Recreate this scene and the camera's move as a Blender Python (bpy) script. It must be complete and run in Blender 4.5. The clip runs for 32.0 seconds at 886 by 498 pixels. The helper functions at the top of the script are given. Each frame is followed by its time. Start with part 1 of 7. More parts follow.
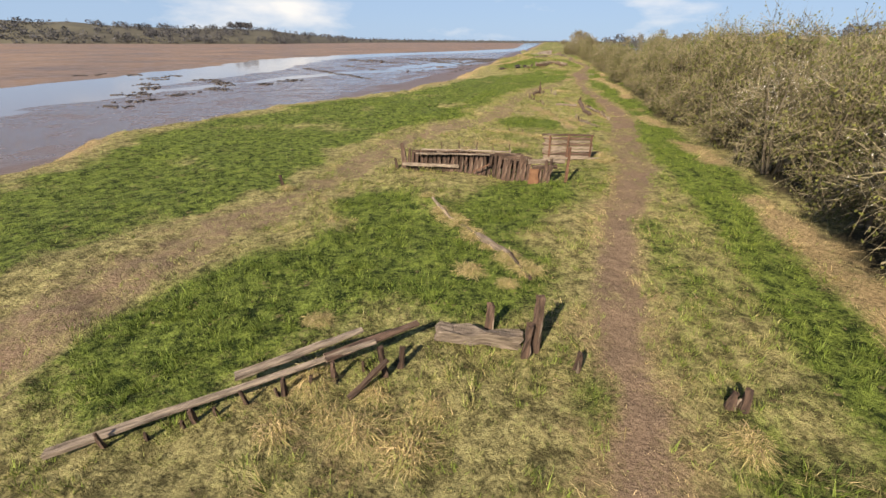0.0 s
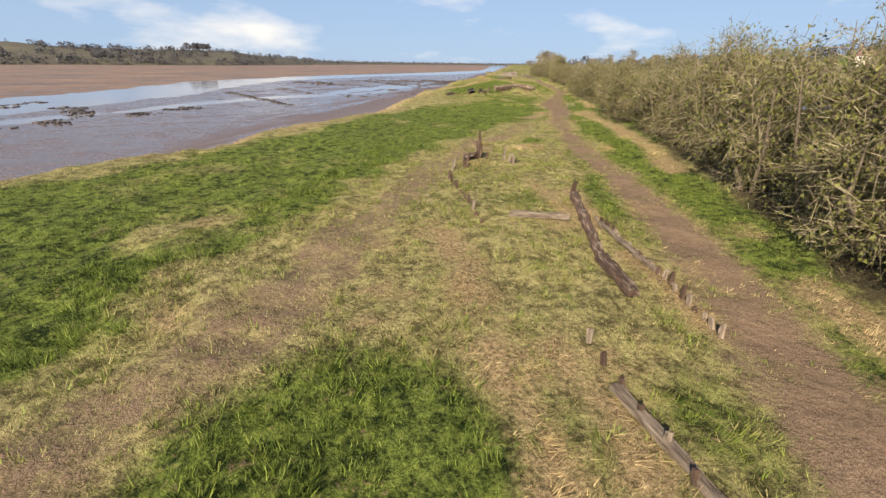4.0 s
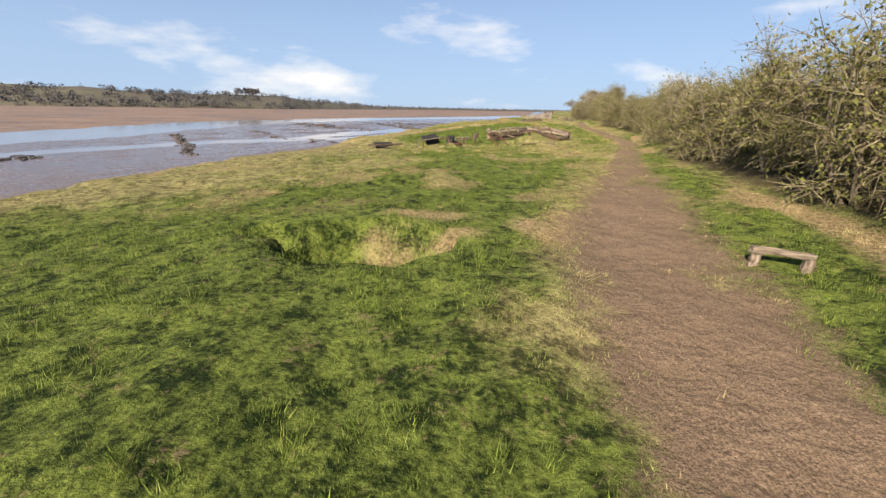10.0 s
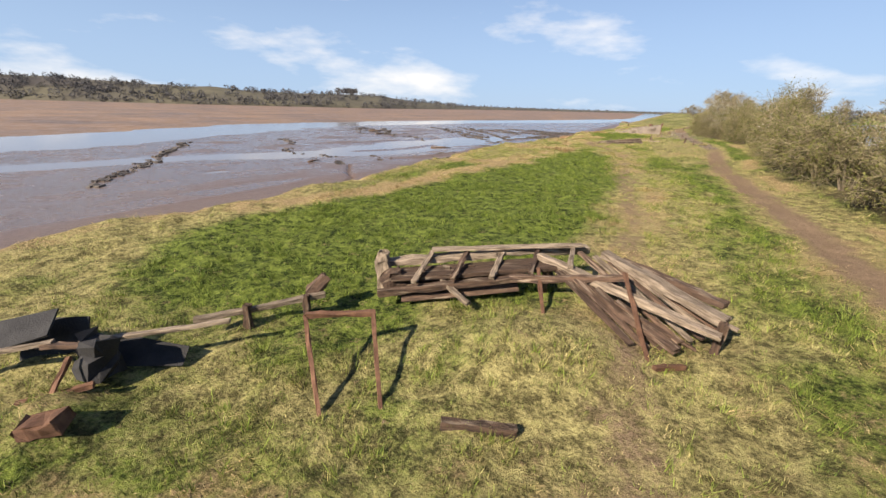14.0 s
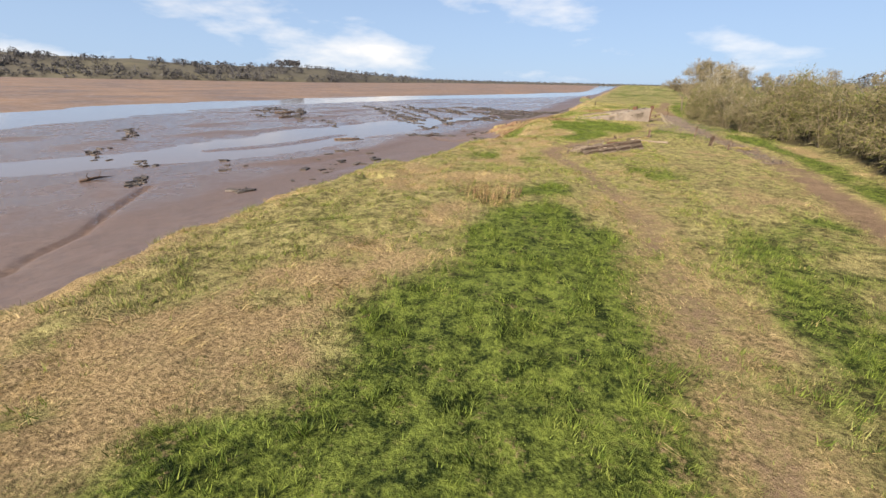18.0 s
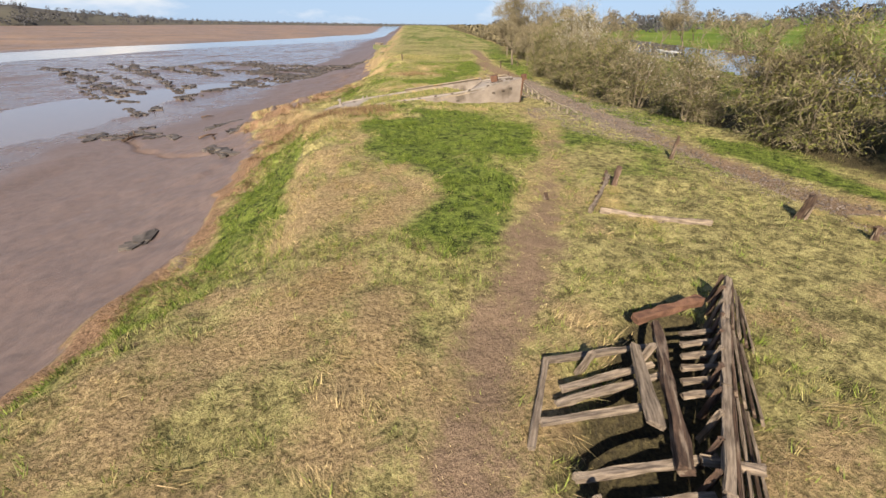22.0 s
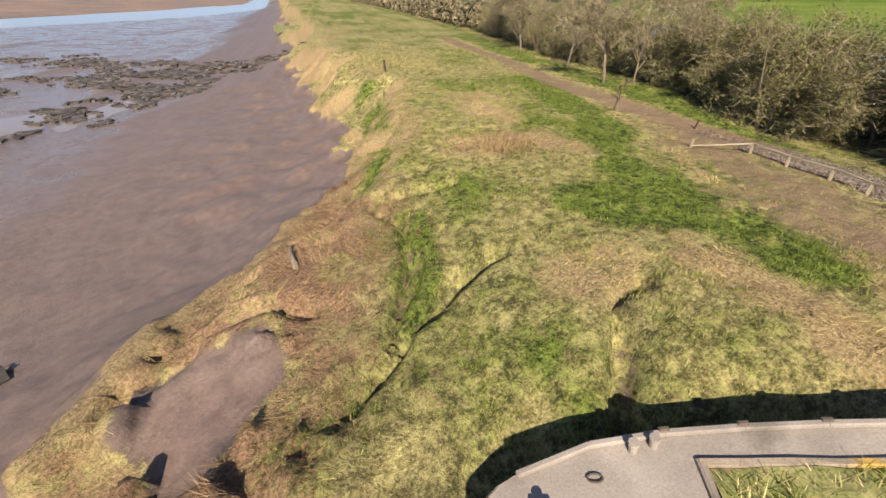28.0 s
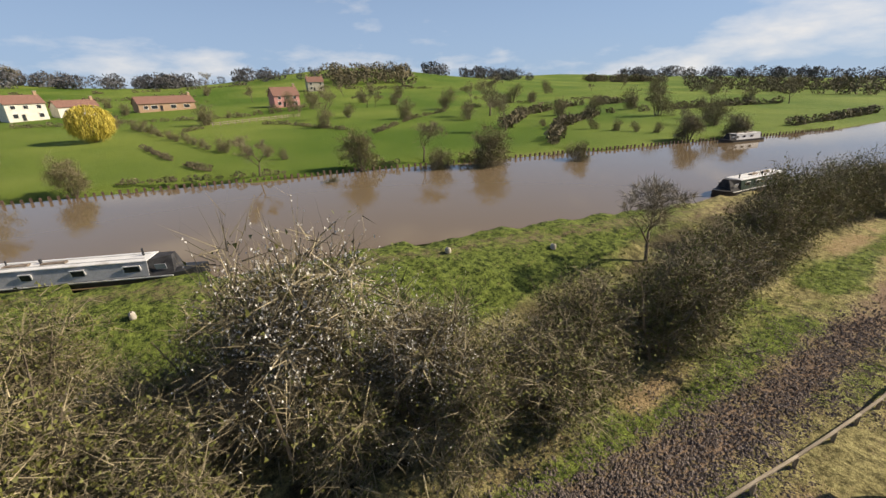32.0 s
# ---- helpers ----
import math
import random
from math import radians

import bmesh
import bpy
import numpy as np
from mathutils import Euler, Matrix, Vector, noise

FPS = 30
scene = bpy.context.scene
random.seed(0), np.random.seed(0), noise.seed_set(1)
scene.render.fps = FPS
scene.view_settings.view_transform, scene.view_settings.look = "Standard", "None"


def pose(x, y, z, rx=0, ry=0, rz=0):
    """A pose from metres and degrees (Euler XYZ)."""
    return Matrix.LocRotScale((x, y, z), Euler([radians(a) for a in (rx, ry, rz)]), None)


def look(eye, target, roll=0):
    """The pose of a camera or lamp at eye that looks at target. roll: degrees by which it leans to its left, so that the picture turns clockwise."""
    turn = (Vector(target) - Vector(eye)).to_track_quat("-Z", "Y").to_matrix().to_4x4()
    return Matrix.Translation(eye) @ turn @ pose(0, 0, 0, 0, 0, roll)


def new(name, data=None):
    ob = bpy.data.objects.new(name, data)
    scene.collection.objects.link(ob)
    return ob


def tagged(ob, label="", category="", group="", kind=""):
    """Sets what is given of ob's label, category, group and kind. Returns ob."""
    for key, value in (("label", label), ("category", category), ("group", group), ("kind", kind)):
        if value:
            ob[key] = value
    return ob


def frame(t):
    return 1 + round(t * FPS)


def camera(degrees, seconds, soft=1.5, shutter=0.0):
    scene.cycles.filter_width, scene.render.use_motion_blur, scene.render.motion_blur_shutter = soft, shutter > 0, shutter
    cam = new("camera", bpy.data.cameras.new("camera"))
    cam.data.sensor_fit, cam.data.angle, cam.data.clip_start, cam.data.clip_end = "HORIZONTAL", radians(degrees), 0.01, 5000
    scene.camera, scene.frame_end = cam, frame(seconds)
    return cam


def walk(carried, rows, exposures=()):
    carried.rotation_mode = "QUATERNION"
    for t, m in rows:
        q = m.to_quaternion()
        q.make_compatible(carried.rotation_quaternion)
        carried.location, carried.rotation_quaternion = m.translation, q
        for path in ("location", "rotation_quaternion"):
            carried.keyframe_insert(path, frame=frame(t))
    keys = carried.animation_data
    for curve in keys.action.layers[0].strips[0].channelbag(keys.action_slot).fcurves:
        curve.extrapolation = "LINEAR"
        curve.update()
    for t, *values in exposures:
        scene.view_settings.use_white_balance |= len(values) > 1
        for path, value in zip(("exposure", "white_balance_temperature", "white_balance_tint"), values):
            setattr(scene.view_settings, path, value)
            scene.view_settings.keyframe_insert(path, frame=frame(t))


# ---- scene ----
cam = camera(94.00, 32.0, shutter=0.0)
# seconds, eye, heading to the left, tilt up, lean
PATH = [
    (0, -0.00, 0.00, 6.80, -0.00, -26.82, 0.55),
    (0.5, 0.66, 4.56, 6.62, -2.81, -26.36, 0.55),
    (1, 1.48, 9.00, 6.46, -3.25, -26.23, 0.53),
    (1.5, 2.42, 13.39, 6.31, -3.67, -25.04, 0.60),
    (2, 3.50, 17.84, 6.21, -4.84, -25.96, 0.58),
    (2.5, 4.76, 22.15, 6.08, -5.90, -25.97, 0.64),
    (3, 6.05, 26.41, 6.03, -5.67, -25.35, 0.47),
    (3.5, 7.61, 30.74, 5.87, -4.18, -24.58, 0.62),
    (4, 9.25, 34.92, 5.72, -3.76, -24.24, 0.71),
    (4.5, 10.97, 39.05, 5.58, -3.16, -24.38, 0.69),
    (6.5, 16.46, 55.37, 4.49, -0.78, -21.06, 0.58),
    (7, 17.62, 59.71, 4.26, 0.23, -21.02, 0.44),
    (7.5, 18.78, 64.33, 4.00, 1.66, -20.20, 0.40),
    (8, 20.28, 68.63, 3.80, 2.43, -19.28, 0.48),
    (8.5, 21.53, 73.23, 3.52, 2.86, -19.64, 0.71),
    (9, 22.79, 78.17, 3.32, 3.09, -19.52, 0.90),
    (9.5, 23.92, 83.47, 3.21, 2.08, -19.07, 1.05),
    (10, 25.05, 88.81, 3.17, 2.23, -18.78, 1.09),
    (10.5, 26.05, 94.05, 3.24, 1.33, -19.01, 1.06),
    (11, 27.28, 99.27, 3.26, 0.48, -19.67, 1.18),
    (11.5, 28.57, 104.59, 3.27, 0.78, -19.05, 1.24),
    (12, 29.86, 109.88, 3.40, 1.88, -18.54, 1.17),
    (12.5, 31.24, 115.33, 3.77, 3.02, -18.57, 1.26),
    (13, 32.08, 120.09, 4.42, 5.81, -19.30, 1.17),
    (13.5, 32.66, 124.54, 5.06, 9.22, -18.03, 1.23),
    (15.5, 34.17, 141.23, 5.74, 30.03, -25.00, 2.13),
    (16, 34.21, 145.66, 5.87, 26.45, -24.27, 1.93),
    (16.5, 34.20, 150.23, 5.92, 21.31, -23.07, 1.78),
    (17, 34.47, 155.05, 5.97, 16.43, -20.46, 1.66),
    (17.5, 34.56, 160.04, 5.99, 11.88, -21.65, 1.48),
    (18, 34.68, 164.98, 6.00, 9.26, -22.23, 1.34),
    (18.5, 34.59, 169.76, 6.09, 7.40, -23.68, 1.28),
    (19, 34.54, 174.30, 6.30, 5.27, -23.18, 1.06),
    (19.5, 34.55, 178.79, 6.52, 1.73, -23.15, 0.80),
    (20, 34.68, 183.23, 6.68, -0.59, -22.28, 0.73),
    (20.5, 34.88, 187.88, 6.80, -3.02, -22.51, 0.70),
    (21, 35.22, 192.73, 6.80, -8.29, -25.34, 0.77),
    (21.5, 35.95, 197.54, 6.71, -14.36, -27.42, 1.04),
    (22, 36.80, 202.25, 6.76, -17.51, -28.48, 0.96),
    (22.5, 37.54, 206.80, 6.69, -19.87, -27.92, 0.96),
    (23, 38.28, 211.50, 6.87, -19.93, -27.97, 0.95),
    (23.5, 39.37, 216.02, 6.86, -14.47, -26.32, 1.01),
    (24, 40.23, 220.31, 6.74, -8.99, -25.68, 1.10),
    (24.5, 41.30, 224.43, 6.49, -3.23, -25.58, 1.15),
    (25, 41.28, 228.00, 6.36, 2.92, -25.48, 1.37),
    (25.5, 40.81, 231.68, 6.32, 8.85, -25.98, 1.50),
    (27.5, 36.53, 245.44, 7.08, -9.30, -29.25, 1.85),
    (28, 36.23, 248.83, 7.57, -31.90, -31.48, 1.45),
    (28.5, 36.73, 251.96, 8.11, -52.48, -31.56, 0.55),
    (29, 38.16, 254.84, 8.77, -73.62, -34.91, -0.77),
    (29.5, 40.36, 257.30, 9.40, -92.43, -34.87, -1.40),
    (30, 43.34, 258.81, 9.96, -98.84, -29.01, -1.96),
    (30.5, 47.00, 259.67, 10.76, -102.30, -19.90, -1.58),
    (31, 50.59, 259.72, 11.78, -113.43, -18.06, -1.60),
    (31.5, 53.95, 258.90, 12.72, -122.3, -18.76, -1.98),
    (32, 57.70, 257.35, 13.68, -128.02, -21.55, -1.80),
]


def eye_pose(x, y, z, yaw, pitch, roll):
    return pose(x, y, z, 0, 0, yaw) @ pose(0, 0, 0, 90 + pitch, 0, 0) @ pose(0, 0, 0, 0, 0, roll)


walk(cam, [(r[0], eye_pose(*r[1:])) for r in PATH], [(t, e, 7750, 12) for t, e in ((0, 0.68), (6, 0.74), (11, 0.82), (27, 0.82), (29, 0.88), (30.5, 0.64), (32, 0.46))])

# ---- sky and sun ----
SUN_AZ, SUN_EL = 211.0, 34.0   # degrees clockwise from +y; height over the horizon
world = bpy.data.worlds.new("sky")
scene.world = world
world.use_nodes = True
wn = world.node_tree
wn.nodes.clear()
sky = wn.nodes.new("ShaderNodeTexSky")
sky.sky_type, sky.sun_disc = "NISHITA", False
sky.sun_elevation, sky.sun_rotation = radians(SUN_EL), radians(SUN_AZ)
sky.altitude, sky.air_density, sky.dust_density, sky.ozone_density = 20, 0.8, 0.2, 2.5
tc = wn.nodes.new("ShaderNodeTexCoord")
mapn = wn.nodes.new("ShaderNodeMapping")
mapn.inputs["Scale"].default_value = (1.0, 1.0, 3.2)
cn = wn.nodes.new("ShaderNodeTexNoise")
cn.inputs["Scale"].default_value, cn.inputs["Detail"].default_value, cn.inputs["Roughness"].default_value = 3.0, 7, 0.55
ramp = wn.nodes.new("ShaderNodeValToRGB")
ramp.color_ramp.elements[0].position, ramp.color_ramp.elements[1].position = 0.54, 0.74
mix = wn.nodes.new("ShaderNodeMixRGB")
mix.inputs["Color2"].default_value = (12.5, 12.7, 13.0, 1)
half = wn.nodes.new("ShaderNodeMath")
half.operation, half.inputs[1].default_value = "MULTIPLY", 0.75
bg = wn.nodes.new("ShaderNodeBackground")
bg.inputs["Strength"].default_value = 0.056
wo = wn.nodes.new("ShaderNodeOutputWorld")
wn.links.new(tc.outputs["Generated"], mapn.inputs["Vector"])
wn.links.new(mapn.outputs["Vector"], cn.inputs["Vector"])
wn.links.new(cn.outputs["Fac"], ramp.inputs["Fac"])
wn.links.new(ramp.outputs["Color"], half.inputs[0])
wn.links.new(half.outputs[0], mix.inputs["Fac"])
wn.links.new(sky.outputs["Color"], mix.inputs["Color1"])
sep = wn.nodes.new("ShaderNodeSeparateXYZ")
low = wn.nodes.new("ShaderNodeMapRange")
low.inputs["From Min"].default_value, low.inputs["From Max"].default_value = 0.0, 0.55
low.inputs["To Min"].default_value, low.inputs["To Max"].default_value = 0.85, 0.0
low.interpolation_type = "SMOOTHSTEP"
haze = wn.nodes.new("ShaderNodeMixRGB")
haze.inputs["Color2"].default_value = (4.2, 6.45, 10.4, 1)
wn.links.new(tc.outputs["Generated"], sep.inputs[0])
wn.links.new(sep.outputs["Z"], low.inputs["Value"])
wn.links.new(low.outputs["Result"], haze.inputs["Fac"])
wn.links.new(sky.outputs["Color"], haze.inputs["Color1"])
deep = wn.nodes.new("ShaderNodeMixRGB")
deep.blend_type, deep.inputs["Fac"].default_value, deep.inputs["Color2"].default_value = "MULTIPLY", 1.0, (0.86, 1.1, 1.42, 1)
wn.links.new(sky.outputs["Color"], deep.inputs["Color1"])
wn.links.new(deep.outputs["Color"], haze.inputs["Color1"])
wn.links.new(haze.outputs["Color"], mix.inputs["Color1"])
wn.links.new(mix.outputs["Color"], bg.inputs["Color"])
wn.links.new(bg.outputs["Background"], wo.inputs["Surface"])
sun = new("sun", bpy.data.lights.new("sun", "SUN"))
sun.data.energy, sun.data.angle, sun.data.color = 5.0, radians(0.53), (1.0, 0.95, 0.87)
sd = Vector((math.sin(radians(SUN_AZ)) * math.cos(radians(SUN_EL)), math.cos(radians(SUN_AZ)) * math.cos(radians(SUN_EL)), math.sin(radians(SUN_EL))))
sun.matrix_world = look(sd * 200, (0, 0, 0))

# ---- tools ----
RNG = np.random.default_rng(7)


def lattice(ix, iy, seed):
    h = (ix.astype(np.int64) * 374761393 + iy.astype(np.int64) * 668265263 + seed * 974634777) & 0x7FFFFFFF
    h = ((h ^ (h >> 13)) * 1274126177) & 0x7FFFFFFF
    return ((h ^ (h >> 16)) & 0xFFFF) / 65535.0


def vnoise(x, y, size, seed=0):
    """Smooth noise, 0 to 1, with cells of that size."""
    x, y = np.asarray(x, float) / size, np.asarray(y, float) / size
    ix, iy = np.floor(x), np.floor(y)
    fx, fy = x - ix, y - iy
    fx, fy = fx * fx * (3 - 2 * fx), fy * fy * (3 - 2 * fy)
    a, b = lattice(ix, iy, seed), lattice(ix + 1, iy, seed)
    c, d = lattice(ix, iy + 1, seed), lattice(ix + 1, iy + 1, seed)
    return (a * (1 - fx) + b * fx) * (1 - fy) + (c * (1 - fx) + d * fx) * fy


def fbm(x, y, size, octaves=4, seed=0):
    total, amp, norm = 0.0, 1.0, 0.0
    for k in range(octaves):
        total = total + amp * vnoise(x, y, size / 2**k, seed + 17 * k)
        norm += amp
        amp *= 0.5
    return total / norm


def smooth(a, b, x):
    t = np.clip((np.asarray(x, float) - a) / (b - a), 0, 1)
    return t * t * (3 - 2 * t)


def along(pairs, y):
    """x of a line given as (y, x) pairs, at y."""
    p = np.array(pairs, float)
    return np.interp(y, p[:, 0], p[:, 1])


def off_line(pts, x, y):
    """Distance of points from a polyline of (x, y)."""
    best = np.full(np.shape(x), 1e9)
    for (x0, y0), (x1, y1) in zip(pts[:-1], pts[1:]):
        dx, dy = x1 - x0, y1 - y0
        t = np.clip(((x - x0) * dx + (y - y0) * dy) / (dx * dx + dy * dy), 0, 1)
        best = np.minimum(best, np.hypot(x - x0 - t * dx, y - y0 - t * dy))
    return best


def raw_mesh(name, verts, tris, material, smooth_faces=False, colours=None, sides=3):
    """A mesh straight from arrays; colours: one value a vertex by name."""
    me = bpy.data.meshes.new(name)
    verts, tris = np.ascontiguousarray(verts, np.float32), np.ascontiguousarray(tris, np.int32)
    me.vertices.add(len(verts))
    me.vertices.foreach_set("co", verts.ravel())
    me.loops.add(tris.size)
    me.loops.foreach_set("vertex_index", tris.ravel())
    me.polygons.add(len(tris))
    me.polygons.foreach_set("loop_start", np.arange(0, tris.size, sides, dtype=np.int32))
    me.polygons.foreach_set("use_smooth", np.full(len(tris), smooth_faces, bool))
    for key, values in (colours or {}).items():
        at = me.attributes.new(key, "FLOAT", "POINT")
        at.data.foreach_set("value", np.ascontiguousarray(values, np.float32))
    me.update(calc_edges=True)
    if material:
        me.materials.append(material)
    return me


def put(name, me, parent=None, m=None, label="", category="", group="", kind=""):
    ob = new(name, me)
    if parent is not None:
        ob.parent = parent
    if m is not None:
        ob.matrix_basis = m
    return tagged(ob, label, category, group, kind)


def part(name, bm, material, parent, label="", m=None, smooth_faces=False):
    """One bmesh as one mesh object under a thing or a part."""
    me = bpy.data.meshes.new(name)
    if smooth_faces:
        for fc in bm.faces:
            fc.smooth = True
    bm.to_mesh(me)
    bm.free()
    me.materials.append(material)
    return put(name, me, parent, m, label)


def thing(name, x, y, z, rz=0.0, label="", category="", group="", rx=0.0, ry=0.0):
    ob = new(name)
    ob.empty_display_size = 0.2
    ob.matrix_basis = pose(x, y, z, rx, ry, rz)
    return tagged(ob, label, category, group)


def box(bm, size, at=(0, 0, 0), rot=(0, 0, 0), bevel=0.0, taper=1.0, rough=0.0, cuts=0, seed=0):
    """A timber or slab with chamfered edges, tapered to its +x end, with wavering sides."""
    m = pose(*at, *rot)
    rnd = random.Random(seed)
    sx, sy, sz = size[0] / 2, size[1] / 2, size[2] / 2
    c = bevel or 0.12 * min(size)
    stations = [(-sx, c * 0.6), (-sx + c * 0.6, 0.0)] + [(-sx + c * 0.6 + (2 * sx - 1.2 * c) * k / (cuts + 1), 0.0) for k in range(1, cuts + 1)] + [(sx - c * 0.6, 0.0), (sx, c * 0.6)]
    rings = []
    for x, inset in stations:
        k = 1 + (taper - 1) * (x + sx) / (2 * sx)
        y, z = sy * k - inset, sz * k - inset
        ring = []
        for py, pz in ((-y + c, -z), (y - c, -z), (y, -z + c), (y, z - c), (y - c, z), (-y + c, z), (-y, z - c), (-y, -z + c)):
            p = Vector((x, py, pz))
            if rough:
                p += Vector((rnd.uniform(-1, 1), rnd.uniform(-1, 1), rnd.uniform(-1, 1))) * rough
            ring.append(bm.verts.new(m @ p))
        rings.append(ring)
    for r0, r1 in zip(rings[:-1], rings[1:]):
        for k in range(8):
            bm.faces.new((r0[k], r1[k], r1[(k + 1) % 8], r0[(k + 1) % 8]))
    bm.faces.new(rings[0])
    bm.faces.new(rings[-1][::-1])
    bmesh.ops.recalc_face_normals(bm, faces=bm.faces)
    return bm


def tube(bm, pts, radii, sides=7):
    """A tapered round limb along points."""
    rings = []
    for i, p in enumerate(pts):
        p = Vector(p)
        d = (Vector(pts[min(i + 1, len(pts) - 1)]) - Vector(pts[max(i - 1, 0)])).normalized()
        a = d.orthogonal().normalized()
        b = d.cross(a)
        rings.append([bm.verts.new(p + (a * math.cos(k * math.tau / sides) + b * math.sin(k * math.tau / sides)) * radii[i]) for k in range(sides)])
    for r0, r1 in zip(rings[:-1], rings[1:]):
        for k in range(sides):
            bm.faces.new((r0[k], r0[(k + 1) % sides], r1[(k + 1) % sides], r1[k]))
    bm.faces.new(rings[-1])
    bm.faces.new(rings[0][::-1])
    return bm


def prism(bm, outline, z0, z1):
    """An upright slab with that outline of (x, y)."""
    low = [bm.verts.new((x, y, z0)) for x, y in outline]
    top = [bm.verts.new((x, y, z1)) for x, y in outline]
    n = len(outline)
    for k in range(n):
        bm.faces.new((low[k], low[(k + 1) % n], top[(k + 1) % n], top[k]))
    bm.faces.new(top)
    bm.faces.new(low[::-1])
    bmesh.ops.recalc_face_normals(bm, faces=bm.faces)
    return bm


# ---- materials ----
def material(name, base, second, scale=3.0, rough=0.8, bump=0.3, fine=40.0, spread=0.5, metallic=0.0, coords="Object", island=0.0, per_object=0.0, third=None, stretch=None):
    """A surface of two colours mottled at two scales, with relief; third: patches of a further colour."""
    mt = bpy.data.materials.new(name)
    mt.use_nodes = True
    nt = mt.node_tree
    b = nt.nodes["Principled BSDF"]
    co = nt.nodes.new("ShaderNodeTexCoord")
    vec = co.outputs[coords]
    if stretch:
        mp = nt.nodes.new("ShaderNodeMapping")
        mp.inputs["Scale"].default_value = stretch
        nt.links.new(vec, mp.inputs["Vector"])
        vec = mp.outputs["Vector"]
    n1 = nt.nodes.new("ShaderNodeTexNoise")
    n1.inputs["Scale"].default_value, n1.inputs["Detail"].default_value = scale, 5
    n2 = nt.nodes.new("ShaderNodeTexNoise")
    n2.inputs["Scale"].default_value, n2.inputs["Detail"].default_value = fine, 4
    for n in (n1, n2):
        nt.links.new(vec, n.inputs["Vector"])
    r1 = nt.nodes.new("ShaderNodeValToRGB")
    r1.color_ramp.elements[0].position, r1.color_ramp.elements[1].position = 0.5 - spread / 3, 0.5 + spread / 3
    r1.color_ramp.elements[0].color, r1.color_ramp.elements[1].color = (*base, 1), (*second, 1)
    nt.links.new(n1.outputs["Fac"], r1.inputs["Fac"])
    colour = r1.outputs["Color"]
    if third:
        n3 = nt.nodes.new("ShaderNodeTexNoise")
        n3.inputs["Scale"].default_value, n3.inputs["Detail"].default_value = scale * 0.6, 6
        off = nt.nodes.new("ShaderNodeVectorMath")
        off.operation, off.inputs[1].default_value = "ADD", (31.0, 17.0, 5.0)
        nt.links.new(vec, off.inputs[0])
        nt.links.new(off.outputs[0], n3.inputs["Vector"])
        r3 = nt.nodes.new("ShaderNodeValToRGB")
        r3.color_ramp.elements[0].position, r3.color_ramp.elements[1].position = 0.55, 0.66
        nt.links.new(n3.outputs["Fac"], r3.inputs["Fac"])
        m3 = nt.nodes.new("ShaderNodeMixRGB")
        m3.inputs["Color2"].default_value = (*third, 1)
        nt.links.new(r3.outputs["Color"], m3.inputs["Fac"])
        nt.links.new(colour, m3.inputs["Color1"])
        colour = m3.outputs["Color"]
    for amount, source in ((island, "island"), (per_object, "object")):
        if amount:
            src = nt.nodes.new("ShaderNodeNewGeometry").outputs["Random Per Island"] if source == "island" else nt.nodes.new("ShaderNodeObjectInfo").outputs["Random"]
            rg = nt.nodes.new("ShaderNodeMapRange")
            rg.inputs["To Min"].default_value, rg.inputs["To Max"].default_value = 1 - amount, 1 + amount
            nt.links.new(src, rg.inputs["Value"])
            hs = nt.nodes.new("ShaderNodeHueSaturation")
            nt.links.new(rg.outputs["Result"], hs.inputs["Value"])
            nt.links.new(colour, hs.inputs["Color"])
            colour = hs.outputs["Color"]
    grain = nt.nodes.new("ShaderNodeMixRGB")
    grain.blend_type, grain.inputs["Fac"].default_value = "OVERLAY", 0.35
    nt.links.new(colour, grain.inputs["Color1"])
    nt.links.new(n2.outputs["Fac"], grain.inputs["Color2"])
    nt.links.new(grain.outputs["Color"], b.inputs["Base Color"])
    b.inputs["Roughness"].default_value, b.inputs["Metallic"].default_value = rough, metallic
    b.inputs["Specular IOR Level"].default_value = 0.3
    if bump:
        bp = nt.nodes.new("ShaderNodeBump")
        bp.inputs["Strength"].default_value, bp.inputs["Distance"].default_value = bump, 0.03
        nt.links.new(n2.outputs["Fac"], bp.inputs["Height"])
        nt.links.new(bp.outputs["Normal"], b.inputs["Normal"])
    return mt

# ---- the lie of the land ----
# (y, x) lines: foot of the grass bank, the hedge, the canal's two banks
EDGE = [(-400, -196), (-40, -62), (10, -36), (24, -32.5), (33, -32.8), (48, -25.6), (56, -18.1), (65, -12.5), (74, -9.6), (83, -5.2), (90, -0.8), (98, -0.4), (112, 1.5), (125, 1.8), (143, 5), (150, 9.3), (157, 11.7), (165, 12.9), (173, 14), (181, 15.4), (188, 16.7), (195, 17.8), (202, 21.6), (208, 24.2), (214, 27.2), (220, 28.9), (228, 30.7), (237, 31.2), (246, 31.3), (253, 30.4), (260, 30.2), (265, 33.6), (269, 39), (275, 43.5), (282, 46), (292, 48), (304, 49.5), (330, 54), (390, 67), (3000, 640), (6000, 1300)]
HEDGE = [(-400, -120), (-40, 1), (13, 13.3), (24, 16.8), (34, 19), (46, 21), (55, 23.8), (65, 26.2), (75, 28.4), (84, 29.6), (94, 33.6), (101, 36), (119, 38.6), (143, 46.9), (156, 48.7), (177, 52), (200, 60), (212, 62.3), (227, 63.6), (235, 63.6), (245, 64.5), (254, 67.3), (262, 69.6), (274, 76), (287, 80.8), (300, 84), (338, 100), (365, 111), (3000, 900), (6000, 1800)]
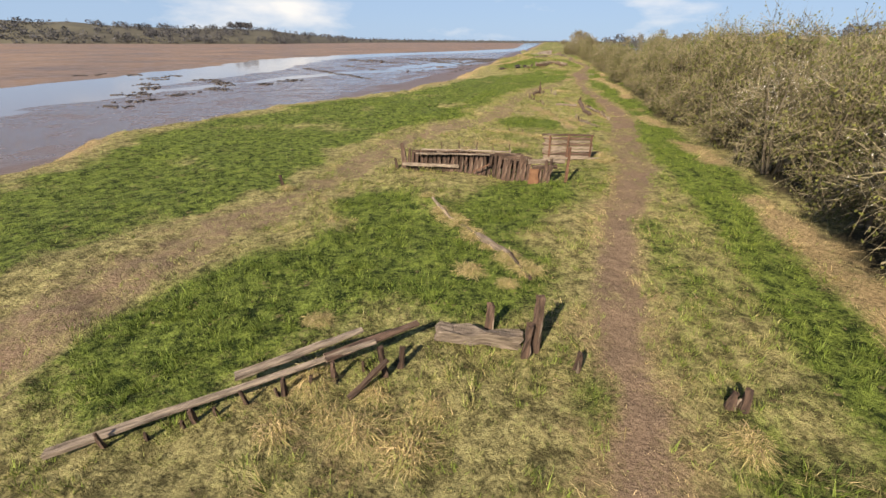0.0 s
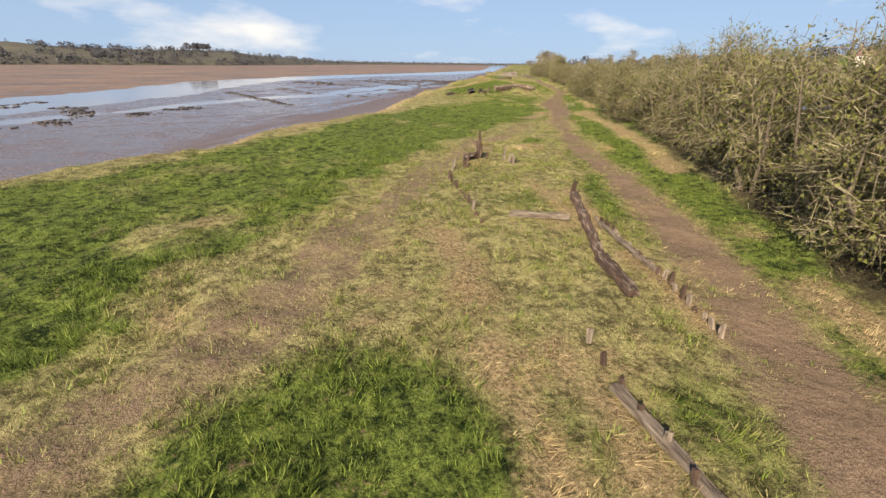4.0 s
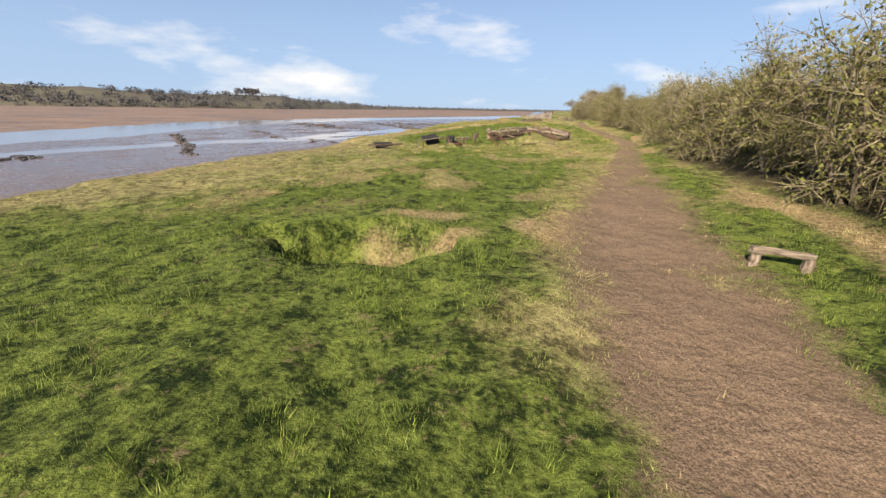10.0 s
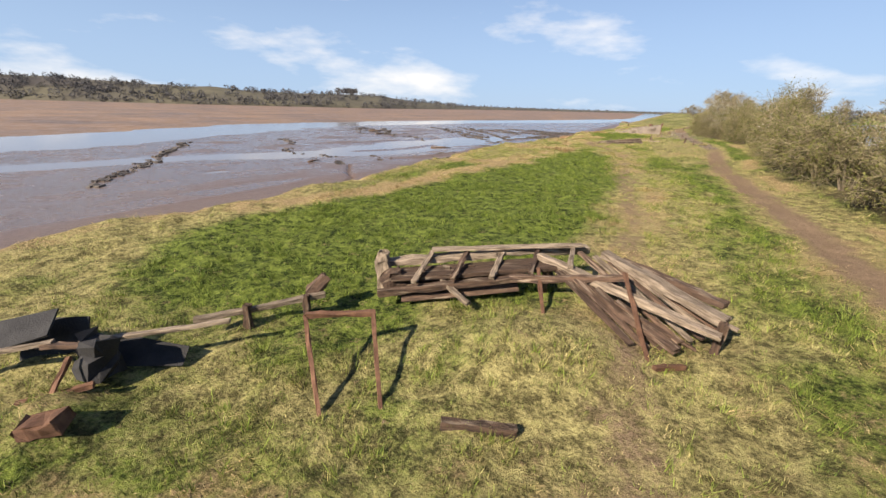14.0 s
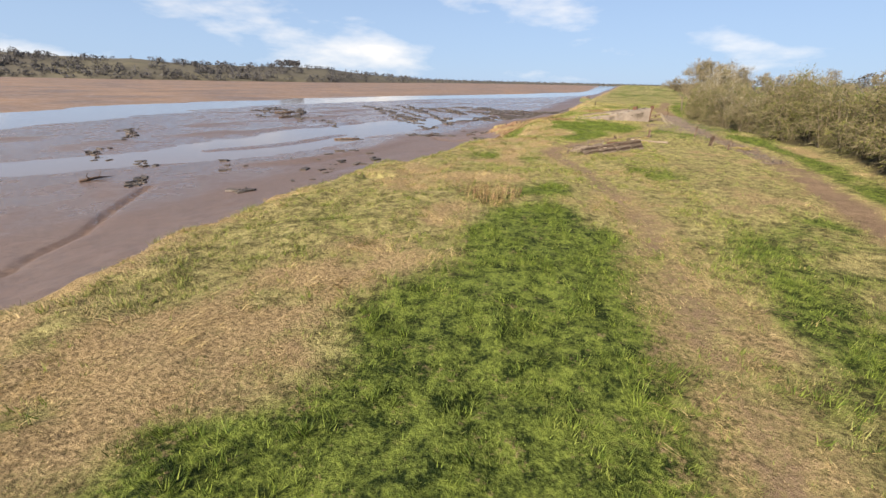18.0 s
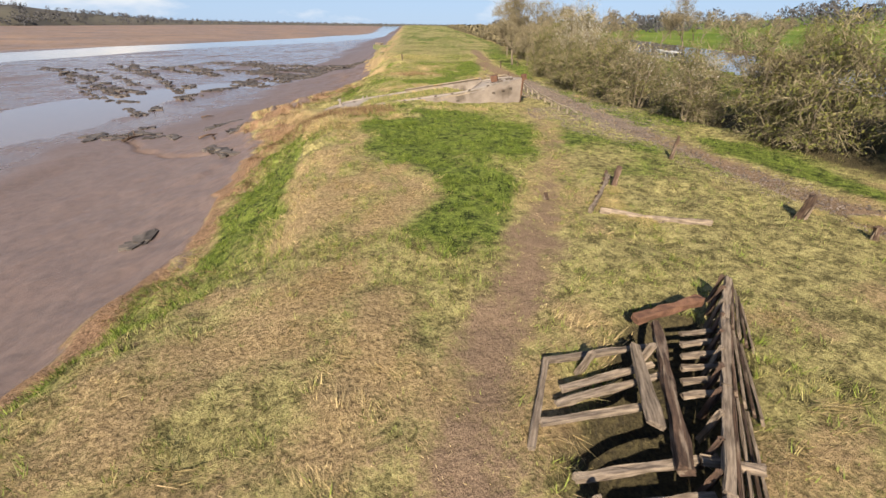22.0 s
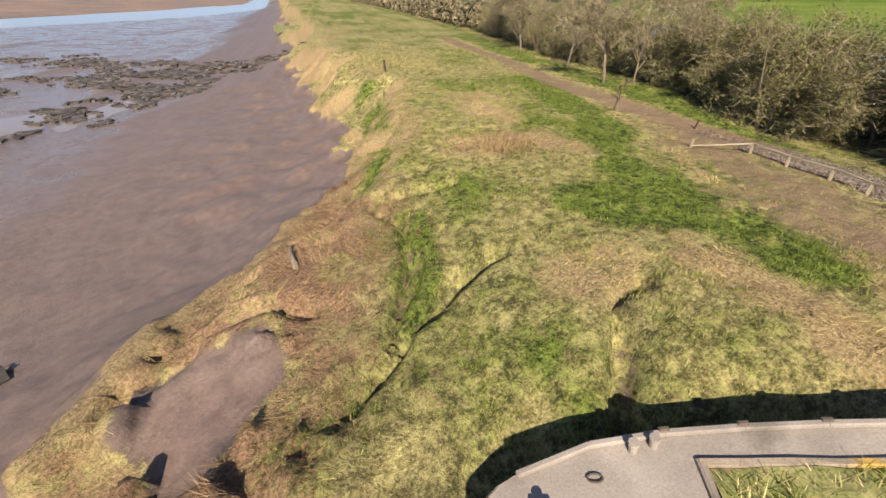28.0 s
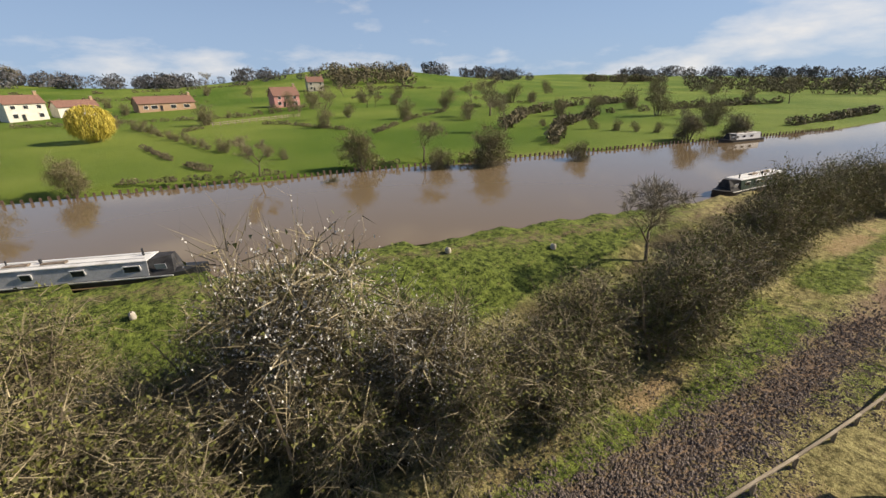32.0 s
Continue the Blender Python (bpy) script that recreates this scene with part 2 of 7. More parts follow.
CANAL_N = [(-400, -80), (-40, 22), (60, 38), (143, 55), (184, 64.5), (197, 68.2), (209, 71.6), (220, 75.2), (231.6, 80.3), (244, 84.4), (253, 87.1), (261, 91.5), (270, 96.5), (290, 104), (400, 150), (3000, 1200), (6000, 2400)]
CANAL_F = [(-400, -20), (-40, 56), (60, 66), (126, 77), (142, 81.5), (172, 92.5), (205, 104.5), (231.3, 114.5), (252.6, 121.5), (270, 127), (312, 149), (400, 195), (3000, 1260), (6000, 2500)]
MUD_Z, RIVER_Z, CANAL_Z = -6.65, -6.77, 2.1
PATH_R = [(1, -40), (3.2, 0), (3.6, 4.5), (4.2, 6.6), (4.6, 8.5), (5.7, 11.3), (7.2, 15.5), (9.8, 20.6), (11.6, 24.5), (13.4, 30.4), (15.4, 36), (17.7, 42.5), (18.5, 46), (19.4, 50), (20.4, 57), (20.8, 64), (21.7, 67.7), (22.3, 70.6), (23.1, 75.2), (24.9, 81), (26.9, 86.7), (29, 95), (29.6, 99), (31, 103), (32.4, 107), (34.8, 114), (37.5, 121), (40.2, 128.2), (41.9, 132.4), (42.9, 136.9), (43.7, 143.1), (46.2, 158.6), (49, 176), (51.5, 186), (55.5, 200), (57.5, 212), (58.6, 225), (60, 236), (61.9, 246), (64.6, 257), (67.5, 271), (69.1, 280.8), (75, 296), (86, 330)]
PATH_L = [(-12.5, 2), (-10.8, 7.5), (-10.3, 9.5), (-9.5, 12.7), (-8.9, 15.4), (-7.5, 18.2), (-5.9, 22.7), (-3.5, 30.3), (0, 36), (3.1, 39.4), (4.8, 41.7), (6, 45), (7.4, 50), (9.9, 57), (12.5, 63.3), (13.8, 66.4), (15.8, 68.5), (17.9, 72.8), (20, 77), (21.2, 81.5), (23, 84)]
PATH_M = [(34.6, 122), (35, 135), (36.4, 146), (37.4, 152), (37.9, 158), (38.7, 165.6), (39.6, 172), (40.1, 178), (40.8, 184), (40.4, 189), (40.2, 193.5), (39.6, 197), (38, 202), (38.3, 205.5), (39.4, 207.8), (40.6, 209.6), (42.4, 211.4), (43.8, 213.8), (45.5, 215.7), (46.7, 217.6), (48.4, 220.8), (51.3, 225.5), (54, 232), (56, 237)]
PATH_S = [(57.5, 245), (58.5, 249), (55.5, 249.5), (57.8, 256), (60, 255), (62, 262), (64, 264.5)]

# cuts in the bank beside the barge, and thin runnels in the mud
HOLLOW = (22.8, 98.1)
# slumped holes in the brow of the bank
PITS = [(33.0, 231.0), (35.2, 229.4), (36.3, 228.6), (31.8, 229.9), (35.5, 234.2), (33.5, 238.0), (33.3, 240.2), (26.0, 190.2), (25.3, 191.5)]
GULLIES = [[(39.0, 256.6), (40.2, 257.4), (42.7, 258.6), (44.9, 259)], [(43.4, 251.6), (45.1, 253.3), (46.1, 254.6), (47.6, 254.8)], [(37, 255.5), (39.3, 257), (42.3, 260.6), (43.2, 263.6), (42.6, 266.2), (46.9, 265)], [(36, 264.6), (38.6, 265.6), (40.4, 264.6)], [(33.5, 261), (36.2, 262), (38, 260.6)], [(37, 268.5), (39.2, 266.8), (41.5, 267.2)]]
RUNNELS = [[(29, 245.6), (25.5, 247.4), (23.1, 249.2), (21.6, 251), (20.9, 252.2), (18, 255.3), (17.4, 257.5), (16.4, 259.4), (13.8, 264.3)], [(4, 183), (2.1, 186.4), (1, 190.7), (-3, 197), (-8, 206.9)], [(-26.6, 175.1), (-25, 185), (-24.1, 194.9)], [(-4.7, 265.8), (-3.9, 270.5), (-5.5, 275.9), (-13.9, 290.2), (-33.4, 320.5)]]


MAIN = [(-400, -190), (60, -112), (100, -108), (150, -106), (200, -102), (260, -103), (320, -105), (360, -97), (406, -79), (450, -61), (500, -37), (600, 36), (870, 174), (3000, 620)]


def river_depth(x, y):
    """How deep the channels run under the mud."""
    c1, w1 = along(MAIN, y), along([(-400, 30), (100, 13), (200, 16), (320, 17), (420, 17), (520, 22), (700, 30), (3000, 60)], y)
    c2 = along([(-400, -190), (120, -80), (200, -46), (229, -20), (250, -11), (280, -5), (300, 7), (320, 25), (340, 45), (380, 66), (450, 98), (700, 150), (3000, 600)], y)
    w2 = along([(-400, 3), (120, 3), (200, 5), (229, 10), (255, 14), (280, 19), (300, 15), (320, 12), (340, 10), (450, 20), (700, 30), (3000, 60)], y)
    wob = (fbm(x, y * 0.45, 16, 4, 5) - 0.5) * 20
    one = np.exp(-(((x - c1 + wob) / w1) ** 2))
    two = np.exp(-(((x - c2 + wob * 0.6) / w2) ** 2))
    return 0.62 * one + 0.36 * two


def ridges(x, y):
    """Long low ribs of harder mud and stones, side by side, trailing up the river."""
    a = 0.42
    s = x * math.cos(a) - y * math.sin(a) + (fbm(x, y, 40, 3, 8) - 0.5) * 16
    r = np.maximum(0, np.sin(s / 3.1)) ** 4
    zone = smooth(-130, -70, x) * smooth(14, -8, x - along(EDGE, y) + 22) * smooth(180, 240, y) * smooth(520, 380, y)
    return r * zone * smooth(0.45, 0.6, fbm(x, y, 30, 3, 21))


def pitted(x, y):
    n = fbm(x, y, 0.9, 2, 101) - 0.5
    return np.maximum.reduce([np.exp(-(((x - px) / 0.85 + n) ** 2 + ((y - py) / 0.55 + n) ** 2) ** 2) for px, py in PITS])


def terrain(x, y):
    x, y = np.asarray(x, float), np.asarray(y, float)
    wav = (fbm(x, y, 9, 4, 2) - 0.5) * 3.0 + (fbm(x, y, 2.2, 2, 3) - 0.5) * 1.4
    near = smooth(600, 300, np.abs(y - 150))
    d = x - along(EDGE, y) + wav * near * (1 + 1.5 * smooth(262, 285, y))
    top = 0.25 + (fbm(x, y, 22, 3, 31) - 0.5) * 0.5 + (fbm(x, y, 1.5, 3, 32) - 0.5) * 0.30 * near
    # tussocks: rounded humps parted by creases
    top = top + near * 0.34 * (0.4 - np.abs(2 * fbm(x, y, 1.7, 2, 35) - 1)) * smooth(0.30, 0.55, fbm(x, y, 9, 2, 36)) * smooth(1.0, 3.0, np.minimum.reduce([off_line(p, x, y) for p in (PATH_R, PATH_M)]))
    top = top - 1.1 * np.exp(-(((y - 134) / 17) ** 2)) * smooth(52, 20, x) - 0.6 * np.exp(-(((y - 104) / 16) ** 2)) * smooth(22, 10, x) - 0.35 * np.exp(-(((y - 20) / 30) ** 2))
    # the bank falls away to the river beside the concrete barge
    top = top - 1.9 * smooth(50, 37, x) * smooth(236, 250, y) * smooth(300, 270, y)
    top = top + 0.65 * np.exp(-(((x - 33.4) / 2.0) ** 2 + ((y - 138.0) / 1.3) ** 2)) + 0.35 * np.exp(-(((x - 24.4) / 1.6) ** 2 + ((y - 132.7) / 1.0) ** 2))
    # the turf ridge over a buried gunwale
    top = top + 0.32 * smooth(0.75, 0.1, off_line([(-3.0, 22.0), (-1.6, 19.7), (-0.4, 17.4)], x, y))
    # a scoured hollow in the turf
    hole = np.exp(-((((x - HOLLOW[0] + (fbm(x, y, 1.2, 2, 33) - 0.5)) / 1.9) ** 2 + ((y - HOLLOW[1]) / 1.25) ** 2) ** 3))
    top = top - 2.0 * hole - 0.9 * np.exp(-((((x - 20.2) / 0.7) ** 2 + ((y - 98.8) / 0.5) ** 2) ** 2))
    top = top + (fbm(x, y, 1.5, 2, 99) - 0.5) * 1.3 * smooth(8, 3, d) * smooth(188, 200, y) * smooth(300, 280, y)
    clod = np.exp(-(((x - 32) / 5.5) ** 2 + ((y - 256.5) / 8) ** 2))
    # turf humps under the collapsed deck
    for hx, hy_, hr_, hh_ in ((21.9, 135.0, 1.1, 0.45), (23.9, 133.3, 0.8, 0.4), (34.6, 140.6, 2.0, 0.4), (30.2, 140.9, 1.6, 0.25), (31.5, 137.6, 1.3, 0.3), (27.0, 136.6, 1.2, 0.3)):
        top = top + hh_ * np.exp(-(((x - hx) / hr_) ** 2 + ((y - hy_) / hr_) ** 2))
    # the trench along the concrete barge
    top = top - 1.3 * np.exp(-((off_line([(41, 252), (46, 249.5), (53, 243.5)], x, y) / 1.9) ** 2))
    top = top - 0.75 * np.exp(-((off_line([(41.6, 205.2), (44.4, 207.6)], x, y) / 1.1) ** 4))
    # gullies that cut the edge
    gully = np.minimum.reduce([off_line(g, x, y) for g in GULLIES]) + (fbm(x, y, 1.1, 2, 97) - 0.5) * 0.7
    top = top - 0.9 * np.exp(-((np.maximum(gully, 0) / 0.24) ** 2))
    # between hedge and canal the ground climbs to the towpath, beyond it lie fields and hills
    hd, cn, cf = x - along(HEDGE, y), x - along(CANAL_N, y), x - along(CANAL_F, y)
    top = top + (CANAL_Z + 0.35 - 0.25) * smooth(-16, -2, cn) * smooth(0, 6, hd)
    top = np.where(cn > 0, CANAL_Z - 1.4, top)
    far = np.maximum(cf, 0)
    hill = 0.45 + 0.032 * np.maximum(far - 20, 0) * smooth(900, 200, far) + 16 * smooth(120, 520, far) * fbm(x, y, 260, 3, 41)
    hill = hill + 14 * np.exp(-(((x - 600) / 200) ** 2 + ((y - 420) / 160) ** 2)) + 12 * np.exp(-(((x - 520) / 160) ** 2 + ((y - 40) / 110) ** 2))
    top = np.where(cf > 0, CANAL_Z + hill - 1.85 * np.exp(-far / 0.25), top)
    # mud
    shelf = 3.15 * np.exp(np.minimum(d, 0) / 9.0)
    mud = MUD_Z + shelf + (fbm(x, y, 14, 4, 51) - 0.5) * 0.16 + 0.06 * (fbm(x, y, 1.6, 3, 52) - 0.5) + 0.4 * ridges(x, y) - river_depth(x, y) * smooth(-6, -14, d)
    mud = mud - 0.4 * np.exp(-(((np.minimum.reduce([off_line(g, x, y) for g in RUNNELS]) + np.abs(fbm(x, y, 3, 2, 98) - 0.5) * 0.6) / 0.36) ** 2))
    # a grassy slope with slumped steps rises from the mud
    step = np.clip(d / 7.5, 0, 1)
    lump = (fbm(x, y, 3.0, 3, 61) - 0.5) * 1.6 * np.clip(step * (1 - step) * 4, 0, 1)
    s = np.clip(step + lump * 0.18, 0, 1)
    s = 0.35 * s + 0.65 * s * s * (3 - 2 * s)
    s = s + 0.06 * smooth(-0.6, 0.2, d) * (1 - s)
    bank = mud * (1 - s) + top * s + clod * smooth(-1.2, 0.6, d) * (1.0 * smooth(0.45, 0.52, fbm(x, y, 1.9, 3, 37)) - 0.45)
    bank = bank - 1.15 * pitted(x, y)
    return np.where(d < -1.2, mud, bank), d


def grid_lines(fine0, fine1, step, far0, far1, grow=1.16):
    mid = list(np.arange(fine0, fine1 + step / 2, step))
    out, w, v = [], step, fine0
    while v > far0:
        w *= grow
        v -= w
        out.append(v)
    right, w, v = [], step, mid[-1]
    while v < far1:
        w *= grow
        v += w
        right.append(v)
    return np.array(out[::-1] + mid + right)


LUSH = [([(-7, 8.3), (-5, 11), (-1.7, 13.5), (1.1, 12)], 3.2), ([(9.8, 5), (10.4, 8.2), (11.6, 12), (14.4, 20.6), (17.2, 32), (19.9, 43), (22.3, 50), (24.2, 60), (26.4, 72), (27.3, 78)], 1.7), ([(7, 39.2), (8.2, 40.4), (9.9, 39.3)], 2.6), ([(18.5, 80.9), (18.9, 82.2), (19.6, 84.7), (21, 88.5)], 4.5), ([(26.7, 81.6), (27.9, 84.5)], 1.0), ([(31.8, 93), (33.4, 103.5), (36.6, 115), (39.7, 123), (42.7, 130.5), (44.4, 137), (45.8, 144)], 1.5)]
LUSH += [([(20.2, 99.3), (20.9, 101.7), (23.3, 103.6), (27.4, 116)], 4.2), ([(22, 143), (27, 153), (33, 160)], 5.0), ([(24.8, 147.8), (25.4, 152), (27.6, 157.4), (30.4, 167.3)], 4.6), ([(30.6, 149.3), (32.1, 153.4), (34.7, 162), (37.4, 180)], 3.8), ([(32.7, 169.8), (33.8, 172.2), (34, 176.3), (36, 183.8)], 2.6), ([(41.5, 228), (45, 229.5), (51, 227)], 4.2), ([(54.5, 186), (60, 207), (61.6, 222)], 1.4)]
LUSH += [([(2.0, 16.3), (3.2, 18.4), (4.6, 19.8)], 2.4), ([(-1.4, 15.2), (-3.2, 18.0)], 2.2), ([(33.8, 188.5), (34.8, 189.6), (36.6, 189.2)], 2.6), ([(25, 122.5), (25.8, 125.4), (28.5, 124.6)], 4.6), ([(24, 129.5), (28, 130.5)], 2.4), ([(44.6, 219.5), (41.3, 213.7)], 1.4), ([(39, 212.3), (38.6, 209.8)], 0.8), ([(42.1, 223.4), (43, 219.9)], 1.7), ([(42.2, 217.7), (42.7, 216.2), (41, 215.4)], 1.7), ([(41.5, 233), (43.9, 232.3), (47.4, 233.8), (46.2, 235.5)], 2.4), ([(50.7, 259.6), (54.8, 258.2), (52.5, 252.7)], 1.8), ([(43.3, 263.3), (42, 259.7)], 0.8), ([(61.4, 268.3), (56.8, 264.5)], 1.9), ([(55.3, 261.6), (54.6, 258.1), (52.7, 254.4), (51.1, 256.9)], 2.0), ([(68, 283), (65.4, 277.7), (63, 272)], 2.2), ([(60.8, 229), (62, 239), (63.4, 246.5), (64.4, 253), (66, 258), (67.8, 262), (70, 266.5), (72.4, 271)], 1.3)]
STRAWS = [([(10.3, 48.5), (10.6, 45.8), (10.5, 43.7), (10.8, 41.9), (11.3, 39.6), (11.3, 37.5)], 0.9), ([(12.1, 43.5), (12.2, 42), (12.8, 40.3), (12.7, 39)], 0.7), ([(16.7, 54.1), (16, 49.5), (16.2, 46.5), (16.4, 43.2)], 0.8), ([(15.2, 55.7), (15.5, 50.6)], 0.7), ([(2.3, 45.6), (3.4, 43.5)], 0.6), ([(0, 48.9), (2, 50.2)], 0.6), ([(16.5, 63.7), (17.6, 64.7)], 1.2), ([(23, 65.6), (22.3, 63.7)], 0.8), ([(14.6, 11.7), (14.4, 15.2), (14.8, 18.4)], 0.9), ([(26.4, 66.7), (27, 70.7), (28.7, 75.5), (28.9, 80.8)], 1.0), ([(28.9, 84.9), (30.2, 88.6)], 1.4)]
STRAWS += [([(24.1, 80.8), (24.5, 82.1), (25.3, 84.4), (26, 87.8), (28.2, 94.5)], 0.7), ([(21, 82.5), (22.6, 83.8), (23.6, 84.8), (24.7, 88)], 1.2), ([(27, 99.9), (27.6, 98.8), (28.4, 101.3)], 0.9), ([(23, 99), (24.3, 98.6), (25.2, 98.8)], 0.7), ([(23.3, 100.6), (24.9, 100.4)], 0.6), ([(32.7, 126.5), (33.5, 125.4), (33.7, 124)], 1.1), ([(31.6, 131.3), (34.1, 130.8)], 0.9), ([(-0.4, 28), (5, 26.6)], 0.9), ([(3.7, 31), (5.6, 29.7)], 0.8), ([(3.3, 35.3), (7.5, 33.3)], 0.8), ([(10, 27.6), (11.2, 26.4)], 1.3)]
STRAWS += [([(16.5, 148), (19.6, 151.5), (21.7, 154.2), (23.4, 158), (25, 162.5), (28.5, 172.5), (32, 184)], 1.8), ([(40, 160), (39.2, 156.4)], 0.9), ([(23.3, 171.2), (26.2, 171.3), (27.6, 173.2), (28.5, 176.2), (30.7, 178.6)], 2.8), ([(25, 170), (27.9, 170.3), (29.8, 171.7)], 1.7), ([(41.3, 176.8), (41.2, 174.3)], 0.7), ([(28.1, 188.4), (30.2, 190.2), (32.2, 191.7), (34.4, 192.3)], 2.9), ([(28.1, 192.2), (28.7, 195.2), (31, 197.2), (34.3, 198.3)], 2.6), ([(34.3, 198), (34.8, 205), (34, 210.3)], 1.8), ([(32.2, 208.7), (33.9, 209.3), (35.5, 211.4), (37, 212.7)], 2.0)]
STRAWS += [([(36, 206.9), (37.3, 209.1), (38.1, 211.8)], 1.3), ([(34.5, 217), (36.6, 220.8), (39.1, 220.4), (40.7, 220.2)], 1.9), ([(35.2, 216.7), (36.8, 218.3), (38.2, 220.7), (37.8, 225.1)], 2.0), ([(38.2, 216.1), (39.5, 217.5), (41.1, 219.3), (40.5, 222)], 1.4), ([(37.4, 225.8), (38.8, 229.5)], 2.0), ([(38.6, 232.3), (39.2, 234), (40.7, 235.4)], 1.4), ([(42.4, 234.7), (44.2, 235.2)], 1.0), ([(47.2, 238), (50.7, 236.6)], 1.1), ([(46, 256), (50, 255), (50, 248)], 1.8), ([(50, 268), (53.9, 267.6), (54.9, 265.4)], 2.4), ([(55, 273), (58, 279)], 3.0)]
MOSS = [([(24, 196), (25.5, 201.6), (27.4, 206), (27.3, 210.7), (30.6, 216.5), (32.6, 222), (33.8, 227), (36.4, 231.7)], 1.7), ([(40.6, 258), (42.6, 259.8), (43.9, 263.5)], 1.1), ([(44, 268), (49, 280), (53, 292)], 2.0)]
MARSH = [([(30, 253), (34, 257), (37.5, 262), (40, 266)], 5.4), ([(20, 200), (23, 205.6), (26, 210.9), (29, 220), (30.2, 230), (32, 240), (34, 248)], 3.2), ([(41, 268), (44, 274)], 3.0)]


def strokes(zones, x, y, wob):
    return np.maximum.reduce([smooth(w * 1.3, w * 0.1, off_line(line, x, y) + 1.3 * wob * min(1.0, w / 2.2)) for line, w in zones])


def masks(x, y, z, d):
    n = fbm(x, y, 4.0, 4, 71)
    n2 = fbm(x, y, 11.0, 3, 72)
    n3 = fbm(x, y, 1.6, 3, 73)
    pr, pl, pm, ps = (off_line(p, x, y) for p in (PATH_R, PATH_L, PATH_M, PATH_S))
    wob = (n - 0.5) * 1.6 + (n3 - 0.5) * 1.4
    north = smooth(118, 140, y)
    wide = along([(-40, 0.5), (12, 0.5), (22, 0.75), (36, 0.95), (43, 1.15), (50, 0.9), (63, 0.75), (72, 0.4), (81, 0.9), (86, 1.1), (94, 2.0), (101, 2.1), (110, 1.3), (122, 0.8), (240, 0.8), (262, 1.8), (300, 1.2)], y)
    path = (0.62 + 0.38 * smooth(0.35, 0.55, n3 * 0.6 + n * 0.4)) * smooth(wide + 0.75, wide * 0.5, pr + wob * 0.6)
    path = np.maximum(path, (0.64 - 0.3 * smooth(66, 80, y)) * smooth(1.9, 0.3, pl + wob * 1.2))
    path = np.maximum(path, along([(120, 0.4), (140, 0.62), (160, 0.66), (180, 0.6), (190, 0.7), (200, 0.75), (204, 0.9), (212, 0.9), (220, 0.6), (240, 0.4)], y) * smooth(along([(120, 0.9), (200, 1.0), (206, 2.0), (211, 1.3), (230, 1.0)], y), 0.1, pm + wob * 0.8))
    path = np.maximum(path, 0.7 * smooth(3.4, 0.6, ps + wob * 1.4) * smooth(240, 247, y))
    hd = x - along(HEDGE, y)
    near = np.minimum(pr, pm)
    worn = smooth(along([(0, 2.2), (95, 2.4), (110, 4.0), (160, 3.0), (200, 2.0)], y), 0.6, near + wob) * 0.62
    right = smooth(-6.8, -5.2, hd + wob) * smooth(-1.6, -2.4, hd + wob * 0.5)
    river_side = smooth(1.5, 4.0, np.minimum(pl, np.where(y > 60, near, 99)) + wob) * smooth(8, 11.5, d) * np.where((x < along([(p[1], p[0]) for p in PATH_L], y)) | (y > 66), 1.0, 0.0) * (1 - north * 0.6)
    lift = 0.25 * river_side * (1 - 0.55 * smooth(98, 107, y) * smooth(140, 132, y)) + 0.10 * right + 0.36 * strokes(LUSH, x, y, wob) - 0.03 - 0.16 * smooth(184, 190, y) * smooth(218, 212, y) * smooth(37, 40, x)
    lush = smooth(0.40, 0.76, n2 * 0.3 + n * 0.4 + n3 * 0.3 + lift)
    reedy = strokes(STRAWS, x, y, wob)
    lush = lush * (1 - 0.75 * reedy)
    tufts = smooth(0.50, 0.66, n3 * 0.6 + n * 0.4) * (1 - lush)
    dry = np.maximum(tufts * 0.85, worn * smooth(0.36, 0.56, n))
    dry = np.maximum(dry, smooth(9.0, 5.0, d + wob * 1.6) * smooth(0.40, 0.5, n2 * 0.5 + n * 0.5) * smooth(-6, 30, y))
    dry = np.maximum(dry, 0.8 * smooth(-1.5, -0.4, hd + wob * 0.5) * smooth(1.5, 0, hd) * smooth(0.45, 0.56, fbm(x, y, 7, 3, 77)))
    dry = np.maximum(dry, 0.95 * reedy * smooth(0.28, 0.54, n3 * 0.5 + n * 0.5))
    dry = np.maximum(dry, 0.5 * smooth(0.52, 0.62, n3 * 0.55 + n * 0.45) * smooth(97, 105, y) * smooth(142, 134, y))
    dry = np.maximum(dry, 0.6 * smooth(5.5, 2.5, ps) * smooth(0.5, 0.62, n3))
    # the green shelf under the straw brow
    shelf = smooth(0.9, 1.8, d + wob * 0.6) * smooth(6.2, 5.0, d + wob * 0.8) * smooth(200, 206, y) * smooth(244, 238, y)
    dry, lush = dry * (1 - 0.8 * shelf), np.maximum(lush, shelf * (0.55 + 0.45 * smooth(0.4, 0.6, n)))
    moss = strokes(MOSS, x, y, wob * 1.3) * smooth(0.36, 0.56, n * 0.5 + n3 * 0.5)
    marsh = strokes(MARSH, x, y, wob) * (1 - moss) * (0.45 + 0.55 * smooth(0.34, 0.58, n3))
    lush, dry = np.maximum(lush * (1 - dry * 0.6), moss), dry * (1 - moss) * (1 - 0.8 * marsh)
    flat = smooth(1.7, 0.9, off_line([(34, 257.6), (33.7, 260), (35.7, 259.4)], x, y) + (n3 - 0.5) * 1.2)
    marsh = marsh * (1 - flat)
    meadow = smooth(7.0, 9.5, hd) * smooth(210, 222, y)
    lush, dry = np.maximum(lush, meadow), dry * (1 - 0.9 * meadow)
    tow = x - along(CANAL_N, y)
